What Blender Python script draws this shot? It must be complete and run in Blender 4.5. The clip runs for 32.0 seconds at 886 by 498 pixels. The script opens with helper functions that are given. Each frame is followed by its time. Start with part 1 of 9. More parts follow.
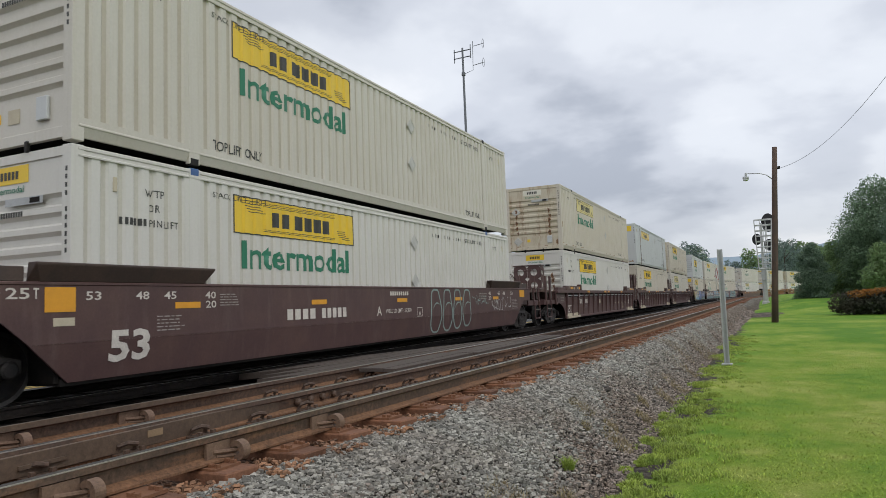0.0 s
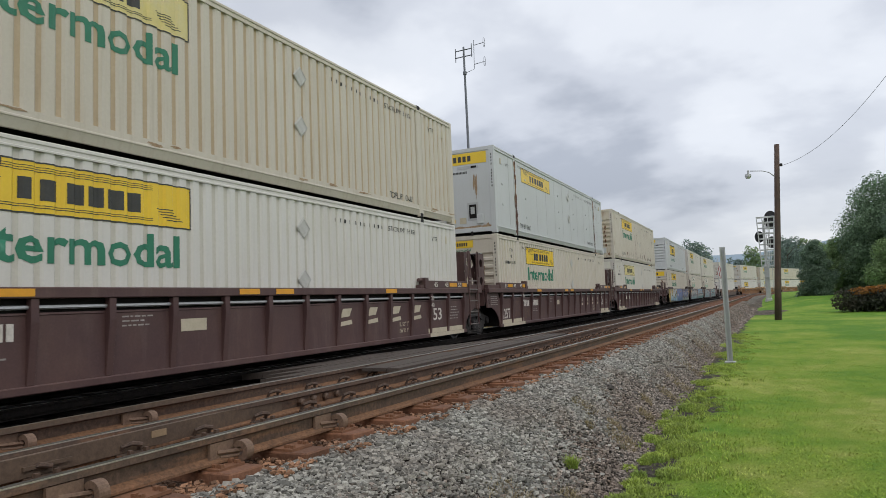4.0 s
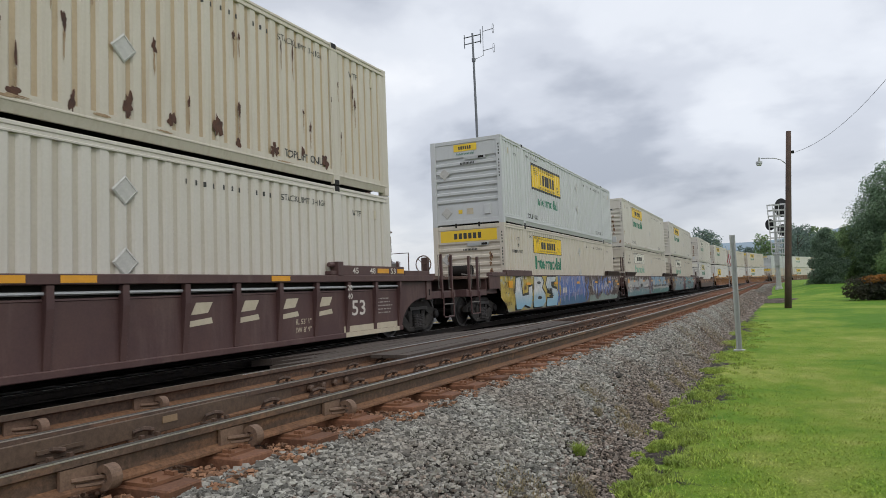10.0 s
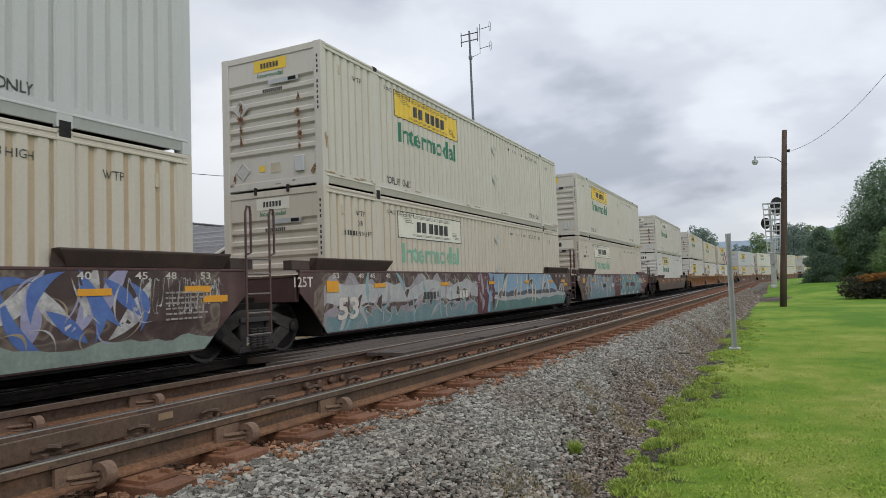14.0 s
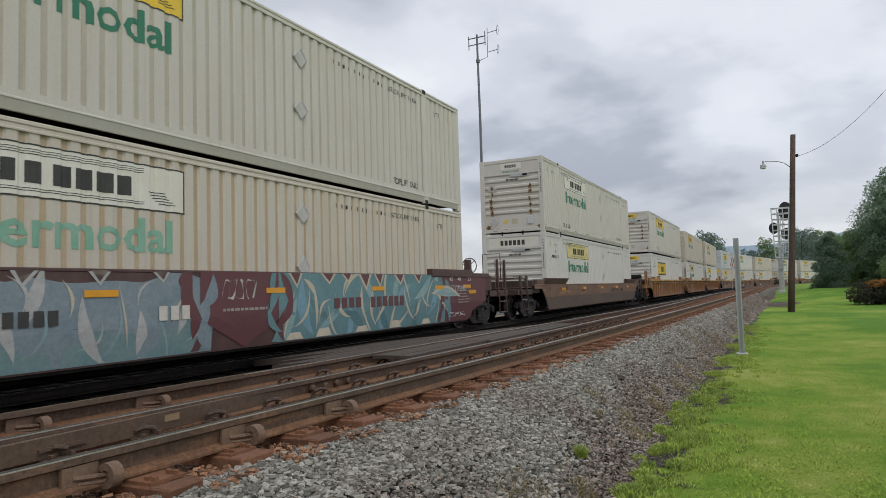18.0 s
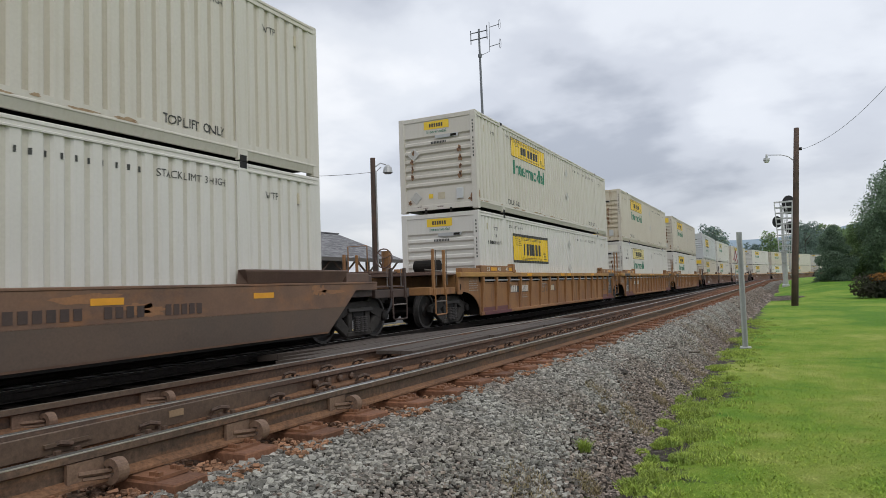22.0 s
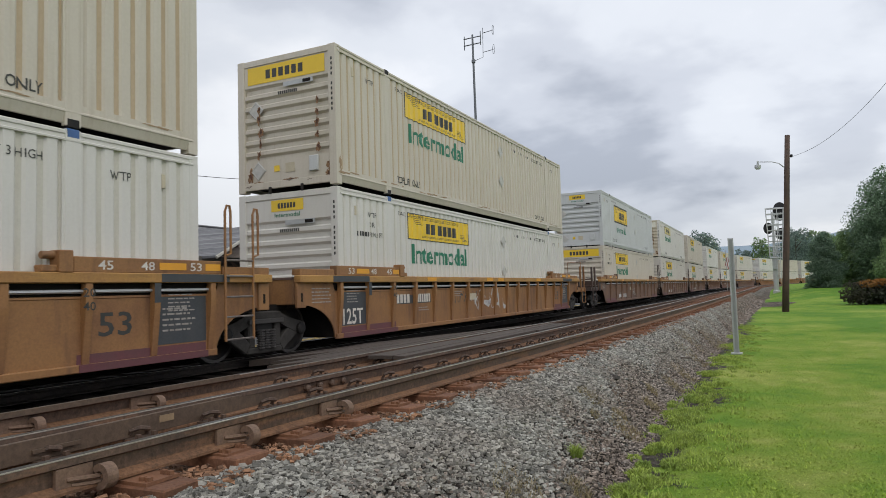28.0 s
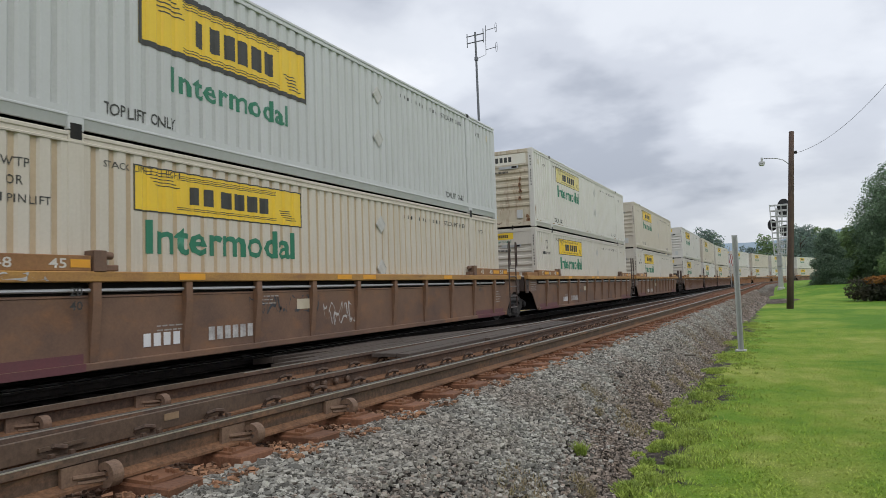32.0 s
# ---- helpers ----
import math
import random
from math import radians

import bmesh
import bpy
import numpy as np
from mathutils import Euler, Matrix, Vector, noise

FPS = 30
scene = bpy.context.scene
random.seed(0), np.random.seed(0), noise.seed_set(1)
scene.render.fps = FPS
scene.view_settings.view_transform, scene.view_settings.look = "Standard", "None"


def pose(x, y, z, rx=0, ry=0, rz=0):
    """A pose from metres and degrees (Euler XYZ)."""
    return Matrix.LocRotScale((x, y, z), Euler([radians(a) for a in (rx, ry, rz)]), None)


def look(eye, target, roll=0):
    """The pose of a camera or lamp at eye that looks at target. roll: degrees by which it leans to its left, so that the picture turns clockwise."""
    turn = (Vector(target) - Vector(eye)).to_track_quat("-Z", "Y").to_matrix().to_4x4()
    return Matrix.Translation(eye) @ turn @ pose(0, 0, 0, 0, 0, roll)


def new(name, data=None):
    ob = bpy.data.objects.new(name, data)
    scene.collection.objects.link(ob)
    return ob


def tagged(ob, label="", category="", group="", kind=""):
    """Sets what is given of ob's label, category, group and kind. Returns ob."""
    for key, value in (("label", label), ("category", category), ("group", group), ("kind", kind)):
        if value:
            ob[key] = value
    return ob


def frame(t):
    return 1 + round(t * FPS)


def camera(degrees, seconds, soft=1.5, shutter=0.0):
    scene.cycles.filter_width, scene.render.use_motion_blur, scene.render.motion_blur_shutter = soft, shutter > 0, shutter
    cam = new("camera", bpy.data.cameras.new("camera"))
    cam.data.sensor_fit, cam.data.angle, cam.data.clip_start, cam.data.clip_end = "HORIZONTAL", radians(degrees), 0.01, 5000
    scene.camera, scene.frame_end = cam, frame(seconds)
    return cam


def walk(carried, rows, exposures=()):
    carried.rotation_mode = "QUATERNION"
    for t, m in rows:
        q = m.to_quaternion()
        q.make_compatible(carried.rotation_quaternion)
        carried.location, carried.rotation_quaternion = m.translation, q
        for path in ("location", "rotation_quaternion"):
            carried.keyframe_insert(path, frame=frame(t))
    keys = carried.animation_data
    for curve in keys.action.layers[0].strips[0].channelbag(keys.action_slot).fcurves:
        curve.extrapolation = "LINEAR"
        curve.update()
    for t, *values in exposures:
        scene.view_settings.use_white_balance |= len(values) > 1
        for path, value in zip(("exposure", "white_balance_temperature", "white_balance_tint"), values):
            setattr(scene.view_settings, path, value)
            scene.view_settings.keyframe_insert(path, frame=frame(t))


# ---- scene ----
# The camera stands by the track, held in the hand: yaw to the left of the track, pitch up, lean to the right, in degrees.
EYE = (0.0, 0.0, 1.072)
cam = camera(66.5, 32.0, soft=0.65, shutter=0.06)


def gaze(yaw, pitch, lean):
    y, p = radians(yaw), radians(pitch)
    way = Vector((-math.sin(y) * math.cos(p), math.cos(y) * math.cos(p), math.sin(p)))
    return look(EYE, Vector(EYE) + way, -lean)


walk(cam, [(t, gaze(*a)) for t, *a in [
        (0, 25.06, 4.55, 1.99), (0.5, 25.04, 4.5, 2.13), (1, 25.05, 4.42, 2.16), (1.5, 25.05, 4.37, 2.25), (2,
    25.03, 4.36, 2.25), (2.5, 25.05, 4.38, 2.18), (3, 25.08, 4.43, 2.2), (3.5, 25.17, 4.46, 2.26), (5.5,
    25.41, 4.62, 2.32), (6, 25.43, 4.66, 2.4), (6.5, 25.49, 4.64, 2.39), (7, 25.47, 4.67, 2.38), (7.5, 25.53,
    4.64, 2.37), (8, 25.53, 4.6, 2.45), (8.5, 25.61, 4.55, 2.35), (9, 25.91, 4.1, 2.14), (9.5, 26.13, 3.61,
    2.19), (10, 26.01, 3.46, 2.16), (10.5, 25.52, 3.33, 2.23), (11, 24.64, 3.41, 2.18), (11.5, 24.56, 3.44,
    1.8), (12, 24.58, 3.45, 1.78), (12.5, 24.7, 3.37, 1.82), (13, 24.99, 3.33, 1.93), (13.5, 25.37, 3.31,
    1.99), (14, 25.71, 3.27, 2.05), (14.5, 25.83, 3.26, 2.02), (16.5, 25.51, 3.72, 1.9), (17, 25.96, 3.65,
    1.56), (17.5, 26.22, 3.53, 1.53), (18, 26.25, 3.56, 1.72), (18.5, 26.3, 3.56, 1.71), (19, 26.33, 3.56,
    1.74), (19.5, 26.38, 3.49, 1.7), (20, 26.41, 3.44, 1.64), (20.5, 26.5, 3.38, 1.58), (21, 26.57, 3.31,
    1.59), (21.5, 26.57, 3.23, 1.74), (22, 26.5, 3.15, 1.94), (22.5, 26.49, 3.06, 1.75), (23, 26.39, 3.02,
    1.66), (23.5, 26.42, 2.84, 1.6), (24, 26.37, 3.07, 1.87), (24.5, 26.09, 3.41, 1.97), (25, 25.91, 3.52,
    2.03), (25.5, 25.88, 3.53, 1.95), (27.5, 25.91, 3.55, 1.76), (28, 25.87, 3.55, 1.73), (28.5, 25.94, 3.55,
    1.67), (29, 25.99, 3.53, 1.71), (29.5, 26.03, 3.49, 1.78), (30, 26.02, 3.51, 1.9), (30.5, 25.98, 3.48,
    2.07), (31, 26.13, 3.47, 1.99), (31.5, 26.23, 3.48, 1.97), (32, 26.17, 3.38, 1.91)]],
     exposures=[(0, 0.0), (17.7, 0.0), (18.0, -0.10), (18.5, -0.07), (19.0, -0.03), (19.6, 0.0), (32, 0.0)])

# ---- light: an overcast sky, with a broad weak sun behind the cloud ----
world = bpy.data.worlds.new("overcast_sky")
scene.world = world
world.use_nodes = True
wn, wl = world.node_tree.nodes, world.node_tree.links
wn.clear()


def node(tree_nodes, kind, **values):
    n = tree_nodes.new(kind)
    for key, value in values.items():
        if key in n.inputs:
            n.inputs[key].default_value = value
    return n


SUN_ELEVATION, SUN_AZIMUTH = radians(52), radians(122)
w_out = wn.new("ShaderNodeOutputWorld")
w_bg = node(wn, "ShaderNodeBackground", Strength=1.11)
w_sky = wn.new("ShaderNodeTexSky")
w_sky.sky_type, w_sky.sun_disc = "NISHITA", False
w_sky.sun_elevation, w_sky.sun_rotation = SUN_ELEVATION, SUN_AZIMUTH
w_co = wn.new("ShaderNodeTexCoord")
w_sep = wn.new("ShaderNodeSeparateXYZ")
wl.new(w_co.outputs["Generated"], w_sep.inputs[0])
# the direction is laid out on a flat layer of cloud
w_lift = wn.new("ShaderNodeMath")
w_lift.operation = "MAXIMUM"
w_lift.inputs[1].default_value = 0.0
wl.new(w_sep.outputs["Z"], w_lift.inputs[0])
w_add = wn.new("ShaderNodeMath")
w_add.operation = "ADD"
w_add.inputs[1].default_value = 0.30
wl.new(w_lift.outputs[0], w_add.inputs[0])
w_div = []
for axis in ("X", "Y"):
    d = wn.new("ShaderNodeMath")
    d.operation = "DIVIDE"
    wl.new(w_sep.outputs[axis], d.inputs[0])
    wl.new(w_add.outputs[0], d.inputs[1])
    w_div.append(d)
w_comb = wn.new("ShaderNodeCombineXYZ")
wl.new(w_div[0].outputs[0], w_comb.inputs[0])
wl.new(w_div[1].outputs[0], w_comb.inputs[1])
w_n1 = node(wn, "ShaderNodeTexNoise", Scale=0.95, Detail=6.0, Roughness=0.48, Distortion=0.15)
w_n2 = node(wn, "ShaderNodeTexNoise", Scale=3.1, Detail=5.0, Roughness=0.5, Distortion=0.1)
w_move = wn.new("ShaderNodeVectorMath")
w_move.operation = "ADD"
w_move.inputs[1].default_value = (3.1, 1.7, 0.0)
wl.new(w_comb.outputs[0], w_move.inputs[0])
wl.new(w_move.outputs[0], w_n1.inputs["Vector"])
wl.new(w_move.outputs[0], w_n2.inputs["Vector"])
w_sum = wn.new("ShaderNodeMath")
w_sum.operation = "MULTIPLY_ADD"
w_sum.inputs[1].default_value = 0.3
wl.new(w_n2.outputs["Fac"], w_sum.inputs[0])
wl.new(w_n1.outputs["Fac"], w_sum.inputs[2])
w_ramp = wn.new("ShaderNodeValToRGB")
w_ramp.color_ramp.interpolation = "EASE"
stops = [(0.45, (0.42, 0.455, 0.53, 1)), (0.55, (0.61, 0.645, 0.72, 1)), (0.64, (0.75, 0.785, 0.85, 1)), (0.76, (0.93, 0.95, 0.99, 1))]
while len(w_ramp.color_ramp.elements) < len(stops):
    w_ramp.color_ramp.elements.new(0.5)
for e, (at, col) in zip(w_ramp.color_ramp.elements, stops):
    e.position, e.color = at, col
wl.new(w_sum.outputs[0], w_ramp.inputs[0])
w_mix = wn.new("ShaderNodeMix")
w_mix.data_type = "RGBA"
w_mix.inputs[0].default_value = 0.93
w_dim = wn.new("ShaderNodeVectorMath")
w_dim.operation = "SCALE"
w_dim.inputs["Scale"].default_value = 0.1
wl.new(w_sky.outputs[0], w_dim.inputs[0])
wl.new(w_dim.outputs[0], w_mix.inputs[6])
w_low = wn.new("ShaderNodeMapRange")
w_low.inputs[1].default_value, w_low.inputs[2].default_value, w_low.inputs[3].default_value, w_low.inputs[4].default_value = 0.05, 0.20, 0.77, 1.0
wl.new(w_sep.outputs["Z"], w_low.inputs[0])
w_glow = wn.new("ShaderNodeVectorMath")
w_glow.operation = "SCALE"
wl.new(w_ramp.outputs[0], w_glow.inputs[0])
w_side = wn.new("ShaderNodeMapRange")
w_side.inputs[1].default_value, w_side.inputs[2].default_value, w_side.inputs[3].default_value, w_side.inputs[4].default_value = -0.88, -0.38, 0.80, 1.04
wl.new(w_sep.outputs["X"], w_side.inputs[0])
w_both = wn.new("ShaderNodeMath")
w_both.operation = "MULTIPLY"
wl.new(w_low.outputs[0], w_both.inputs[0])
wl.new(w_side.outputs[0], w_both.inputs[1])
wl.new(w_both.outputs[0], w_glow.inputs["Scale"])
wl.new(w_glow.outputs[0], w_mix.inputs[7])
wl.new(w_mix.outputs[2], w_bg.inputs["Color"])
wl.new(w_bg.outputs[0], w_out.inputs[0])

sun = new("sun", bpy.data.lights.new("sun", "SUN"))
sun.data.energy, sun.data.angle, sun.data.color = 0.9, radians(40), (1.0, 0.95, 0.88)
sun.matrix_basis = look((0, 0, 30), (0 - math.sin(SUN_AZIMUTH) * 30, 0 - math.cos(SUN_AZIMUTH) * 30, 30 - math.tan(SUN_ELEVATION) * 30))


# ---- materials ----
def material(name, base, rough=0.6, metal=0.0, second=None, scale=3.0, amount=0.5, grain=40.0, grain_amount=0.15, bump=0.0, bump_scale=60.0,
             streak=None, streak_amount=0.0, streak_stretch=(6.0, 6.0, 0.5), vary=0.0, spec=0.5):
    """A painted, mineral or metal surface: a base colour, a second colour in large patches, fine grain, streaks that run down, relief."""
    m = bpy.data.materials.new(name)
    m.use_nodes = True
    nt = m.node_tree
    n, l = nt.nodes, nt.links
    bsdf = n["Principled BSDF"]
    bsdf.inputs["Roughness"].default_value, bsdf.inputs["Metallic"].default_value = rough, metal
    bsdf.inputs["Specular IOR Level"].default_value = spec
    co = n.new("ShaderNodeTexCoord")
    large = node(n, "ShaderNodeTexNoise", Scale=scale, Detail=6.0, Roughness=0.6)
    l.new(co.outputs["Object"], large.inputs["Vector"])
    ramp = n.new("ShaderNodeMapRange")
    ramp.inputs[1].default_value, ramp.inputs[2].default_value = 0.42, 0.68
    l.new(large.outputs["Fac"], ramp.inputs[0])
    mul = n.new("ShaderNodeMath")
    mul.operation = "MULTIPLY"
    mul.inputs[1].default_value = amount
    l.new(ramp.outputs[0], mul.inputs[0])
    mix = n.new("ShaderNodeMix")
    mix.data_type = "RGBA"
    mix.inputs[6].default_value = (*base, 1)
    mix.inputs[7].default_value = (*(second or tuple(c * 0.7 for c in base)), 1)
    l.new(mul.outputs[0], mix.inputs[0])
    colour = mix.outputs[2]
    if streak:
        mp = n.new("ShaderNodeMapping")
        mp.inputs["Scale"].default_value = streak_stretch
        l.new(co.outputs["Object"], mp.inputs[0])
        sn = node(n, "ShaderNodeTexNoise", Scale=1.0, Detail=5.0, Roughness=0.65)
        l.new(mp.outputs[0], sn.inputs["Vector"])
        sr = n.new("ShaderNodeMapRange")
        sr.inputs[1].default_value, sr.inputs[2].default_value, sr.inputs[4].default_value = 0.52, 0.75, streak_amount
        l.new(sn.outputs["Fac"], sr.inputs[0])
        sm = n.new("ShaderNodeMix")
        sm.data_type = "RGBA"
        sm.inputs[7].default_value = (*streak, 1)
        l.new(sr.outputs[0], sm.inputs[0])
        l.new(colour, sm.inputs[6])
        colour = sm.outputs[2]
    fine = node(n, "ShaderNodeTexNoise", Scale=grain, Detail=4.0, Roughness=0.7)
    l.new(co.outputs["Object"], fine.inputs["Vector"])
    fr = n.new("ShaderNodeMapRange")
    fr.inputs[1].default_value, fr.inputs[2].default_value = 0.3, 0.7
    fr.inputs[3].default_value, fr.inputs[4].default_value = 1 - grain_amount, 1 + grain_amount
    l.new(fine.outputs["Fac"], fr.inputs[0])
    last = fr.outputs[0]
    if vary:
        info = n.new("ShaderNodeObjectInfo")
        vr = n.new("ShaderNodeMapRange")
        vr.inputs[3].default_value, vr.inputs[4].default_value = 1 - vary, 1 + vary
        l.new(info.outputs["Random"], vr.inputs[0])
        vm = n.new("ShaderNodeMath")
        vm.operation = "MULTIPLY"
        l.new(last, vm.inputs[0])
        l.new(vr.outputs[0], vm.inputs[1])
        last = vm.outputs[0]
    sc = n.new("ShaderNodeVectorMath")
    sc.operation = "SCALE"
    l.new(colour, sc.inputs[0])
    l.new(last, sc.inputs["Scale"])
    l.new(sc.outputs[0], bsdf.inputs["Base Color"])
    if bump:
        bn = node(n, "ShaderNodeTexNoise", Scale=bump_scale, Detail=5.0)
        l.new(co.outputs["Object"], bn.inputs["Vector"])
        b = n.new("ShaderNodeBump")
        b.inputs["Distance"].default_value = bump
        l.new(bn.outputs["Fac"], b.inputs["Height"])
        l.new(b.outputs[0], bsdf.inputs["Normal"])
    return m


def islands(m, low=0.7, high=1.25):
    """Lets each loose piece of a joined mesh take its own shade."""
    n, l = m.node_tree.nodes, m.node_tree.links
    bsdf = n["Principled BSDF"]
    src = bsdf.inputs["Base Color"].links[0].from_socket
    geo = n.new("ShaderNodeNewGeometry")
    r = n.new("ShaderNodeMapRange")
    r.inputs[3].default_value, r.inputs[4].default_value = low, high
    l.new(geo.outputs["Random Per Island"], r.inputs[0])
    s = n.new("ShaderNodeVectorMath")
    s.operation = "SCALE"
    l.new(src, s.inputs[0])
    l.new(r.outputs[0], s.inputs["Scale"])
    l.new(s.outputs[0], bsdf.inputs["Base Color"])
    return m


M = {}
M["cream"] = material("cream_container_paint", (0.562, 0.514, 0.437), 0.5, second=(0.510, 0.454, 0.368), scale=0.7, amount=0.6, grain=25, grain_amount=0.04, streak=(0.346, 0.276, 0.181), streak_amount=0.35, streak_stretch=(9, 9, 0.35))
M["ivory"] = material("ivory_container_paint", (0.580, 0.549, 0.493), 0.5, second=(0.527, 0.484, 0.410), scale=0.6, amount=0.5, grain=25, grain_amount=0.04, streak=(0.389, 0.329, 0.234), streak_amount=0.25, streak_stretch=(9, 9, 0.35))
M["white"] = material("white_container_paint", (0.622, 0.605, 0.566), 0.45, second=(0.562, 0.536, 0.480), scale=0.6, amount=0.5, grain=25, grain_amount=0.03, streak=(0.415, 0.371, 0.303), streak_amount=0.2, streak_stretch=(9, 9, 0.35))
M["pale_grey"] = material("pale_grey_container_paint", (0.527, 0.541, 0.544), 0.45, second=(0.466, 0.476, 0.471), scale=0.6, amount=0.5, grain=25, grain_amount=0.03, streak=(0.389, 0.380, 0.346), streak_amount=0.25, streak_stretch=(9, 9, 0.35))
M["rusty_cream"] = material("rust_stained_cream_paint", (0.564, 0.510, 0.400), 0.55, second=(0.473, 0.382, 0.255), scale=1.1, amount=0.7, grain=25, grain_amount=0.05, streak=(0.237, 0.109, 0.046), streak_amount=0.75, streak_stretch=(5, 5, 0.8))
M["rust"] = material("flaking_rust", (0.10, 0.045, 0.03), 0.85, second=(0.05, 0.03, 0.025), scale=8, amount=0.8, grain=60, grain_amount=0.3, bump=0.004)
M["rust_stain"] = material("rust_stain_wash", (0.36, 0.26, 0.16), 0.7, second=(0.24, 0.14, 0.075), scale=9, amount=0.8, grain=40, grain_amount=0.25)
M["rust_wash"] = material("brown_rust_run", (0.27, 0.155, 0.08), 0.8, second=(0.13, 0.065, 0.035), scale=14, amount=0.9, grain=50, grain_amount=0.3)
M["blue_casting"] = material("blue_casting_paint", (0.05, 0.12, 0.30), 0.5, grain_amount=0.1)
M["steel_dark"] = material("dark_greasy_steel", (0.013, 0.0125, 0.0125), 0.6, second=(0.028, 0.023, 0.02), scale=5, amount=0.7, grain=50, grain_amount=0.25, bump=0.002, spec=0.25)
M["rung_steel"] = material("worn_step_steel", (0.17, 0.15, 0.135), 0.55, second=(0.09, 0.07, 0.06), scale=6, amount=0.7, grain_amount=0.2)
# Near black for dirty underframe steel and for painted-in shade.
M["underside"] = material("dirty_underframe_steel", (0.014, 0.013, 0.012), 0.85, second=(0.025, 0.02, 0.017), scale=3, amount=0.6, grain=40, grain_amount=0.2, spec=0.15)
M["wheel"] = material("wheel_steel", (0.018, 0.017, 0.017), 0.55, metal=0.3, second=(0.06, 0.045, 0.035), scale=7, amount=0.6, grain=60, grain_amount=0.25)
M["brown"] = material("oxide_brown_car_paint", (0.074, 0.037, 0.035), 0.55, second=(0.115, 0.062, 0.049), scale=1.4, amount=0.6, grain=30, grain_amount=0.12, streak=(0.17, 0.12, 0.10), streak_amount=0.35, streak_stretch=(4, 4, 0.7))
M["rail_brown"] = material("weathered_brown_car_paint", (0.11, 0.065, 0.05), 0.6, second=(0.16, 0.10, 0.07), scale=1.4, amount=0.7, grain=30, grain_amount=0.15, streak=(0.09, 0.07, 0.06), streak_amount=0.6, streak_stretch=(4, 4, 0.7))
M["dark_brown"] = material("grimy_dark_brown_car_paint", (0.055, 0.036, 0.03), 0.6, second=(0.09, 0.055, 0.04), scale=1.8, amount=0.7, grain=30, grain_amount=0.15, streak=(0.03, 0.025, 0.022), streak_amount=0.6, streak_stretch=(4, 4, 0.7))
M["orange"] = material("weathered_yellow_orange_car_paint", (0.285, 0.140, 0.050), 0.6, second=(0.185, 0.084, 0.038), scale=1.1, amount=0.75, grain=30, grain_amount=0.15, streak=(0.075, 0.042, 0.03), streak_amount=0.7, streak_stretch=(4, 4, 0.6))
M["rusty_orange"] = material("rust_brown_orange_car_paint", (0.18, 0.102, 0.062), 0.65, second=(0.10, 0.062, 0.046), scale=0.9, amount=0.8, grain=30, grain_amount=0.12, streak=(0.36, 0.15, 0.04), streak_amount=0.4, streak_stretch=(3, 1.2, 2.0))
# Brighter and yellower than the orange of the car's side.
M["orange_chord"] = material("sun_bleached_orange_chord_paint", (0.40, 0.215, 0.055), 0.55, second=(0.27, 0.13, 0.05), scale=1.6, amount=0.7, grain=30, grain_amount=0.15, streak=(0.13, 0.07, 0.04), streak_amount=0.6, streak_stretch=(2.5, 1.4, 9.0))
M["orange_worn"] = material("worn_bright_orange_paint", (0.29, 0.14, 0.06), 0.6, second=(0.21, 0.11, 0.06), scale=3, amount=0.8, grain=30, grain_amount=0.15)
M["logo_yellow"] = material("yellow_decal", (0.78, 0.53, 0.03), 0.4, second=(0.70, 0.46, 0.03), scale=2, amount=0.5, grain=30, grain_amount=0.03)
M["logo_faded"] = material("faded_yellow_decal", (0.66, 0.56, 0.22), 0.5, second=(0.62, 0.56, 0.36), scale=3, amount=0.6, grain=30, grain_amount=0.04)
M["logo_white"] = material("bleached_white_decal", (0.72, 0.70, 0.62), 0.5, second=(0.66, 0.62, 0.50), scale=3, amount=0.6, grain=30, grain_amount=0.04)
M["black"] = material("black_decal", (0.035, 0.035, 0.032), 0.5, second=(0.06, 0.06, 0.05), scale=6, grain_amount=0.1)
M["green"] = material("green_lettering", (0.02, 0.17, 0.095), 0.45, second=(0.03, 0.2, 0.12), scale=4, grain_amount=0.05)
M["green_faded"] = material("faded_green_lettering", (0.20, 0.40, 0.29), 0.5, second=(0.30, 0.48, 0.38), scale=4, grain_amount=0.05)
M["stencil"] = material("white_stencil_paint", (0.62, 0.58, 0.52), 0.6, second=(0.42, 0.37, 0.33), scale=8, amount=0.5, grain_amount=0.1)
M["placard"] = material("pale_placard_plate", (0.50, 0.49, 0.46), 0.5, metal=0.1, second=(0.38, 0.37, 0.35), scale=7, amount=0.6, grain_amount=0.08)
M["reflector"] = material("yellow_reflector_sheet", (0.72, 0.33, 0.02), 0.35, second=(0.6, 0.27, 0.02), scale=5, grain_amount=0.05)
M["sticker"] = material("tan_stencil_panel", (0.52, 0.46, 0.34), 0.6, second=(0.42, 0.36, 0.26), scale=5, grain_amount=0.08)
M["rail_foot"] = material("orange_rusted_rail_foot", (0.175, 0.088, 0.044), 0.9, second=(0.10, 0.054, 0.032), scale=3, amount=0.8, grain=40, grain_amount=0.45, bump=0.002)
M["rail_side"] = material("rusty_rail_web", (0.095, 0.058, 0.038), 0.7, second=(0.055, 0.034, 0.025), scale=3, amount=0.85, grain=34, grain_amount=0.5, bump=0.002, streak=(0.25, 0.115, 0.05), streak_amount=0.7, streak_stretch=(1.2, 1.2, 9.0))
M["joint_steel"] = material("dull_brown_joint_steel", (0.105, 0.07, 0.046), 0.6, second=(0.07, 0.046, 0.032), scale=2.5, amount=0.7, grain=30, grain_amount=0.3, bump=0.001)
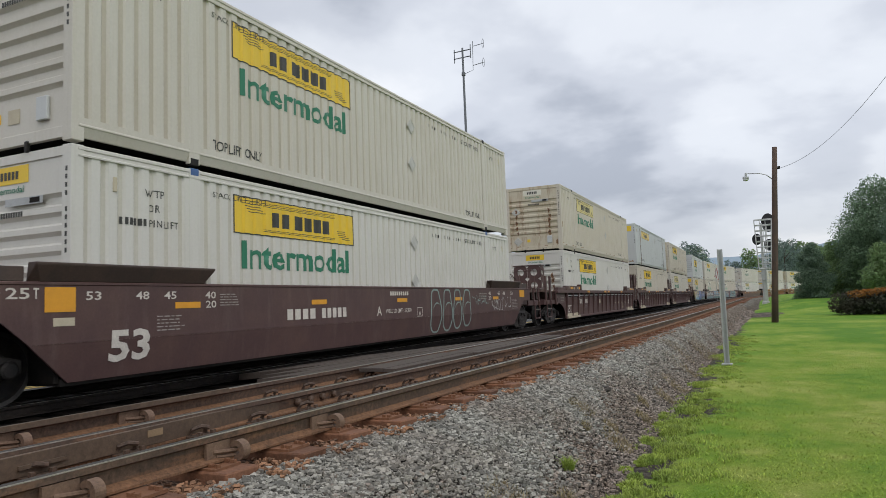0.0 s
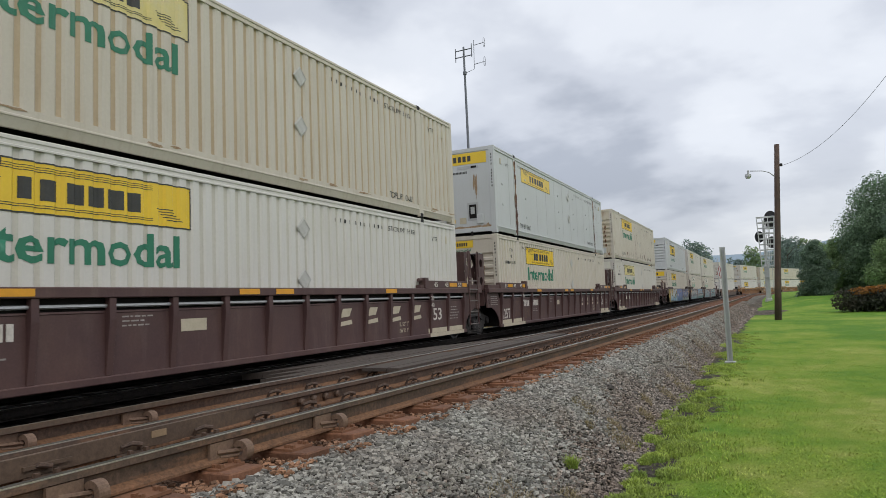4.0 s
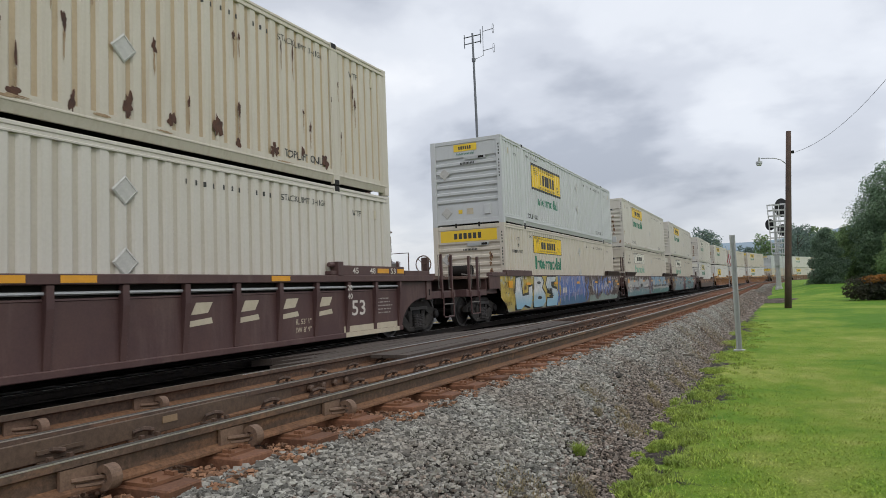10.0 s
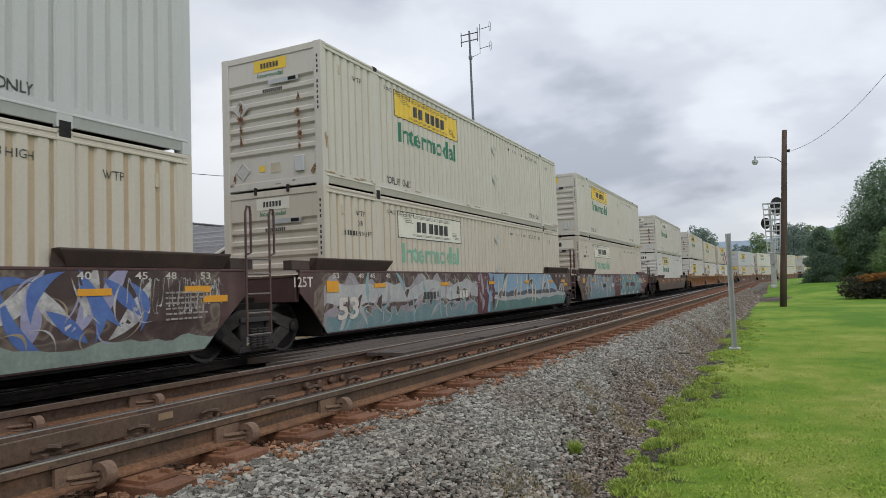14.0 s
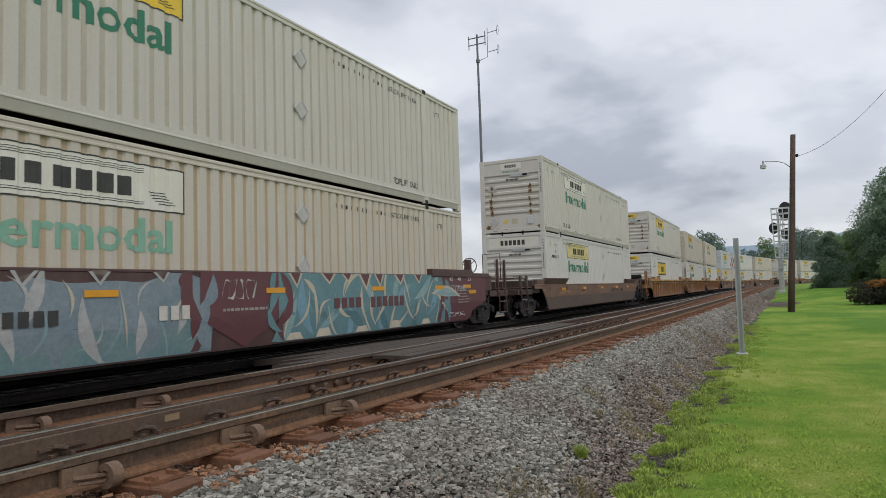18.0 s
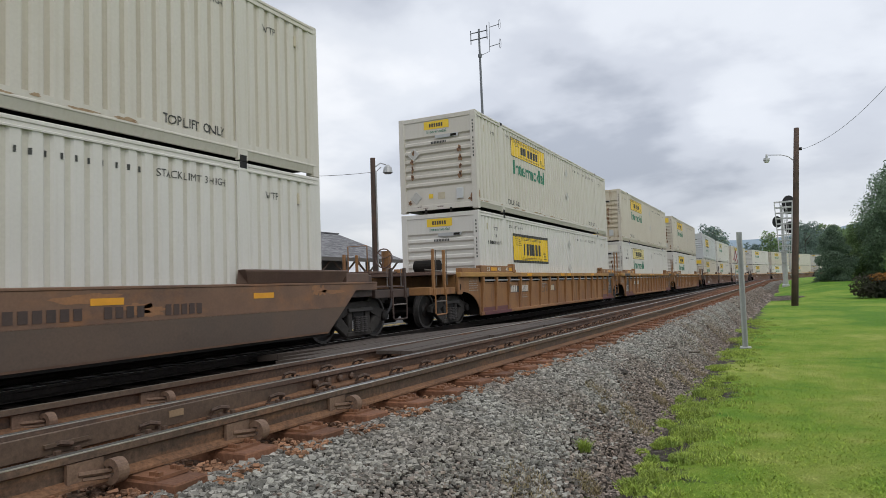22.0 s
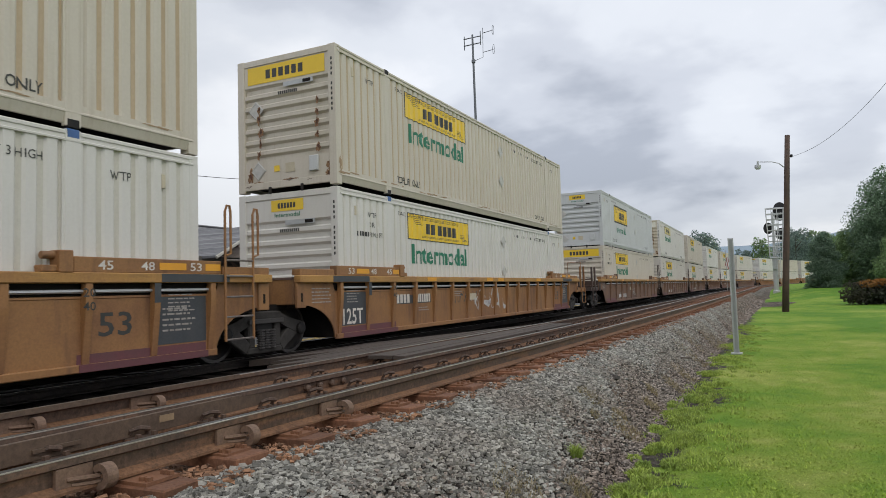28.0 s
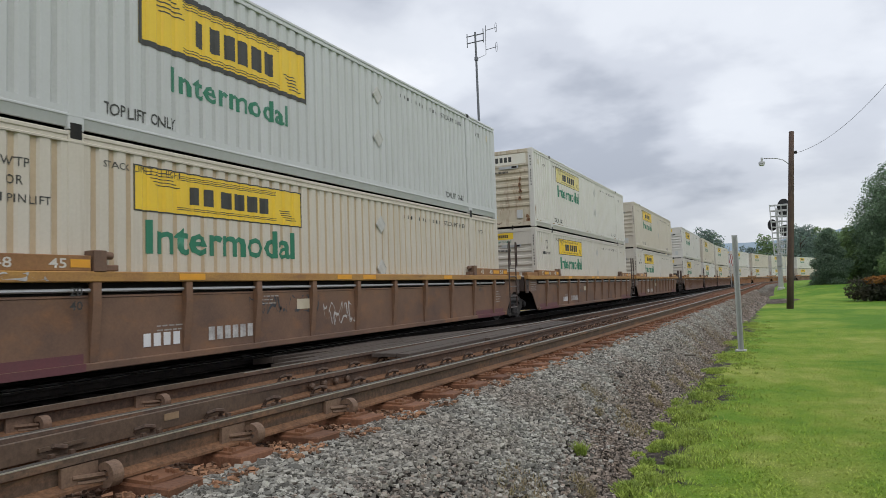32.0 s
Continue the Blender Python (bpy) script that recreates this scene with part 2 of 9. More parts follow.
M["brace_steel"] = material("dusty_brown_cast_steel", (0.17, 0.105, 0.07), 0.75, second=(0.10, 0.062, 0.042), scale=9, amount=0.7, grain=60, grain_amount=0.3, bump=0.002)
# Dirty rail, blackened further to hold the shade under the cars.
M["oily_shade_rail"] = material("oil_blackened_rail", (0.022, 0.018, 0.016), 0.7, second=(0.04, 0.03, 0.024), scale=4, amount=0.7, grain=28, grain_amount=0.4, spec=0.25)
M["dark_lump"] = material("dark_stone_lump", (0.05, 0.045, 0.042), 0.9, second=(0.09, 0.075, 0.06), scale=12, grain_amount=0.3, bump=0.01, bump_scale=30)
M["mast_steel"] = material("weathered_mast_steel", (0.16, 0.17, 0.19), 0.55, metal=0.3, second=(0.11, 0.115, 0.13), scale=3, amount=0.5, grain_amount=0.1)
M["tan_plate"] = material("faded_tan_plate", (0.27, 0.19, 0.11), 0.6, second=(0.2, 0.13, 0.08), scale=12, grain_amount=0.15)
M["rail_dark_head"] = material("dull_dark_rail_head", (0.05, 0.048, 0.048), 0.42, metal=0.5, second=(0.085, 0.07, 0.058), scale=7, amount=0.6, grain=60, grain_amount=0.25)
M["rail_top"] = material("worn_rail_head", (0.62, 0.60, 0.57), 0.3, metal=0.9, second=(0.30, 0.26, 0.22), scale=9, amount=0.5, grain=90, grain_amount=0.15)
M["tie"] = material("weathered_timber_tie", (0.13, 0.062, 0.036), 0.9, second=(0.24, 0.10, 0.048), scale=4, amount=0.7, grain=50, grain_amount=0.3, bump=0.006, bump_scale=25, vary=0.25)
# Dirty ties; the train's shade on them is put into the colour.
M["oily_shade_tie"] = material("oil_soaked_timber_tie", (0.016, 0.013, 0.011), 0.9, second=(0.028, 0.022, 0.018), scale=4, amount=0.7, grain=50, grain_amount=0.3, spec=0.1)
M["plate"] = material("rusty_tie_plate", (0.20, 0.088, 0.042), 0.85, second=(0.10, 0.05, 0.03), scale=9, amount=0.6, grain=70, grain_amount=0.2)
M["ballast"] = islands(material("crushed_stone_ballast", (0.270, 0.262, 0.232), 0.9, second=(0.185, 0.150, 0.122), scale=1.1, amount=0.9, grain=70, grain_amount=0.25), 0.34, 1.5)
M["rusty_stone"] = islands(material("rust_coated_stone", (0.24, 0.125, 0.068), 0.9, second=(0.15, 0.085, 0.055), scale=3, amount=0.8, grain=70, grain_amount=0.25), 0.4, 1.6)
M["fine_gravel"] = islands(material("fine_brown_gravel", (0.205, 0.176, 0.150), 0.9, second=(0.125, 0.092, 0.070), scale=1.5, amount=0.95, grain=70, grain_amount=0.2), 0.28, 1.9)
M["asphalt"] = material("worn_asphalt", (0.09, 0.088, 0.085), 0.85, second=(0.065, 0.063, 0.06), scale=0.9, amount=0.7, grain=120, grain_amount=0.3, bump=0.003, bump_scale=150)
M["paint_yellow"] = material("road_line_yellow", (0.62, 0.42, 0.06), 0.6, second=(0.5, 0.35, 0.08), scale=5, grain_amount=0.1)
M["planks"] = material("grey_crossing_timber", (0.060, 0.046, 0.038), 0.85, second=(0.082, 0.061, 0.049), scale=3, amount=0.6, grain=60, grain_amount=0.25, bump=0.004, bump_scale=30, vary=0.15)
M["siding"] = material("taupe_metal_siding", (0.27, 0.245, 0.205), 0.55, second=(0.24, 0.215, 0.18), scale=1.2, amount=0.5, grain=40, grain_amount=0.04)
M["trim"] = material("pale_taupe_trim", (0.42, 0.40, 0.35), 0.5, second=(0.36, 0.34, 0.3), scale=2, amount=0.4, grain_amount=0.05)
M["shutter"] = material("brown_roller_shutter", (0.15, 0.135, 0.115), 0.5, second=(0.13, 0.115, 0.10), scale=2, grain_amount=0.05)
M["shingle"] = material("grey_asphalt_shingle", (0.20, 0.205, 0.215), 0.9, second=(0.15, 0.155, 0.165), scale=1.5, amount=0.6, grain=90, grain_amount=0.25, vary=0.22)


def shingles(name, light, dark):
    """Asphalt shingles seen from afar: short tabs of uneven grey in rows."""
    m = material(name, light, 0.95, second=dark, scale=1.5, amount=0.6, grain=60, grain_amount=0.3)
    n, l = m.node_tree.nodes, m.node_tree.links
    bsdf = n["Principled BSDF"]
    src = bsdf.inputs["Base Color"].links[0].from_socket
    co = n.new("ShaderNodeTexCoord")
    sep = n.new("ShaderNodeSeparateXYZ")
    l.new(co.outputs["Object"], sep.inputs[0])
    comb = n.new("ShaderNodeCombineXYZ")
    l.new(sep.outputs["Y"], comb.inputs[0])
    l.new(sep.outputs["Z"], comb.inputs[1])
    br = node(n, "ShaderNodeTexBrick", Scale=1.0)
    br.inputs["Color1"].default_value, br.inputs["Color2"].default_value, br.inputs["Mortar"].default_value = (1.25, 1.25, 1.25, 1), (0.65, 0.65, 0.68, 1), (0.45, 0.45, 0.45, 1)
    br.inputs["Brick Width"].default_value, br.inputs["Row Height"].default_value, br.inputs["Mortar Size"].default_value = 0.34, 0.085, 0.006
    l.new(comb.outputs[0], br.inputs["Vector"])
    mx = n.new("ShaderNodeVectorMath")
    mx.operation = "MULTIPLY"
    l.new(src, mx.inputs[0])
    l.new(br.outputs["Color"], mx.inputs[1])
    l.new(mx.outputs[0], bsdf.inputs["Base Color"])
    return m


M["shingle"] = shingles("grey_shingle_roof", (0.20, 0.20, 0.205), (0.15, 0.15, 0.155))
M["red_roof"] = material("red_metal_roof", (0.24, 0.065, 0.06), 0.5, second=(0.26, 0.08, 0.07), scale=2, amount=0.5, grain_amount=0.05)
M["brown_wood"] = material("brown_stained_timber", (0.14, 0.095, 0.07), 0.7, second=(0.10, 0.07, 0.05), scale=3, amount=0.5, grain=30, grain_amount=0.15)
M["station_wall"] = material("dark_station_siding", (0.11, 0.10, 0.09), 0.7, second=(0.085, 0.08, 0.07), scale=2, grain_amount=0.1)
M["gable_wood"] = material("brown_gable_shingle", (0.19, 0.155, 0.13), 0.8, second=(0.14, 0.11, 0.09), scale=3, amount=0.6, grain=20, grain_amount=0.25)
M["pole_wood"] = material("creosoted_pole_wood", (0.075, 0.05, 0.04), 0.8, second=(0.13, 0.075, 0.05), scale=3, amount=0.6, grain=40, grain_amount=0.2, streak=(0.03, 0.022, 0.018), streak_amount=0.8, streak_stretch=(12, 12, 0.6), bump=0.004)
M["galv"] = material("galvanised_steel", (0.45, 0.46, 0.46), 0.5, metal=0.5, second=(0.36, 0.36, 0.35), scale=5, amount=0.5, grain=50, grain_amount=0.08)
M["silver"] = material("aluminium_painted_signal_steel", (0.55, 0.56, 0.56), 0.5, metal=0.2, second=(0.45, 0.45, 0.44), scale=3, amount=0.5, grain_amount=0.06)
M["flat_black"] = material("flat_black_signal_paint", (0.018, 0.018, 0.02), 0.7, second=(0.03, 0.03, 0.03), scale=4, grain_amount=0.1)
M["wire"] = material("weathered_cable", (0.05, 0.05, 0.055), 0.6, grain_amount=0.1)
M["bark"] = material("tree_bark", (0.09, 0.07, 0.055), 0.9, second=(0.06, 0.045, 0.035), scale=5, grain=40, grain_amount=0.3, bump=0.01, bump_scale=20)
# The green leaves are lightened and blued: distance haze put into their colour.
for key, base, alt in (("leaf_dark", (0.13, 0.19, 0.135), (0.16, 0.225, 0.15)), ("leaf_mid", (0.145, 0.215, 0.135), (0.18, 0.255, 0.15)), ("leaf_light", (0.17, 0.25, 0.115), (0.21, 0.285, 0.125)),
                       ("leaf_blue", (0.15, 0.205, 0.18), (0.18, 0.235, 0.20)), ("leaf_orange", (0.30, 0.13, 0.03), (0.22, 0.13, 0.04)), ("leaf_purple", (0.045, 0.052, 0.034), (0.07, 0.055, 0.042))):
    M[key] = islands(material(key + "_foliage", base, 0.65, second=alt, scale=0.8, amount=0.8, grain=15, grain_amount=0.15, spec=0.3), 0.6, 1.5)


def translucent(m, share, gain=1.3):
    """Lets part of the light through a thin leaf."""
    n, l = m.node_tree.nodes, m.node_tree.links
    bsdf, out = n["Principled BSDF"], n["Material Output"]
    src = bsdf.inputs["Base Color"].links[0].from_socket
    t = n.new("ShaderNodeBsdfTranslucent")
    s = n.new("ShaderNodeVectorMath")
    s.operation = "SCALE"
    s.inputs["Scale"].default_value = gain
    l.new(src, s.inputs[0])
    l.new(s.outputs[0], t.inputs[0])
    mx = n.new("ShaderNodeMixShader")
    mx.inputs[0].default_value = share
    l.new(bsdf.outputs[0], mx.inputs[1])
    l.new(t.outputs[0], mx.inputs[2])
    l.new(mx.outputs[0], out.inputs["Surface"])


for key in ("leaf_dark", "leaf_mid", "leaf_light", "leaf_blue", "leaf_orange", "leaf_purple"):
    translucent(M[key], 0.45)


def turf(n, l, co, stops):
    """Lawn colour in patches at three scales: yellowish, fresh and deep green."""
    total = None
    for scale, share in ((0.16, 0.45), (0.55, 0.35), (2.6, 0.20)):
        t = node(n, "ShaderNodeTexNoise", Scale=scale, Detail=5.0, Roughness=0.6)
        l.new(co.outputs["Object"], t.inputs["Vector"])
        x = n.new("ShaderNodeMath")
        x.operation = "MULTIPLY_ADD"
        x.inputs[1].default_value = share
        l.new(t.outputs["Fac"], x.inputs[0])
        if total is None:
            x.inputs[2].default_value = 0.0
        else:
            l.new(total, x.inputs[2])
        total = x.outputs[0]
    # thin and yellowish by the gravel, lush further off
    away = n.new("ShaderNodeVectorMath")
    away.operation = "DOT_PRODUCT"
    away.inputs[1].default_value = (1.0, 0.09, 0.0)
    l.new(co.outputs["Object"], away.inputs[0])
    lush = n.new("ShaderNodeMapRange")
    lush.inputs[1].default_value, lush.inputs[2].default_value, lush.inputs[3].default_value, lush.inputs[4].default_value = 0.6, 7.0, 0.012, -0.065
    l.new(away.outputs["Value"], lush.inputs[0])
    sway = n.new("ShaderNodeMath")
    sway.operation = "ADD"
    l.new(total, sway.inputs[0])
    l.new(lush.outputs[0], sway.inputs[1])
    r = n.new("ShaderNodeValToRGB")
    while len(r.color_ramp.elements) < len(stops):
        r.color_ramp.elements.new(0.5)
    for e, (at, c) in zip(r.color_ramp.elements, stops):
        e.position, e.color = at, (*c, 1)
    l.new(sway.outputs[0], r.inputs[0])
    return r.outputs[0]


def blade_material():
    m = material("lawn_grass_blade", (0.3, 0.4, 0.06), 0.7, spec=0.25)
    n, l = m.node_tree.nodes, m.node_tree.links
    co = n.new("ShaderNodeTexCoord")
    l.new(turf(n, l, co, TURF_BLADE), n["Principled BSDF"].inputs["Base Color"])
    return islands(m, 0.7, 1.35)


TURF = [(0.42, (0.11, 0.24, 0.022)), (0.48, (0.19, 0.31, 0.034)), (0.53, (0.25, 0.34, 0.052)), (0.58, (0.34, 0.39, 0.09))]
TURF_BLADE = [(0.42, (0.16, 0.32, 0.03)), (0.48, (0.26, 0.38, 0.046)), (0.53, (0.315, 0.395, 0.065)), (0.58, (0.44, 0.46, 0.13))]
M["grass_blade"] = blade_material()
M["weed"] = islands(material("weed_leaf", (0.33, 0.41, 0.085), 0.6, second=(0.19, 0.27, 0.06), scale=4, amount=0.9, grain=9, grain_amount=0.15, spec=0.25), 0.55, 1.4)
translucent(M["weed"], 0.35)
M["dry_grass"] = islands(material("dry_grass", (0.27, 0.215, 0.12), 0.8, second=(0.19, 0.165, 0.075), scale=4, amount=0.7, grain=12, grain_amount=0.2), 0.7, 1.35)
# Distance haze is painted into the ridge's pale blue.
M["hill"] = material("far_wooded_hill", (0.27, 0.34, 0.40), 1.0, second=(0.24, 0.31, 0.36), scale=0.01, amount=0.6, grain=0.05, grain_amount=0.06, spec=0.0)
M["lamp_glass"] = material("frosted_lamp_glass", (0.6, 0.62, 0.62), 0.3, grain_amount=0.03)
M["flag_red"] = material("red_flag_cloth", (0.38, 0.13, 0.13), 0.8, grain_amount=0.05)
M["flag_white"] = material("white_flag_cloth", (0.7, 0.68, 0.66), 0.8, grain_amount=0.05)
M["flag_blue"] = material("blue_flag_cloth", (0.05, 0.07, 0.2), 0.8, grain_amount=0.05)
M["car_blue"] = material("blue_car_paint", (0.05, 0.14, 0.4), 0.3, grain_amount=0.02)
M["car_white"] = material("white_car_paint", (0.7, 0.7, 0.7), 0.3, grain_amount=0.02)
M["car_glass"] = material("tinted_car_glass", (0.03, 0.035, 0.04), 0.08, grain_amount=0.02)


def ground_material():
    """Grass, bare cinders and asphalt, told apart by where they lie on the plan, with ragged edges."""
    m = bpy.data.materials.new("lawn_and_cinders")
    m.use_nodes = True
    n, l = m.node_tree.nodes, m.node_tree.links
    bsdf = n["Principled BSDF"]
    bsdf.inputs["Roughness"].default_value = 0.9
    bsdf.inputs["Specular IOR Level"].default_value = 0.2
    co = n.new("ShaderNodeTexCoord")
    sep = n.new("ShaderNodeSeparateXYZ")
    l.new(co.outputs["Object"], sep.inputs[0])

    def noise_of(scale, detail=6.0, rough=0.6):
        t = node(n, "ShaderNodeTexNoise", Scale=scale, Detail=detail, Roughness=rough)
        l.new(co.outputs["Object"], t.inputs["Vector"])
        return t.outputs["Fac"]

    def ramp(src, stops):
        r = n.new("ShaderNodeValToRGB")
        while len(r.color_ramp.elements) < len(stops):
            r.color_ramp.elements.new(0.5)
        for e, (at, c) in zip(r.color_ramp.elements, stops):
            e.position, e.color = at, (*c, 1)
        l.new(src, r.inputs[0])
        return r.outputs[0]

    def mix(fac, a, b):
        x = n.new("ShaderNodeMix")
        x.data_type = "RGBA"
        l.new(fac, x.inputs[0])
        l.new(a, x.inputs[6])
        l.new(b, x.inputs[7])
        return x.outputs[2]

    def maths(op, a, b):
        x = n.new("ShaderNodeMath")
        x.operation = op
        for i, v in enumerate((a, b)):
            if isinstance(v, (int, float)):
                x.inputs[i].default_value = v
            else:
                l.new(v, x.inputs[i])
        return x.outputs[0]

    grass = turf(n, l, co, TURF)
    blades = ramp(noise_of(60, 5, 0.75), [(0.32, (0.45, 0.45, 0.42)), (0.5, (0.95, 0.95, 0.9)), (0.68, (1.0, 1.0, 1.0))])
    g2 = n.new("ShaderNodeMix")
    g2.data_type, g2.blend_type = "RGBA", "MULTIPLY"
    g2.inputs[0].default_value = 1.0
    l.new(grass, g2.inputs[6])
    l.new(blades, g2.inputs[7])
    dirt = ramp(noise_of(14, 8, 0.75), [(0.32, (0.02, 0.017, 0.014)), (0.5, (0.06, 0.05, 0.042)), (0.68, (0.17, 0.15, 0.13))])
    # the edge of the lawn lies at x = -1.0, ragged at two scales
    edge = maths("ADD", sep.outputs["X"], maths("MULTIPLY", maths("SUBTRACT", noise_of(1.1), 0.5), 1.4))
    edge = maths("ADD", edge, maths("MULTIPLY", maths("SUBTRACT", noise_of(7, 8, 0.7), 0.5), 1.0))
    sm = n.new("ShaderNodeMapRange")
    sm.inputs[1].default_value, sm.inputs[2].default_value = -0.92, -0.78
    l.new(edge, sm.inputs[0])
    l.new(mix(sm.outputs[0], dirt, g2.outputs[2]), bsdf.inputs["Base Color"])
    b = n.new("ShaderNodeBump")
    b.inputs["Distance"].default_value = 0.03
    l.new(noise_of(38, 6, 0.7), b.inputs["Height"])
    l.new(b.outputs[0], bsdf.inputs["Normal"])
    return m


M["ground"] = ground_material()


# ---- mesh helpers ----
def box(bm, x0, x1, y0, y1, z0, z1):
    v = [bm.verts.new(p) for p in ((x0, y0, z0), (x1, y0, z0), (x1, y1, z0), (x0, y1, z0), (x0, y0, z1), (x1, y0, z1), (x1, y1, z1), (x0, y1, z1))]
    for f in ((3, 2, 1, 0), (4, 5, 6, 7), (0, 1, 5, 4), (1, 2, 6, 5), (2, 3, 7, 6), (3, 0, 4, 7)):
        bm.faces.new([v[i] for i in f])
    return v


def slab(bm, outline, axis, lo, hi):
    """An outline of (a, b) pairs pushed along an axis from lo to hi."""
    def at(a, b, c):
        return {"x": (c, a, b), "y": (a, c, b), "z": (a, b, c)}[axis]
    one = [bm.verts.new(at(a, b, lo)) for a, b in outline]
    two = [bm.verts.new(at(a, b, hi)) for a, b in outline]
    bm.faces.new(one[::-1])
    bm.faces.new(two)
    k = len(outline)
    for i in range(k):
        bm.faces.new((one[i], one[(i + 1) % k], two[(i + 1) % k], two[i]))


def tube(bm, points, r, sides=8, taper=None):
    """A round bar through the points, closed at both ends."""
    pts = [Vector(p) for p in points]
    rings = []
    for i, p in enumerate(pts):
        d = (pts[min(i + 1, len(pts) - 1)] - pts[max(i - 1, 0)]).normalized()
        u = d.cross(Vector((0.31, 0.17, 0.93))).normalized()
        w = d.cross(u)
        rr = r if taper is None else r + (taper - r) * i / (len(pts) - 1)
        rings.append([bm.verts.new(p + rr * (math.cos(2 * math.pi * k / sides) * u + math.sin(2 * math.pi * k / sides) * w)) for k in range(sides)])
    for a, b in zip(rings, rings[1:]):
        for k in range(sides):
            bm.faces.new((a[k], a[(k + 1) % sides], b[(k + 1) % sides], b[k]))
    bm.faces.new(rings[0][::-1])
    bm.faces.new(rings[-1])


def disc(bm, centre, axis, profile, sides=24):
    """A turned body: profile of (along, radius) pairs round an axis through centre."""
    c = Vector(centre)
    d = {"x": Vector((1, 0, 0)), "y": Vector((0, 1, 0)), "z": Vector((0, 0, 1))}[axis]
    u = Vector((0, 1, 0)) if axis != "y" else Vector((1, 0, 0))
    w = d.cross(u)
    rings = [[bm.verts.new(c + d * a + r * (math.cos(2 * math.pi * k / sides) * u + math.sin(2 * math.pi * k / sides) * w)) for k in range(sides)] for a, r in profile]
    for a, b in zip(rings, rings[1:]):
        for k in range(sides):
            bm.faces.new((a[k], a[(k + 1) % sides], b[(k + 1) % sides], b[k]))
    bm.faces.new(rings[0][::-1])
    bm.faces.new(rings[-1])


def sheet(name, bm, mat, smooth=False, bevel=0.0):
    if bevel:
        bmesh.ops.bevel(bm, geom=bm.edges[:], offset=bevel, segments=1, affect="EDGES", clamp_overlap=True)
    bmesh.ops.recalc_face_normals(bm, faces=bm.faces[:])
    me = bpy.data.meshes.new(name)
    bm.to_mesh(me)
    bm.free()
    if smooth:
        for p in me.polygons:
            p.use_smooth = True
    me.materials.append(mat)
    return me


def part(name, shape, mat, parent, label="", at=None, smooth=False, bevel=0.0):
    """Links a bmesh or a ready mesh as one part under its thing."""
    me = sheet(name, shape, mat, smooth, bevel) if isinstance(shape, bmesh.types.BMesh) else shape
    ob = new(name, me)
    ob.parent = parent
    if at is not None:
        ob.matrix_basis = at if isinstance(at, Matrix) else Matrix.Translation(at)
    return tagged(ob, label, kind="stuff" if name == "lettering" else "")


def thing(name, label, category, m=None, group="", kind=""):
    ob = new(name)
    ob.empty_display_size = 0.2
    if m is not None:
        ob.matrix_basis = m
    return tagged(ob, label, category, group, kind)


def solid(name, shape, mat, label, category, group="", kind="", at=None, smooth=False, bevel=0.0):
    """A thing that is one mesh."""
    ob = new(name, sheet(name, shape, mat, smooth, bevel) if isinstance(shape, bmesh.types.BMesh) else shape)
    if at is not None:
        ob.matrix_basis = at if isinstance(at, Matrix) else Matrix.Translation(at)
    return tagged(ob, label, category, group, kind)


def bar(x0, x1, y0, y1, z0, z1):
    bm = bmesh.new()
    box(bm, x0, x1, y0, y1, z0, z1)
    return bm


def rod(points, r, sides=8, taper=None):
    bm = bmesh.new()
    tube(bm, points, r, sides, taper)
    return bm


def soup(name, verts, faces, mat, smooth=False):
    me = bpy.data.meshes.new(name)
    me.from_pydata(verts, [], faces)
    me.materials.append(mat)
    if smooth:
        for p in me.polygons:
            p.use_smooth = True
    return me


# ---- the plan: x to the side, y along the track, rail head of the train's track at z = 0 ----
TRAIN_X, BEND_Y, BEND_R = -9.065, 100.0, 340.0
NEAR_Z = 0.41                       # rail head of the near track
LAWN_Z = -0.42


def along(s, off=0.0):
    """Place and heading (radians to the right) at s metres along the train's track, off metres to its right."""
    if s <= BEND_Y:
        return TRAIN_X + off, s, 0.0
    a = (s - BEND_Y) / BEND_R
    r = BEND_R - off
    return TRAIN_X + BEND_R - r * math.cos(a), BEND_Y + r * math.sin(a), a


def near_off(s):
    """How far the near track lies from the train's track."""
    return 5.48 + 0.9 * (1 - math.exp(-max(s, -8) / 19))


def on_track(s, off, z):
    x, y, a = along(s, off)
    return pose(x, y, z, 0, 0, -math.degrees(a))


# ---- ground ----
def lawn_height(x, y):
    """The lawn is level by the track and rises gently far off to the right; beyond the train lies the paved yard."""
    z = LAWN_Z
    if x > -1:
        rise = min(max((y - 38) / 34, 0), 1)
        z += 0.75 * rise * rise * (3 - 2 * rise) * min((x + 1) / 4, 1)
    if x < -5:
        z += 0.12 * min((-5 - x) / 3, 1)
    return z


def build_ground():
    xs = sorted({-4000, -1500, -600, -250, -120, -60, -40, -25, -14, -9, -7, -5, 10, 14, 20, 30, 45, 80, 150, 300, 700, 1500, 4000} | {round(-3 + 0.5 * i, 2) for i in range(25)})
    ys = sorted({-4000, -1500, -500, -150, -60, -30, -15, -8, -4, -2, 90, 100, 120, 150, 200, 260, 350, 500, 900, 1600, 2600, 4000} | {i * 1.0 for i in range(0, 40)} | {40 + 3 * i for i in range(16)})
    verts = [(x, y, lawn_height(x, y)) for y in ys for x in xs]
    w = len(xs)
    faces = [(j * w + i, j * w + i + 1, (j + 1) * w + i + 1, (j + 1) * w + i) for j in range(len(ys) - 1) for i in range(w - 1)]
    tagged(new("ground", soup("ground", verts, faces, M["ground"], True)), "mown green lawn with a ragged edge of dark cinders", "ground", kind="structure")


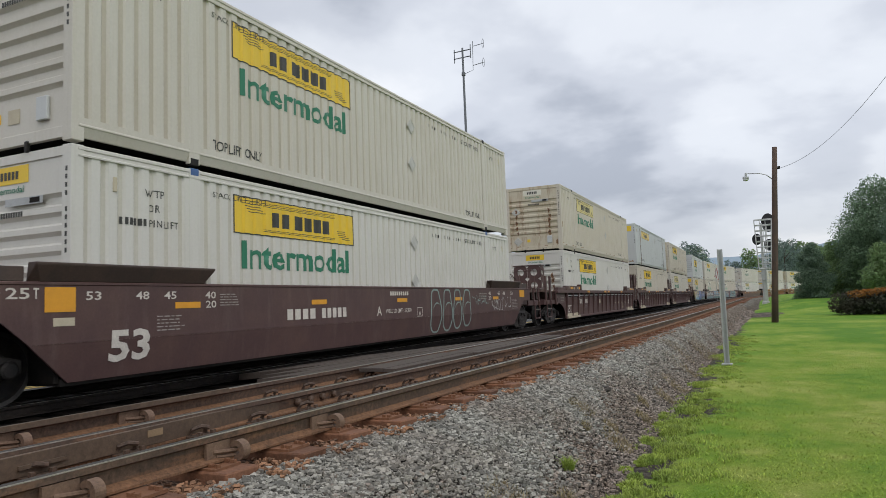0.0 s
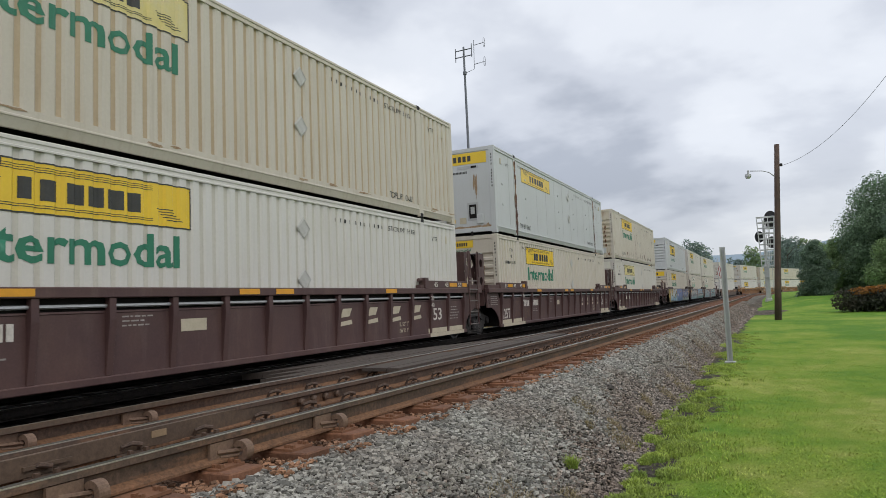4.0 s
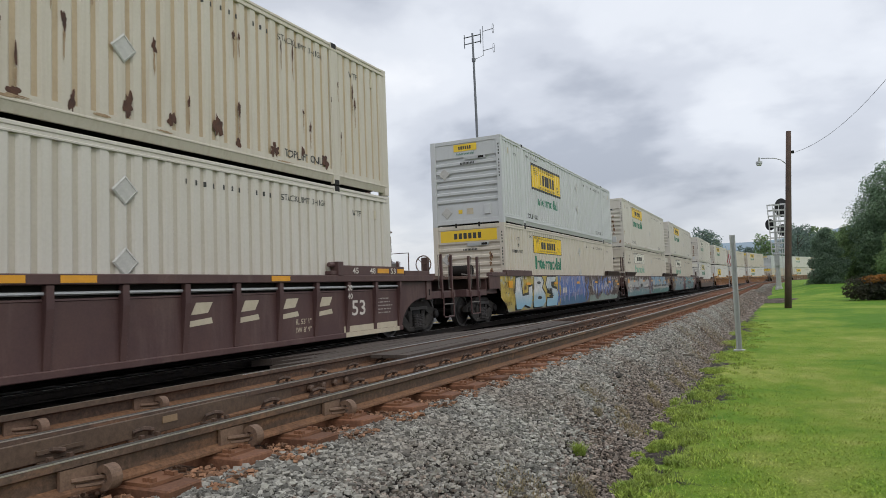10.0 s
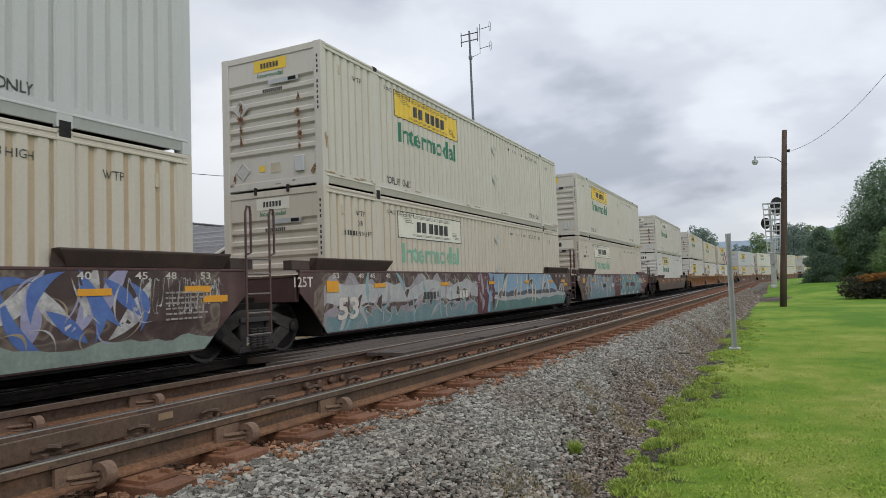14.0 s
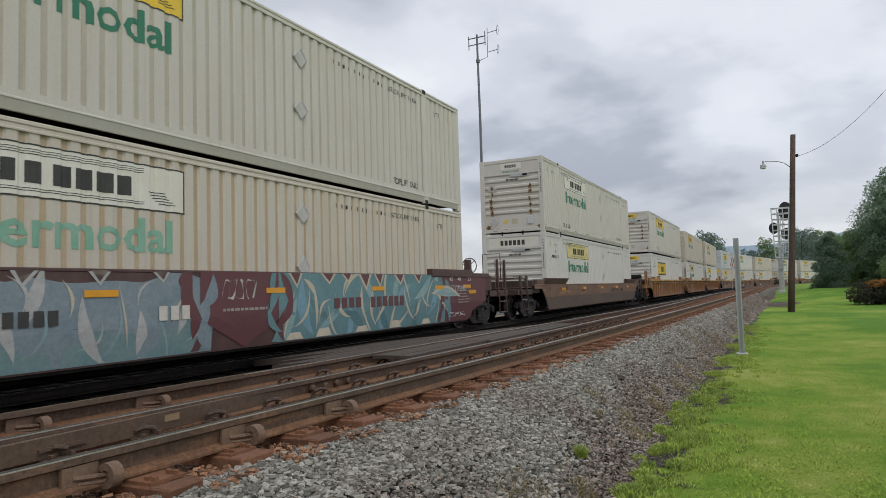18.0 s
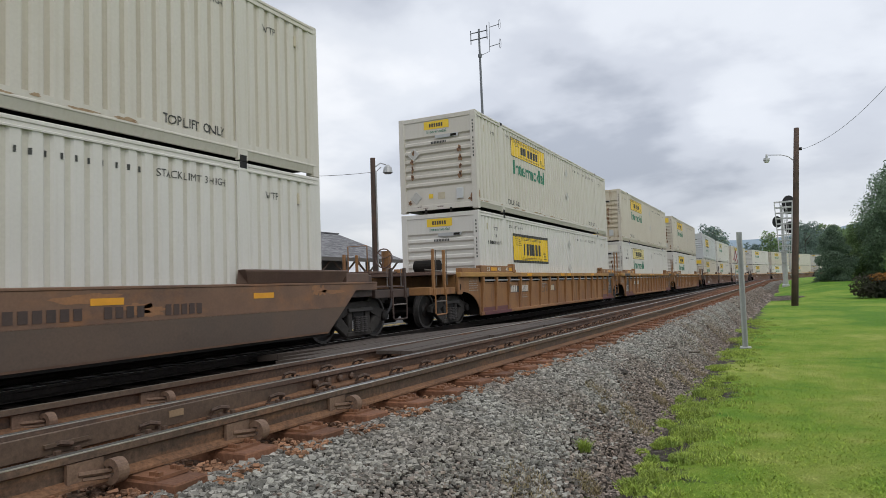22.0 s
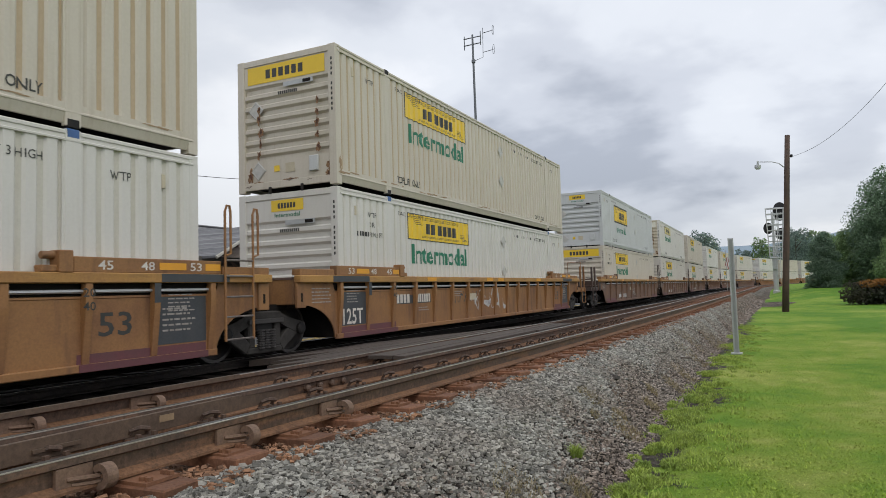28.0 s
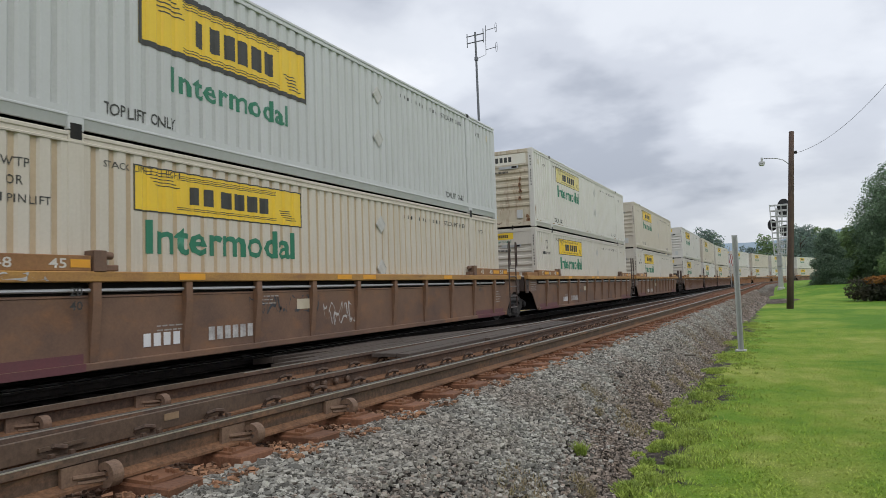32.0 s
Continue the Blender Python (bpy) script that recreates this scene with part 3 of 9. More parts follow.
def strip(name, profile, s0, s1, step, mat, off, label, category, parent=None, wobble=0.0):
    """A long body with one cross-section (across, height), swept along the track."""
    n = max(1, int((s1 - s0) / step))
    verts, k = [], len(profile)
    for i in range(n + 1):
        s = s0 + (s1 - s0) * i / n
        o = off(s) if callable(off) else off
        for a, z in profile:
            x, y, _ = along(s, o + a)
            verts.append((x, y, z + (wobble * noise.noise((x * 1.7, y * 1.7, 0)) if wobble else 0)))
    faces = [(i * k + j, i * k + j + 1, (i + 1) * k + j + 1, (i + 1) * k + j) for i in range(n) for j in range(k - 1)]
    if profile[0] == profile[-1]:
        faces += [tuple(range(k - 1))[::-1], tuple(n * k + j for j in range(k - 1))]
    me = soup(name, verts, [f[::-1] for f in faces], mat)
    ob = new(name, me)
    if parent:
        ob.parent = parent
        return tagged(ob, label)
    return tagged(ob, label, category, kind="structure")


RAIL = [(-0.033, 0.0), (0.033, 0.0), (0.035, -0.028), (0.011, -0.040), (0.008, -0.105), (0.06, -0.126), (0.06, -0.138), (-0.06, -0.138), (-0.06, -0.126), (-0.008, -0.105), (-0.011, -0.040), (-0.035, -0.028), (-0.033, 0.0)]


def build_rail(name, off, z, s0, s1, label, step=2.0, side="rail_side", worn=(-0.030, 0.010), bright=(0.011, 0.027)):
    """A rail whose head has a dull dark band and a narrow polished line."""
    prof = [(a, b + z) for a, b in RAIL][::-1]
    ob = strip(name, prof, s0, s1, step, M[side], off, label, "rail")
    if side == "rail_side":
        ob.data.materials.append(M["rail_foot"])
        per = len(prof) - 1
        for f in ob.data.polygons:
            if f.index < per * max(1, int((s1 - s0) / step)) and f.index % per in (3, 4, 6, 7):
                f.material_index = 1
    for (a, b), key, tells in ((worn, "rail_dark_head", "dull dark running surface"), (bright, "rail_top", "polished running line")):
        strip("rail_head", [(b, z - 0.001), (b, z + 0.003), (a, z + 0.003), (a, z - 0.001), (b, z - 0.001)], s0, s1, step, M[key], off, tells, "", parent=ob)
    return ob


def middle_off(s):
    t = min(max((s - 9) / 32, 0), 1)
    return near_off(s) + 0.04 - 0.70 * t


def build_tracks():
    # ballast bed: level under both tracks, with a shoulder that runs out at the lawn's edge
    n = 240
    verts, faces = [], []
    for i in range(n + 1):
        s = -60 + 480 * i / n
        o = near_off(s)
        edge = -1.2 - TRAIN_X if s < 60 else o + 2.2
        k = min(max((s - 25) / 35, 0), 1)
        k = k * k * (3 - 2 * k)
        row = [(-4.2, -0.34), (-2.4, -0.27), (-1.5, -0.20), (1.4, -0.20), (2.2, -0.16), (o - 2.2, 0.03), (o - 1.35, 0.21), (o - 0.9, 0.225), (o + 0.9, 0.20), (o + 1.02, 0.20), (o + 1.15, 0.185), (o + 1.15 + 0.35 * (edge - o - 1.15), 0.06), (o + 1.15 + 0.7 * (edge - o - 1.15), -0.19 + 0.12 * k), (edge - 0.03, -0.415 + 0.17 * k), (edge + 0.25 + 0.7 * k, -0.46)]
        for a, z in row:
            x, y, _ = along(s, a)
            verts.append((x, y, z + 0.02 * noise.noise((x * 1.7, y * 1.7, 0))))
    k = 15
    grid = [(i * k + j, i * k + j + 1, (i + 1) * k + j + 1, (i + 1) * k + j) for i in range(n) for j in range(k - 1)]
    me = soup("ballast_bed", verts, grid, M["bed"])
    me.materials.append(M["oily_shade_bed"])
    me.materials.append(M["cinders"])
    for key in ("rusty_bed", "dark_cinders", "gap_shade"):
        me.materials.append(M[key])
    for p in me.polygons:
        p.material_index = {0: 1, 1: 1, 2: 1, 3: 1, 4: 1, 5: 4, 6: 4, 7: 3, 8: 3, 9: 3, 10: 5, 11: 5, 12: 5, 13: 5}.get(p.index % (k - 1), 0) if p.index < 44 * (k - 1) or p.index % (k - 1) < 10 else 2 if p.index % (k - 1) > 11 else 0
        p.use_smooth = True
    tagged(new("ballast_bed", me), "grey crushed-stone ballast under two tracks, oily and shade-black under the train", "ballast", kind="structure")
    for k, (off, z, tag) in enumerate(((-0.755, 0.0, "far"), (0.755, 0.0, "near"))):
        build_rail("rail", off, z, -60, 420, "oily, shade-darkened steel rail of the train's track with polished head", side="oily_shade_rail", worn=(-0.030, 0.0), bright=(0.001, 0.012))
    for side in (-0.755, 0.755):
        build_rail("rail", lambda s, d=side: near_off(s) + d, NEAR_Z, -30, 420, "rusty steel rail of the near track with worn head", 1.5)
    strip("guard_strip", [(0.066, NEAR_Z + 0.012), (0.066, NEAR_Z - 0.022), (0.036, NEAR_Z - 0.022), (0.036, NEAR_Z + 0.012), (0.066, NEAR_Z + 0.012)], -8, 4.42, 0.6, M["joint_steel"], lambda s: near_off(s) - 0.755, "flat brown guard strip along the far rail of the near track", "rail")
    build_rail("rail", middle_off, NEAR_Z, -30, 42, "rusty steel rail running between the two running rails", 1.0)


def tie_mesh(length, seed):
    rng = random.Random(seed)
    bm = bmesh.new()
    box(bm, -length / 2, length / 2, -0.115, 0.115, -0.17, 0)
    bmesh.ops.subdivide_edges(bm, edges=[e for e in bm.edges if abs((e.verts[0].co - e.verts[1].co).x) > 1], cuts=3)
    for v in bm.verts:
        v.co += Vector((rng.uniform(-0.02, 0.02), rng.uniform(-0.008, 0.008), rng.uniform(-0.006, 0.006)))
    return sheet("tie", bm, M["tie"], bevel=0.008)


def build_ties():
    shapes = [tie_mesh(2.06, i) for i in range(5)]
    track = thing("track_ties", "weathered brown timber ties under the near track", "railway ties", kind="structure")
    bm = bmesh.new()
    for sx in (-1, 1):
        box(bm, sx * 0.755 - 0.17, sx * 0.755 + 0.17, -0.095, 0.095, 0.0, 0.016)
        for a in (-0.15, -0.11, 0.11, 0.15):
            for b in (-0.06, 0.06):
                box(bm, sx * 0.755 + a - 0.012, sx * 0.755 + a + 0.012, b - 0.012, b + 0.012, 0.015, 0.034)
    box(bm, 0.04 - 0.17, 0.04 + 0.17, -0.095, 0.095, 0.0, 0.016)
    for a in (-0.13, 0.13):
        for b in (-0.06, 0.06):
            box(bm, 0.04 + a - 0.014, 0.04 + a + 0.014, b - 0.014, b + 0.014, 0.015, 0.034)
    plates = sheet("tie_plate", bm, M["plate"])
    rng = random.Random(4)
    for i in range(120):
        s = -1.5 + i * 0.53
        t = part("tie", shapes[i % 5], None, track)
        t.matrix_basis = on_track(s + rng.uniform(-0.03, 0.03), near_off(s) + rng.uniform(-0.04, 0.07), NEAR_Z - 0.138 - 0.022) @ pose(0, 0, 0, 0, 0, rng.uniform(-1.2, 1.2))
        if s < 40:
            p = part("tie_plate", plates, None, t, "rusty plate with spikes")
    verts, faces = [], []
    for off, z, s0, s1, mat in ((near_off, NEAR_Z - 0.16, -30, -1.9, M["tie"]), (near_off, NEAR_Z - 0.16, 62, 250, M["tie"]), (lambda s: 0.0, -0.17, -20, 250, M["oily_shade_tie"])):
        far = bmesh.new()
        s = s0
        while s < s1:
            x, y, a = along(s, off(s))
            m = pose(x, y, z, 0, 0, -math.degrees(a))
            vs = box(far, -1.3, 1.3, -0.115, 0.115, -0.17, 0)
            for v in vs:
                v.co = m @ v.co
            s += 0.53
        tagged(part("ties_in_ballast", far, mat, track), kind="stuff")


def stones_material(name, dark, light, scale):
    """Crushed stone too far off to be laid singly: cells of many shades with dark gaps."""
    m = bpy.data.materials.new(name)
    m.use_nodes = True
    n, l = m.node_tree.nodes, m.node_tree.links
    bsdf = n["Principled BSDF"]
    bsdf.inputs["Roughness"].default_value = 0.9
    co = n.new("ShaderNodeTexCoord")
    v = node(n, "ShaderNodeTexVoronoi", Scale=scale)
    l.new(co.outputs["Object"], v.inputs["Vector"])
    sep = n.new("ShaderNodeSeparateColor")
    l.new(v.outputs["Color"], sep.inputs[0])
    r = n.new("ShaderNodeValToRGB")
    r.color_ramp.elements[0].color, r.color_ramp.elements[1].color = (*dark, 1), (*light, 1)
    l.new(sep.outputs[0], r.inputs[0])
    big = node(n, "ShaderNodeTexNoise", Scale=0.8, Detail=6.0)
    l.new(co.outputs["Object"], big.inputs["Vector"])
    mr = n.new("ShaderNodeMapRange")
    mr.inputs[1].default_value, mr.inputs[2].default_value, mr.inputs[3].default_value, mr.inputs[4].default_value = 0.35, 0.65, 0.6, 1.15
    l.new(big.outputs["Fac"], mr.inputs[0])
    # The shade in the gaps between stones is put into the colour.
    gap = n.new("ShaderNodeMapRange")
    gap.inputs[1].default_value, gap.inputs[2].default_value, gap.inputs[3].default_value, gap.inputs[4].default_value = 0.25, 0.75, 1.1, 0.5
    l.new(v.outputs["Distance"], gap.inputs[0])
    mul = n.new("ShaderNodeMath")
    mul.operation = "MULTIPLY"
    l.new(mr.outputs[0], mul.inputs[0])
    l.new(gap.outputs[0], mul.inputs[1])
    sc = n.new("ShaderNodeVectorMath")
    sc.operation = "SCALE"
    l.new(r.outputs[0], sc.inputs[0])
    l.new(mul.outputs[0], sc.inputs["Scale"])
    l.new(sc.outputs[0], bsdf.inputs["Base Color"])
    b = n.new("ShaderNodeBump")
    b.inputs["Distance"].default_value = 0.03
    b.invert = True
    l.new(v.outputs["Distance"], b.inputs["Height"])
    l.new(b.outputs[0], bsdf.inputs["Normal"])
    bsdf.inputs["Specular IOR Level"].default_value = 0.15
    return m


M["bed"] = stones_material("ballast_bed_stone", (0.06, 0.052, 0.043), (0.38, 0.345, 0.295), 22)
M["cinders"] = stones_material("fine_dark_cinders", (0.06, 0.046, 0.036), (0.29, 0.245, 0.205), 34)
M["dark_cinders"] = stones_material("dark_brown_cinders", (0.018, 0.014, 0.012), (0.075, 0.056, 0.044), 30)
# Dark bed that paints in the shade between the loose stones.
M["gap_shade"] = stones_material("dark_fines_between_stones", (0.018, 0.015, 0.013), (0.07, 0.06, 0.05), 60)
M["rusty_bed"] = stones_material("rust_stained_ballast", (0.075, 0.042, 0.028), (0.24, 0.15, 0.10), 34)
# Dirty stone whose near-black colour includes the shade below the train.
M["oily_shade_bed"] = stones_material("oily_black_ballast", (0.008, 0.007, 0.007), (0.024, 0.022, 0.02), 26)
build_ground()
build_tracks()
build_ties()


# ---- the train ----
MOVING = []
LENGTH, HALF_W, TALL = 16.30, 1.295, 2.905
PITCH, DEPTH = 0.262, 0.031
LIFT = 6.096                        # the lift posts stand this far from the middle


def wave(y):
    """How far the side wall lies behind its outer face at y: a trapezoid wave, flat at the posts."""
    if abs(y) > LENGTH / 2 - 0.16 or abs(abs(y) - LIFT) < 0.14:
        return 0.0
    p = (y / PITCH) % 1.0
    if p < 0.48:
        return 0.0
    if p < 0.60:
        return DEPTH * (p - 0.48) / 0.12
    if p < 0.88:
        return DEPTH
    return DEPTH * (1.0 - p) / 0.12


def wave_breaks(y0, y1):
    out = {y0, y1}
    k0, k1 = int(math.floor(y0 / PITCH)) - 1, int(math.ceil(y1 / PITCH)) + 1
    for k in range(k0, k1 + 1):
        for p in (0.0, 0.48, 0.60, 0.88):
            y = (k + p) * PITCH
            if y0 < y < y1:
                out.add(y)
    for c in (-LIFT, LIFT):
        for e in (-0.1401, -0.1399, 0.1399, 0.1401):
            if y0 < c + e < y1:
                out.add(c + e)
    for e in (-LENGTH / 2 + 0.1599, -LENGTH / 2 + 0.1601, LENGTH / 2 - 0.1601, LENGTH / 2 - 0.1599):
        if y0 < e < y1:
            out.add(e)
    return sorted(out)


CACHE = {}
# Groove paints: tan stain, with the shade of the recess also put in.
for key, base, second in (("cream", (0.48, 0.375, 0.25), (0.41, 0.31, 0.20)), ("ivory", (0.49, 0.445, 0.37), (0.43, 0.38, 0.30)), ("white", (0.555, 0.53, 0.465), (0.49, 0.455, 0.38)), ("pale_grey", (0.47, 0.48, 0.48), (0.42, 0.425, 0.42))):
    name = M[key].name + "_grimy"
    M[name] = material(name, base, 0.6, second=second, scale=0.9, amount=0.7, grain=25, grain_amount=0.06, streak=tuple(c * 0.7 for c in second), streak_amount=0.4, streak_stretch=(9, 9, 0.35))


def cached(key, make):
    if key not in CACHE:
        CACHE[key] = make()
    return CACHE[key]


def side_sheet(mat, ribbed):
    ys = wave_breaks(-LENGTH / 2 + 0.05, LENGTH / 2 - 0.05) if ribbed else [-LENGTH / 2 + 0.05, LENGTH / 2 - 0.05]
    verts, faces = [], []
    for y in ys:
        d = wave(y) if ribbed else 0.012
        verts += [(HALF_W - 0.006 - d, y, 0.30), (HALF_W - 0.006 - d, y, TALL - 0.13)]
    for i in range(len(ys) - 1):
        faces.append((2 * i, 2 * i + 2, 2 * i + 3, 2 * i + 1))
    me = soup("side_wall", verts, faces, mat)
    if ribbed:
        # Groove floors take the tone that holds both stain and recess shade.
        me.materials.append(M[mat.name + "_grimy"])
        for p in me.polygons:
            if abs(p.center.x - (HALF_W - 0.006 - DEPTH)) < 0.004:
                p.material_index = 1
    return me


def front_sheet(mat, ribbed=True):
    """The end wall: a flat head panel, horizontal ribs below it, a flat foot."""
    zs = [(0.16, 0.0), (0.66, 0.0)]
    z = 0.66
    while z < 2.2 and ribbed:
        zs += [(z, 0.055), (z + 0.09, 0.055), (z + 0.14, 0.0), (z + 0.215, 0.0)]
        z += 0.25
    zs += [(TALL - 0.1, 0.0)]
    verts, faces = [], []
    for z, d in zs:
        verts += [(-HALF_W + 0.12, -LENGTH / 2 + 0.03 + d, z), (HALF_W - 0.12, -LENGTH / 2 + 0.03 + d, z)]
    for i in range(len(zs) - 1):
        faces.append((2 * i, 2 * i + 1, 2 * i + 3, 2 * i + 2))
    return soup("front_wall", verts, faces, mat)


def decal(y0, y1, z0, z1, ribbed, mat, lift=0.004, name="decal"):
    """A stuck-on panel that follows the ribs of the side wall."""
    ys = wave_breaks(y0, y1) if ribbed else [y0, y1]
    verts, faces = [], []
    for y in ys:
        x = HALF_W - 0.006 - (wave(y) if ribbed else 0.012) + lift
        verts += [(x, y, z0), (x, y, z1)]
    for i in range(len(ys) - 1):
        faces.append((2 * i, 2 * i + 2, 2 * i + 3, 2 * i + 1))
    return verts, faces


def decals(name, rects, ribbed, mat, lift):
    verts, faces = [], []
    for y0, y1, z0, z1 in rects:
        v, f = decal(y0, y1, z0, z1, ribbed, mat, lift)
        k = len(verts)
        verts += v
        faces += [tuple(i + k for i in g) for g in f]
    return soup(name, verts, faces, mat)


def words_mesh(text, y0, y1, z0, z1, surface, mat, name="lettering", bold=0.0, breaks=()):
    """Words that fill y0..y1 and z0..z1 of a side face, laid on the surface x = surface(y, z)."""
    cu = bpy.data.curves.new("words", "FONT")
    cu.body, cu.size, cu.resolution_u, cu.offset = text, 1.0, 2, bold
    ob = new("words", cu)
    bpy.context.view_layer.update()
    me = bpy.data.meshes.new_from_object(ob.evaluated_get(bpy.context.evaluated_depsgraph_get()))
    bpy.data.objects.remove(ob)
    bpy.data.curves.remove(cu)
    bm = bmesh.new()
    bm.from_mesh(me)
    bpy.data.meshes.remove(me)
    lo = [min(v.co[i] for v in bm.verts) for i in (0, 1)]
    hi = [max(v.co[i] for v in bm.verts) for i in (0, 1)]
    for v in bm.verts:
        v.co = Vector((0, y0 + (v.co.x - lo[0]) / (hi[0] - lo[0]) * (y1 - y0), z0 + (v.co.y - lo[1]) / (hi[1] - lo[1]) * (z1 - z0)))
    for y in breaks:
        bmesh.ops.bisect_plane(bm, geom=bm.verts[:] + bm.edges[:] + bm.faces[:], plane_co=(0, y, 0), plane_no=(0, 1, 0))
    for v in bm.verts:
        v.co.x = surface(v.co.y, v.co.z)
    out = bpy.data.meshes.new(name)
    bm.to_mesh(out)
    bm.free()
    out.materials.append(mat)
    return out


def lettering(text, y0, y1, z0, z1, ribbed, mat, lift=0.006, name="lettering", bold=0.0):
    """Words on a container's side wall, bent over its ribs."""
    cuts = wave_breaks(y0, y1)[1:-1] if ribbed else ()
    return words_mesh(text, y0, y1, z0, z1, lambda y, z: HALF_W - 0.006 - (wave(y) if ribbed else 0.012) + lift, mat, name, bold, cuts)


def emblem_rects(y0, y1, z0, z1):
    """The dark marks of the haulier's sign, as plain bars: six uprights of its name, a frame line above and below."""
    w, h = y1 - y0, z1 - z0
    out = []
    x = y0 + 0.275 * w
    for k, wide in enumerate((0.042, 0.056, 0.064, 0.062, 0.068, 0.058)):
        gap = 0.034 if k in (0, 1) else 0.017
        out.append((x, x + wide * w, z0 + 0.27 * h, z0 + 0.68 * h))
        x += (wide + gap) * w
    for a, b in ((0.12, 0.135), (0.165, 0.178), (0.80, 0.815), (0.845, 0.857), (0.89, 0.902)):
        out.append((y0 + 0.21 * w, y0 + 0.80 * w, z0 + a * h, z0 + b * h))
    for k in range(5):
        out.append((y0 + (0.05 + 0.012 * k) * w, y0 + (0.17 + 0.012 * k) * w, z0 + (0.88 - 0.07 * k) * h, z0 + (0.90 - 0.07 * k) * h))
        out.append((y0 + (0.82 + 0.012 * k) * w, y0 + (0.90 + 0.012 * k) * w, z0 + (0.40 - 0.06 * k) * h, z0 + (0.42 - 0.06 * k) * h))
    return out


def frame_rects(y0, y1, z0, z1, t):
    return [(y0, y1, z0, z0 + t), (y0, y1, z1 - t, z1), (y0, y0 + t, z0 + t, z1 - t), (y1 - t, y1, z0 + t, z1 - t)]


def build_container(paint, sign, s0, z, ribbed=True, end_paint=None, end_sign="small", rust=False, label="", end_face=None, blue=False, stains=0):
    mat, end_mat = M[paint], M[end_paint or paint]
    root = thing("shipping_container", label, "shipping container", group="containers on the train")
    part("side_wall", cached(("side", paint, ribbed), lambda: side_sheet(mat, ribbed)), None, root)
    far = part("side_wall", CACHE[("side", paint, ribbed)], None, root, at=pose(0, 0, 0, 0, 0, 180))
    part("front_wall", cached(("front", end_paint or paint, ribbed), lambda: front_sheet(end_mat, ribbed)), None, root)
    part("rear_door", cached(("rear", paint), lambda: sheet("rear_door", bar(-HALF_W + 0.1, HALF_W - 0.1, LENGTH / 2 - 0.06, LENGTH / 2 - 0.02, 0.15, TALL - 0.1), mat)), None, root)
    part("roof", cached(("roof", paint), lambda: sheet("roof", bar(-HALF_W + 0.03, HALF_W - 0.03, -LENGTH / 2 + 0.05, LENGTH / 2 - 0.05, TALL - 0.06, TALL - 0.02), mat)), None, root)
    part("floor", cached("floor", lambda: sheet("floor", bar(-HALF_W + 0.05, HALF_W - 0.05, -LENGTH / 2 + 0.1, LENGTH / 2 - 0.1, 0.14, 0.2), M["underside"])), None, root)

    for turn in (0, 180):
        part("top_rail", cached(("top", paint), lambda: high_rail(mat)), None, root, at=pose(0, 0, 0, 0, 0, turn))
        part("bottom_rail", cached(("low", paint), lambda: low_rail(mat)), None, root, at=pose(0, 0, 0, 0, 0, turn))
    for sx in (-1, 1):
        for sy in (-1, 1):
            x0, y0 = sx * HALF_W, sy * LENGTH / 2
            part("corner_post", cached(("post", paint), lambda: sheet("corner_post", bar(-0.09, 0.09, -0.09, 0.09, 0.0, TALL), mat, bevel=0.008)), None, root, at=(x0 - sx * 0.092, y0 - sy * 0.092, 0))
            part("lift_post", cached(("lift", paint), lambda: sheet("lift_post", bar(-0.04, 0.04, -0.11, 0.11, 0.02, TALL), mat, bevel=0.008)), None, root, at=(sx * (HALF_W - 0.036), sy * LIFT, 0))
            for zz in (0.06, TALL - 0.05):
                part("corner_casting", cached("casting", lambda: sheet("corner_casting", bar(-0.05, 0.05, -0.09, 0.09, -0.06, 0.06), M["steel_dark"], bevel=0.01)) if not blue or zz < 1 else cached("blue_casting", lambda: sheet("corner_casting", bar(-0.05, 0.05, -0.09, 0.09, -0.06, 0.06), M["blue_casting"], bevel=0.01)), None, root, at=(sx * (HALF_W - 0.045), sy * LIFT, zz))
    part("header", cached(("header", end_paint or paint), lambda: sheet("header", bar(-HALF_W + 0.1, HALF_W - 0.1, -LENGTH / 2 + 0.01, -LENGTH / 2 + 0.08, TALL - 0.14, TALL - 0.01), end_mat, bevel=0.006)), None, root)
    part("sill", cached(("sill", end_paint or paint), lambda: sheet("sill", bar(-HALF_W + 0.1, HALF_W - 0.1, -LENGTH / 2 + 0.01, -LENGTH / 2 + 0.08, 0.05, 0.2), end_mat, bevel=0.006)), None, root)

    (y0, y1, z0, z1), face, ink, words, wmat, wbox, end_kind = SIGNS[sign]
    key = (sign, ribbed)
    part("sign_panel", cached(("panel", key), lambda: decals("sign_panel", [(y0, y1, z0, z1)], ribbed, M[face], 0.004)), None, root, "bleached white sign panel" if "white" in face else "yellow sign panel")
    rects = emblem_rects(y0, y1, z0, z1) + frame_rects(y0, y1, z0, z1, 0.085 if sign in ("border", "big") else 0.02)
    part("sign_emblem", cached(("marks", key), lambda: decals("sign_emblem", rects, ribbed, M[ink], 0.007)), None, root, "dark bars and lines on the sign")
    if words:
        part("green_lettering", cached(("words", key), lambda: lettering(words, *wbox, ribbed, M[wmat], name="green_lettering", bold=0.020)), None, root, "green lettering")
    part("lettering", cached(("lift_words", ribbed), lambda: lettering("TOP LIFT ONLY", -5.70, -4.50, 0.335, 0.50, ribbed, M["black"], bold=0.012)), None, root, "black stencilled lettering")
    part("lettering", cached(("lift_words_back", ribbed), lambda: lettering("TOP LIFT ONLY", 4.50, 5.72, 0.335, 0.48, ribbed, M["black"], bold=0.012)), None, root, "black stencilled lettering")
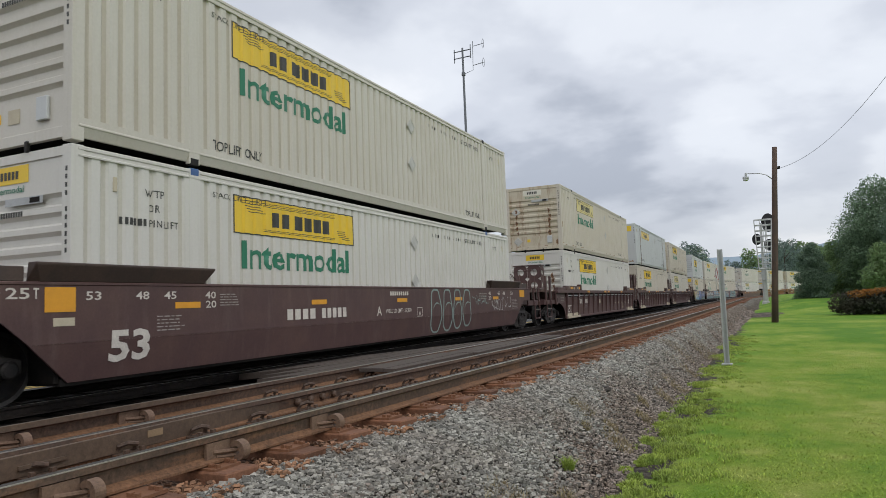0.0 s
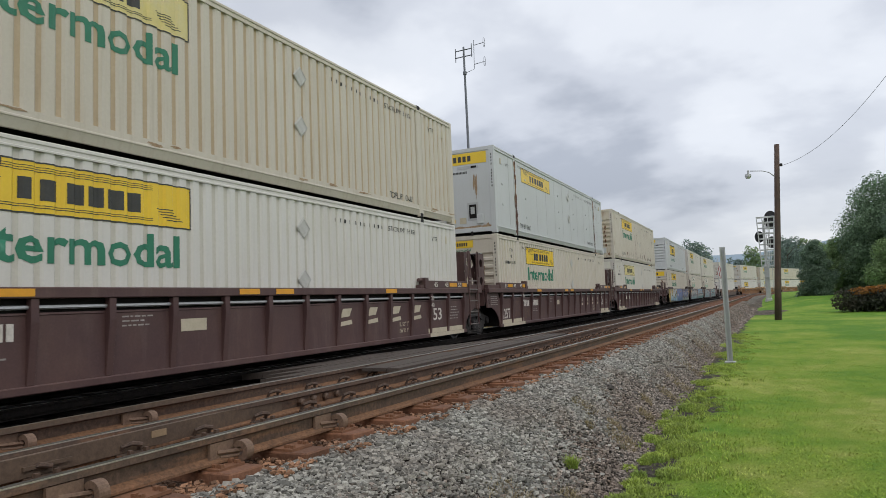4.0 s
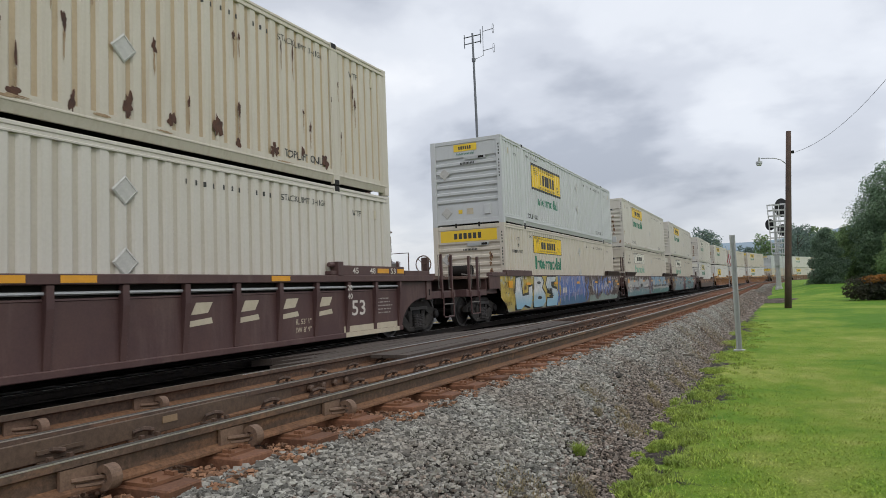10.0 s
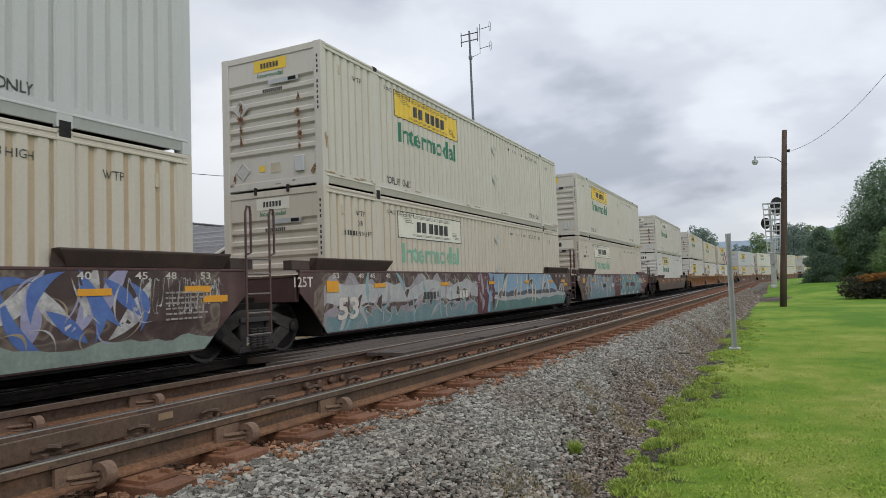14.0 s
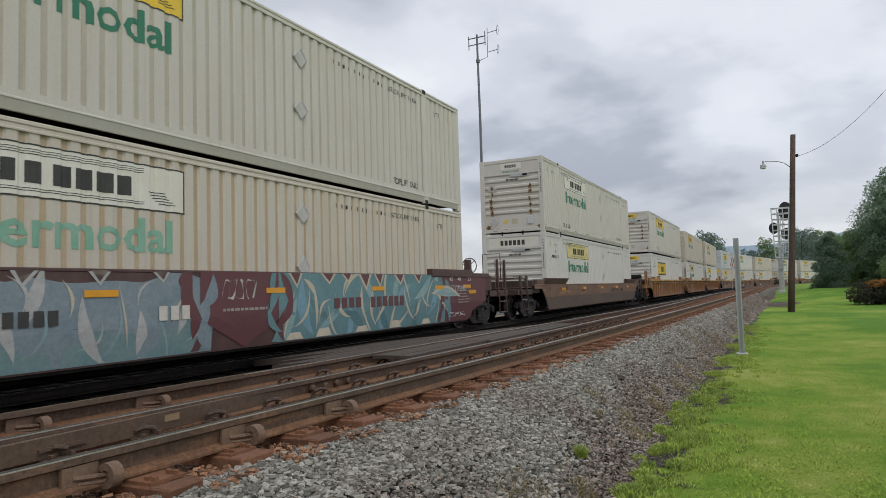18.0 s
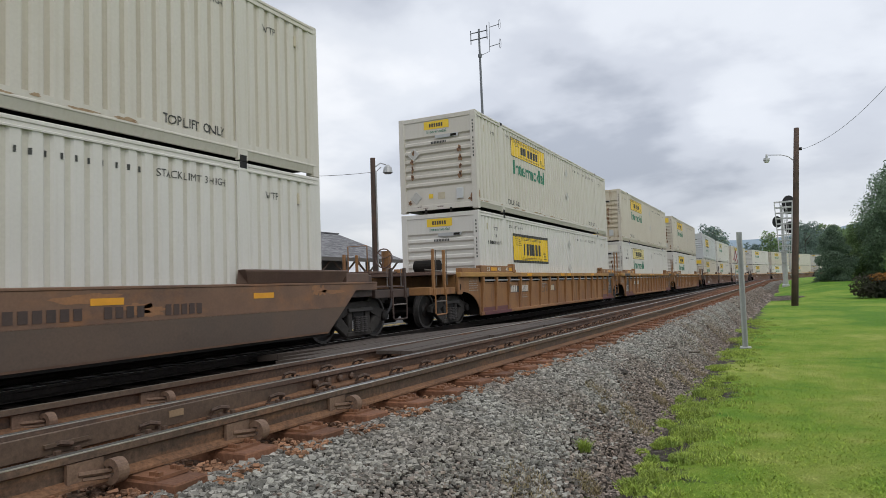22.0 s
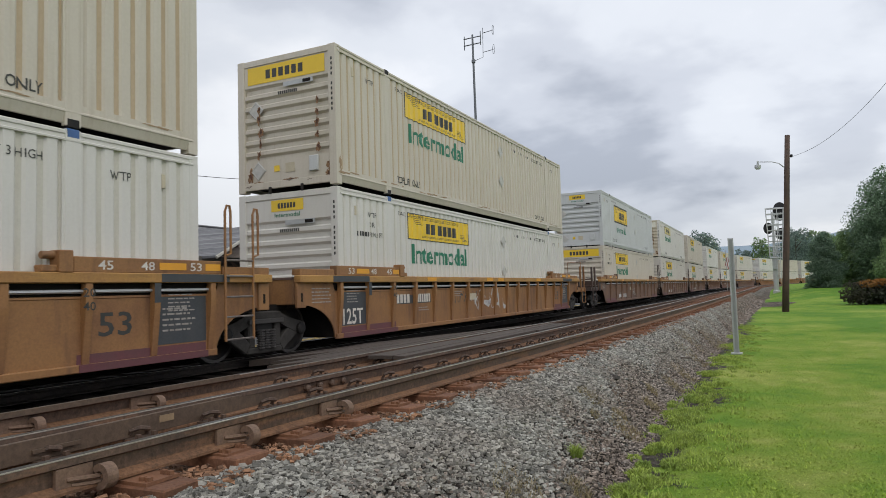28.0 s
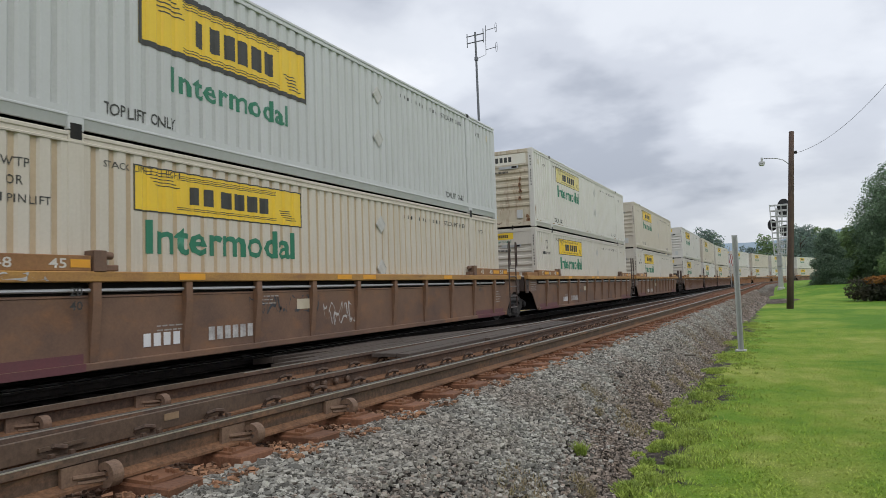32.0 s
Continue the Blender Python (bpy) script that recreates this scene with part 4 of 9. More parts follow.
    part("lettering", cached(("stack_words", ribbed), lambda: lettering("STACK LIMIT 3 HIGH", -5.71, -4.45, 2.52, 2.61, ribbed, M["black"])), None, root, "black stencilled lettering")
    part("lettering", cached(("wtp_words", ribbed), lambda: lettering("WTP", -7.02, -6.68, 2.36, 2.47, ribbed, M["black"])), None, root, "black stencilled lettering")
    if z < 1:
        part("lettering", cached(("or_words", ribbed), lambda: lettering("OR", -6.94, -6.76, 2.15, 2.26, ribbed, M["black"])), None, root, "black stencilled lettering")
        part("lettering", cached(("pin_words", ribbed), lambda: lettering("PIN LIFT", -6.92, -6.42, 1.94, 2.04, ribbed, M["black"])), None, root, "black stencilled lettering")
        part("number_mark", cached(("pin_marks", ribbed), lambda: decals("number_mark", [(-7.42 + 0.075 * k, -7.42 + 0.075 * k + 0.05, 1.94, 2.04) for k in range(6)], ribbed, M["black"], 0.006)), None, root, "row of dark marks")["kind"] = "stuff"
    part("lettering", cached(("stack_words_back", ribbed), lambda: lettering("STACK LIMIT 3 HIGH", 4.40, 5.72, 2.46, 2.57, ribbed, M["black"])), None, root, "black stencilled lettering")
    part("lettering", cached(("wtp_words_back", ribbed), lambda: lettering("WTP", 6.62, 6.95, 2.36, 2.48, ribbed, M["black"])), None, root, "black stencilled lettering")
    part("vent", cached(("vent_back", paint), lambda: sheet("vent", bar(HALF_W - 0.045, HALF_W + 0.010, 7.46, 7.52, 2.34, 2.54), M["sticker"], bevel=0.006)), None, root)
    part("number_mark", cached(("number", ribbed), lambda: decals("number_mark", [(2.2 + 0.19 * k, 2.2 + 0.19 * k + 0.035, 2.47, 2.55) for k in range(11)], ribbed, M["black"], 0.006)), None, root, "row of dark number marks")["kind"] = "stuff"
    for yy, zz in ((1.15, 1.28), (1.15, 2.25)):
        part("placard_holder", cached("diamond", diamond), None, root, at=(HALF_W + 0.004, yy, zz))
    # the end that faces the way of travel
    yf = -LENGTH / 2 + 0.026
    face = end_face or face
    if stains:
        rng = random.Random(stains)
        ribs = (0.80, 1.05, 1.30, 1.55, 1.80)
        cols = [(x + rng.uniform(-0.03, 0.03), zz + rng.uniform(-0.03, 0.04), rng.uniform(0.04, 0.09), rng.uniform(0.08, 0.15)) for x in (-0.78 + rng.uniform(-0.1, 0.1), 0.72 + rng.uniform(-0.15, 0.1)) for zz in ribs[rng.randrange(2):]]
        foot = [(rng.uniform(-1.1, 1.1), rng.uniform(0.10, 0.2), rng.uniform(0.12, 0.35), rng.uniform(0.02, 0.05)) for _ in range(6)] + [(sx * rng.uniform(0.95, 1.15), rng.uniform(0.15, 0.4), rng.uniform(0.04, 0.12), rng.uniform(0.05, 0.16)) for sx in (-1, 1, 1)]
        stuffed("rust_stain", end_blotch("rust_stain", cols + foot, yf - 0.012, stains, "rust_wash"), None, root, "brown rust stains on the end wall")
        stuffed("rust_patch", end_blotch("rust_patch", [(a + 0.01, b + 0.02, 0.45 * w, 0.45 * h) for a, b, w, h in cols] + [(a, b, 0.4 * w, 0.5 * h) for a, b, w, h in foot[::2]], yf - 0.016, stains + 1, "rust"), None, root, "dark rust patches on the end wall")
        stuffed("rust_stain", blotch("rust_stain", [(y, rng.uniform(0.23, 0.29), rng.uniform(0.05, 0.3), rng.uniform(0.012, 0.03)) for y in [-7.9, -7.5, -6.2] + [rng.uniform(-7, 8) for _ in range(16)]] + [(-8.02, rng.uniform(0.1, 1.2), 0.05, 0.2)], HALF_W + 0.0035, stains + 2, "rust_stain"), None, root, "brown rust stains along the bottom rail")
    if not ribbed:
        recess = part("handle_recess", cached("recess", lambda: sheet("handle_recess", bar(0.28, 0.66, yf - 0.005, yf, 0.45, 1.05), M["galv"])), None, root, "grey recessed handle box")
        # A flat dark plate carries the shade of the box's hollow.
        part("recess_hollow", cached("recess_in", lambda: sheet("recess_hollow", bar(0.34, 0.60, yf - 0.008, yf - 0.005, 0.52, 0.98), M["underside"])), None, recess, "dark plate painted as the shade in the handle box")
        part("handle", cached("recess_handle", lambda: sheet("handle", bar(0.40, 0.54, yf - 0.03, yf - 0.008, 0.66, 0.9), M["galv"], bevel=0.005)), None, recess)
        stuffed("rust_stain", end_blotch("rust_stain", [(0.62, 1.6, 0.05, 0.5), (0.55, 1.75, 0.04, 0.3), (-0.7, 1.4, 0.09, 0.8), (-1.05, 0.25, 0.1, 0.3), (0.0, 0.22, 0.9, 0.07), (0.95, 0.2, 0.2, 0.12)], yf - 0.0045, 41, "rust_stain"), None, root, "brown rust runs on the end wall")
    if end_sign == "wide":
        part("end_sign", cached(("end_wide", face), lambda: sheet("end_sign", bar(-1.02, 1.02, yf - 0.004, yf, 2.36, 2.74), M[face])), None, root, "sign panel across the end wall")
        stuffed("end_emblem", cached("end_wide_bars", lambda: end_bars(-0.52, 0.52, 2.45, 2.64, yf - 0.008)), None, root, "dark bars on the end sign")
    else:
        part("end_sign", cached(("end_small", face), lambda: sheet("end_sign", bar(-0.42, 0.42, yf - 0.004, yf, 2.50, 2.74), M[face])), None, root, "small sign panel on the end wall")
        stuffed("end_emblem", cached("end_small_bars", lambda: end_bars(-0.24, 0.24, 2.56, 2.67, yf - 0.008)), None, root, "dark bars on the end sign")
        part("green_lettering", cached("end_words", lambda: end_words("Intermodal", -0.33, 0.33, 2.375, 2.465, yf - 0.004, M["green"])), None, root, "small green lettering on the end wall")
    stuffed("number_mark", cached("end_numbers", lambda: end_bars(-0.2, 0.32, 2.05, 2.12, yf - 0.002, 10)), None, root, "row of dark number marks on the end wall")
    slot = part("lashing_slot", cached("slot", lambda: sheet("lashing_slot", bar(-0.05, 0.72, yf - 0.006, yf, 2.20, 2.30), M["galv"])), None, root, "grey lashing slot plate")
    # The shade inside the slot is drawn as a flat dark plate.
    part("slot_hole", cached("slot_hole", lambda: sheet("slot_hole", bar(0.46, 0.66, yf - 0.009, yf - 0.006, 2.215, 2.285), M["underside"])), None, slot, "dark plate painted as the shade in the slot")
    stuffed("number_mark", cached("post_numbers", lambda: post_bars()), None, root, "column of dark number marks on the corner post")
    part("data_plate", cached("end_plate", lambda: sheet("data_plate", bar(-0.02, 0.22, yf - 0.006, yf, 0.36, 0.56), M["sticker"])), None, root)
    part("data_plate", cached("end_plate_yellow", lambda: sheet("data_plate", bar(-0.32, -0.18, yf - 0.006, yf, 0.40, 0.53), M["logo_yellow"])), None, root, "yellow sticker")
    part("document_box", cached(("doc", paint), lambda: sheet("document_box", bar(0.62, 0.84, yf - 0.05, yf, 0.32, 0.64), M["pale_grey"], bevel=0.01)), None, root)
    part("placard_holder", cached("diamond_end", diamond_end), None, root, at=(-0.75, yf - 0.004, 0.45))
    if stains or z > 1:
        part("placard_holder", cached("diamond_end", diamond_end), None, root, at=(-0.80, yf - 0.004, 1.78))
    for sx in (-1, 1):
        part("lock_bracket", cached("lock_bracket", lambda: sheet("lock_bracket", bar(-0.03, 0.03, -0.05, 0.0, -0.09, 0.06), M["steel_dark"], bevel=0.008)), None, root, at=(sx * 0.42, yf, 0.02))
    part("vent", cached(("vent", paint), lambda: sheet("vent", bar(HALF_W - 0.045, HALF_W + 0.010, -7.54, -7.48, 2.36, 2.56), M["sticker"], bevel=0.006)), None, root)
    if not ribbed:
        part("rivet_seam", cached("seams", lambda: decals("rivet_seam", [(y, y + 0.05, 0.34, TALL - 0.16) for y in (-6.75, -3.6, -2.35, -1.1, 0.15, 1.4, 2.65, 3.9, 5.15, 6.9)], False, M["galv"], 0.004)), None, root, "riveted seam strips")
        for y in (-7.4, -4.9, -0.5, 2.0, 4.5, 5.6, 6.65, 7.3):
            for zz in (0.95, 1.65, 2.35):
                part("round_boss", cached("boss", boss), None, root, "small round boss", at=(HALF_W - 0.014, y, zz + 0.2 * math.sin(3 * y)))
        for sy in (-1, 1):
            post = sy * LIFT
            stuffed("rust_stain", cached(("post_stain", sy), lambda: blotch("rust_stain", [(post, 2.45, 0.12, 0.32), (post + 0.02, 1.9, 0.12, 0.4), (post, 1.2, 0.12, 0.5), (post + 0.01, 0.5, 0.12, 0.45)], HALF_W + 0.0065, 15 + sy, "rust_wash")), None, root, "brown rust stain down the lift post")
            part("rust_patch", cached(("post_rust", sy), lambda: blotch("rust_patch", [(post + 0.02, 2.62, 0.07, 0.10), (post - 0.04, 2.2, 0.06, 0.16), (post + 0.05, 1.95, 0.07, 0.14), (post + 0.01, 1.35, 0.10, 0.26), (post - 0.02, 1.05, 0.10, 0.22), (post + 0.01, 0.7, 0.115, 0.30), (post, 0.36, 0.12, 0.26), (post, 0.16, 0.12, 0.14)], HALF_W + 0.0085, 5 + sy)), None, root, "flaking dark rust down the lift post")
    if rust:
        spots = [(-0.2 + 0.72 * k + RNG.uniform(-0.2, 0.2), RNG.uniform(0.3, 0.55), RNG.uniform(0.05, 0.13), RNG.uniform(0.08, 0.26)) for k in range(-5, 9)]
        spots += [(RNG.uniform(-1.5, 7), RNG.uniform(0.7, 2.4), RNG.uniform(0.02, 0.05), RNG.uniform(0.05, 0.2)) for k in range(26)]
        stuffed("rust_patch", blotch("rust_patch", spots, HALF_W + 0.001, 9), None, root, "dark rust spots where the paint has flaked off")
        runs = [(y, z - h - 0.12, 0.25 * w + 0.008, 0.16 + h * 0.6) for y, z, w, h in spots if z > 0.6]
        stuffed("rust_stain", blotch("rust_stain", runs, HALF_W - 0.0005, 10, "rust_stain"), None, root, "brown rust runs below the flaked spots")
    MOVING.append((root, s0, z))
    return root


RNG = random.Random(11)


def high_rail(mat):
    """The top side rail: a lip over the ribs, a shallow groove and a rounded head."""
    bm = bmesh.new()
    z = TALL - 0.15
    slab(bm, [(HALF_W - 0.06, z), (HALF_W + 0.008, z), (HALF_W + 0.010, z + 0.022), (HALF_W - 0.010, z + 0.034), (HALF_W - 0.010, z + 0.078), (HALF_W + 0.004, z + 0.090), (HALF_W + 0.004, z + 0.128), (HALF_W - 0.008, z + 0.14), (HALF_W - 0.06, z + 0.14)], "y", -LENGTH / 2 + 0.1, LENGTH / 2 - 0.1)
    return sheet("top_rail", bm, mat)


def low_rail(mat):
    """The bottom side rail: an upright face, a ledge line, and a lower face that leans in."""
    bm = bmesh.new()
    slab(bm, [(HALF_W - 0.09, 0.06), (HALF_W - 0.045, 0.06), (HALF_W - 0.004, 0.185), (HALF_W + 0.006, 0.195), (HALF_W + 0.006, 0.215), (HALF_W - 0.002, 0.225), (HALF_W - 0.002, 0.31), (HALF_W - 0.09, 0.31)], "y", -LENGTH / 2 + 0.1, LENGTH / 2 - 0.1)
    return sheet("bottom_rail", bm, mat)


def end_blotch(name, spots, y, seed, mat):
    """Ragged patches (x, z, half width, half height) on the end face."""
    me = blotch(name, spots, 0.0, seed, mat)
    me.transform(Matrix.Translation((0, y, 0)) @ pose(0, 0, 0, 0, 0, -90))
    return me


def blotch(name, spots, x, seed, mat="rust"):
    """Ragged patches (y, z, half width, half height) on a side face."""
    rng = random.Random(seed)
    verts, faces = [], []
    for y, z, w, h in spots:
        k = len(verts)
        n = 24
        lobes = [(rng.uniform(0.05, 0.2), f, rng.uniform(0, 6.28)) for f in (2, 3, 5, 8)]
        for i in range(n):
            a = 2 * math.pi * i / n
            r = 0.82 + sum(q * math.sin(f * a + o) for q, f, o in lobes) + rng.uniform(-0.07, 0.07)
            verts.append((x, y + w * r * math.cos(a), z + h * r * math.sin(a)))
        verts.append((x, y, z))
        faces += [(k + i, k + (i + 1) % n, k + n) for i in range(n)]
    return soup(name, verts, faces, M[mat])


def boss():
    bm = bmesh.new()
    disc(bm, (0, 0, 0), "x", [(0.0, 0.05), (0.012, 0.045), (0.014, 0.03), (0.02, 0.02)], 14)
    return sheet("round_boss", bm, M["pale_grey"])


def diamond():
    bm = bmesh.new()
    r = 0.21
    outer, inner = [(0, r), (r, 0), (0, -r), (-r, 0)], [(0, r - 0.035), (r - 0.035, 0), (0, -r + 0.035), (-r + 0.035, 0)]
    o = [bm.verts.new((0.0, a, b)) for a, b in outer]
    i = [bm.verts.new((0.012, a, b)) for a, b in inner]
    q = [bm.verts.new((0.004, a * 0.96, b * 0.96)) for a, b in inner]
    for k in range(4):
        bm.faces.new((o[k], o[(k + 1) % 4], i[(k + 1) % 4], i[k]))
        bm.faces.new((i[k], i[(k + 1) % 4], q[(k + 1) % 4], q[k]))
    bm.faces.new(q)
    return sheet("placard_holder", bm, M["placard"])


def diamond_end():
    me = diamond()
    me.transform(pose(0, 0, 0, 0, 0, -90))
    return me


def end_bars(x0, x1, z0, z1, y, count=6):
    bm = bmesh.new()
    w = (x1 - x0) / count
    for k in range(count):
        box(bm, x0 + k * w, x0 + (k + 0.68) * w, y, y + 0.003, z0, z1)
    return sheet("end_emblem", bm, M["black"])


def post_bars():
    bm = bmesh.new()
    for k in range(10):
        z = 2.62 - 0.105 * k - (0.1 if k > 3 else 0)
        box(bm, HALF_W - 0.11, HALF_W - 0.075, -LENGTH / 2 - 0.003, -LENGTH / 2 + 0.002, z - 0.06, z)
    return sheet("number_mark", bm, M["black"])


def end_words(text, x0, x1, z0, z1, y, mat):
    me = words_mesh(text, x0, x1, z0, z1, lambda a, b: 0.0, mat, bold=0.01)
    me.transform(Matrix.Translation((0, y, 0)) @ pose(0, 0, 0, 0, 0, -90))
    return me


# sign: place on the side wall, face, ink, words, their paint, their place, kind of end
PLAIN, WORDS = (-5.25, -1.60, 1.99, 2.63), (-5.04, -1.84, 1.40, 1.88)
SIGNS = {
    "plain": (PLAIN, "logo_yellow", "black", "Intermodal", "green", WORDS, 0),
    "faded": (PLAIN, "logo_faded", "black", "Intermodal", "green", WORDS, 0),
    "bleached": (PLAIN, "logo_white", "black", "Intermodal", "green", WORDS, 0),
    "pale": (PLAIN, "logo_white", "black", "Intermodal", "green_faded", WORDS, 0),
    "border": ((-5.16, -1.38, 1.45, 2.43), "logo_yellow", "black", "Intermodal", "green", (-4.6, -1.96, 0.90, 1.28), 0),
    "big": ((-5.40, -1.66, 1.41, 2.37), "logo_yellow", "black", "", "green", None, 0),
    "bare": ((-5.35, -1.70, 2.05, 2.60), "logo_yellow", "black", "", "green", None, 0),
}


# ---- well cars ----
WHEEL_R = 0.46
WHEELS = []


def plate_with_holes(w, h, rows, r, t):
    """An upright plate in the y-z plane, w wide and h high, with round holes one above another."""
    bm = bmesh.new()
    n, cell = 16, h / rows
    for k in range(rows):
        cz = cell * (k + 0.5)
        ring, rim = [], []
        for i in range(n):
            a = 2 * math.pi * (i + 0.5) / n
            c, s = math.cos(a), math.sin(a)
            q = min((w / 2) / max(abs(c), 1e-6), (cell / 2) / max(abs(s), 1e-6))
            ring.append((r * c, cz + r * s))
            rim.append((q * c, cz + q * s))
        for x in (0.0, t):
            a = [bm.verts.new((x, *p)) for p in ring]
            b = [bm.verts.new((x, *p)) for p in rim]
            for i in range(n):
                bm.faces.new((a[i], a[(i + 1) % n], b[(i + 1) % n], b[i]))
            if x == 0.0:
                back = a
            else:
                for i in range(n):
                    bm.faces.new((a[i], a[(i + 1) % n], back[(i + 1) % n], back[i]))
    return bm


def side_frame_mesh():
    bm = bmesh.new()
    slab(bm, [(-1.13, 0.40), (-0.80, 0.40), (-0.60, 0.50), (-0.34, 0.63), (0.34, 0.63), (0.60, 0.50), (0.80, 0.40), (1.13, 0.40), (1.13, 0.57), (0.68, 0.65), (0.36, 0.81), (-0.36, 0.81), (-0.68, 0.65), (-1.13, 0.57)], "x", -0.07, 0.07)
    slab(bm, [(-0.46, 0.09), (0.46, 0.09), (0.42, 0.20), (-0.42, 0.20)], "x", -0.08, 0.08)
    for s in (-1, 1):
        slab(bm, [(s * 0.95, 0.40), (s * 0.66, 0.53), (s * 0.36, 0.27), (s * 0.47, 0.092)][::s], "x", -0.06, 0.06)
        slab(bm, [(s * 0.40, 0.19), (s * 0.25, 0.19), (s * 0.25, 0.64), (s * 0.42, 0.64)][::s], "x", -0.065, 0.065)
    return sheet("side_frame", bm, M["dusty_steel"], bevel=0.02)


def spring_mesh():
    bm = bmesh.new()
    prof = []
    for k in range(8):
        z = 0.17 + k * 0.042
        prof += [(z, 0.05), (z + 0.008, 0.072), (z + 0.026, 0.072), (z + 0.034, 0.05)]
    disc(bm, (0, 0, 0), "z", prof, 12)
    return sheet("spring", bm, M["steel_spring"])


def wheelset_mesh():
    """Two flanged wheels on their axle, with chalk marks on the rims."""
    bm = bmesh.new()
    tube(bm, [(-0.95, 0, 0), (0.95, 0, 0)], 0.085, 10)
    for sx in (-1, 1):
        disc(bm, (sx * 0.755, 0, 0), "x", [(sx * a, r) for a, r in ((-0.07, 0.10), (-0.06, 0.16), (-0.02, 0.20), (-0.02, 0.37), (-0.065, 0.40), (-0.065, WHEEL_R + 0.028), (-0.045, WHEEL_R + 0.026), (-0.03, WHEEL_R), (0.07, WHEEL_R - 0.006), (0.07, 0.40), (0.03, 0.37), (0.04, 0.2), (0.09, 0.16), (0.10, 0.10))], 32)
    me = sheet("wheelset", bm, M["wheel"])
    me.materials.append(M["rim"])
    for p in me.polygons:
        r = math.hypot(p.center.y, p.center.z)
        if r > 0.41 and abs(p.center.x) > 0.77:
            p.material_index = 1
    return me


def build_truck(car, y):
    """A two-axle truck under the car at y: side frames, springs, bolster; wheels on axles."""
    truck = part("truck", cached("bolster", lambda: sheet("truck", bar(-1.05, 1.05, -0.2, 0.2, 0.42, 0.72), M["steel_dark"], bevel=0.02)), None, car, "dark greasy truck", at=(0, y, 0))
    for sx in (-1, 1):
        part("side_frame", cached("side_frame", side_frame_mesh), None, truck, at=(sx * 1.0, 0, 0))
        for k in (-1, 0, 1):
            part("spring", cached("spring", spring_mesh), None, truck, at=(sx * 1.085, k * 0.145, 0))
        for k in (-1, 1):
            part("bearing_cap", cached("cap", lambda: sheet("bearing_cap", bearing(), M["steel_dark"])), None, truck, at=(sx * 1.07, k * 0.95, WHEEL_R))
        part("brake_beam", cached("beam", lambda: sheet("brake_beam", bar(-0.03, 0.03, -0.45, 0.45, 0.60, 0.68), M["steel_spring"], bevel=0.01)), None, truck, at=(sx * 1.09, 0, 0))
    for k in (-1, 1):
        axle = part("wheelset", cached("wheelset", wheelset_mesh), None, truck, "dark steel wheelset", at=(0, k * 0.95, WHEEL_R))
        WHEELS.append((axle, k * 0.95, car))
    return truck


def bearing():
    bm = bmesh.new()
    disc(bm, (0, 0, 0), "x", [(-0.06, 0.11), (0.05, 0.11), (0.07, 0.08), (0.075, 0.03)], 14)
    return bm


def ribs_of(style):
    step = 1.035 if style == "ribbed" else 1.48
    n = 8 if style == "ribbed" else 5
    return [k * step for k in range(-n, n + 1)]


def mark(car, text, y0, y1, z0, z1, x, mat="stencil", label="stencilled lettering"):
    return part("lettering", cached(("mark", text, y0, z0, x, mat), lambda: words_mesh(text, y0, y1, z0, z1, lambda y, z: x, M[mat], bold=0.012)), None, car, label)


def stuffed(name, me, mat, parent, label):
    return tagged(part(name, me, mat, parent, label), kind="stuff")


def bars(car, y0, y1, z0, z1, x, count=6, mat="stencil"):
    def make():
        bm = bmesh.new()
        w = (y1 - y0) / count
        for k in range(count):
            box(bm, x, x + 0.003, y0 + k * w, y0 + (k + 0.7) * w, z0, z1)
        return sheet("number_mark", bm, M[mat])
    return stuffed("number_mark", cached(("bars", y0, z0, x, count, mat, z1), make), None, car, "row of number marks")


def lines(car, y0, y1, z0, z1, x, rows=4, mat="stencil"):
    def make():
        rng = random.Random(int(y0 * 100) + rows)
        bm = bmesh.new()
        h = (z1 - z0) / rows
        for k in range(rows):
            a, end = y0, y0 + (y1 - y0) * rng.uniform(0.7, 1)
            while a < end - 0.03:
                b = min(end, a + rng.uniform(0.04, 0.13))
                box(bm, x, x + 0.003, a, b, z0 + k * h, z0 + (k + 0.34) * h)
                a = b + 0.025
        return sheet("small_print", bm, M["dim_stencil" if mat == "stencil" else mat])
    return stuffed("small_print", cached(("lines", y0, z0, x, rows, mat), make), None, car, "small stencilled lines")


def tag(car, y0, y1, z0, z1, x, mat, seed, width=0.035, name="graffiti_stroke"):
    """A scrawled looping stroke of spray paint, as one flat ribbon."""
    rng = random.Random(seed)
    n = 60
    verts, faces = [], []
    for i in range(n + 1):
        t = i / n
        a = t * math.pi * 2 * (3 + seed % 4)
        y = y0 + (y1 - y0) * t + 0.09 * math.sin(a * 1.3 + seed) * (y1 - y0)
        z = (z0 + z1) / 2 + (z1 - z0) / 2 * math.sin(a + 0.7 * math.sin(2.1 * a + seed))
        b = a + 0.8 * math.sin(a)
        verts += [(x, y - width * math.sin(b) / 2, z - width * math.cos(b) / 2 - width / 2), (x, y + width * math.sin(b) / 2, z + width * math.cos(b) / 2 + width / 2)]
        if i:
            faces.append((2 * i - 2, 2 * i, 2 * i + 1, 2 * i - 1))
    return part(name, soup(name, verts, faces, M[mat]), None, car, "scrawled spray-paint stroke")


def shape(car, points, x, mat, name, label):
    return part(name, soup(name, [(x, y, z) for y, z in points], [tuple(range(len(points)))], M[mat]), None, car, label)


TOWER_Y = -9.35


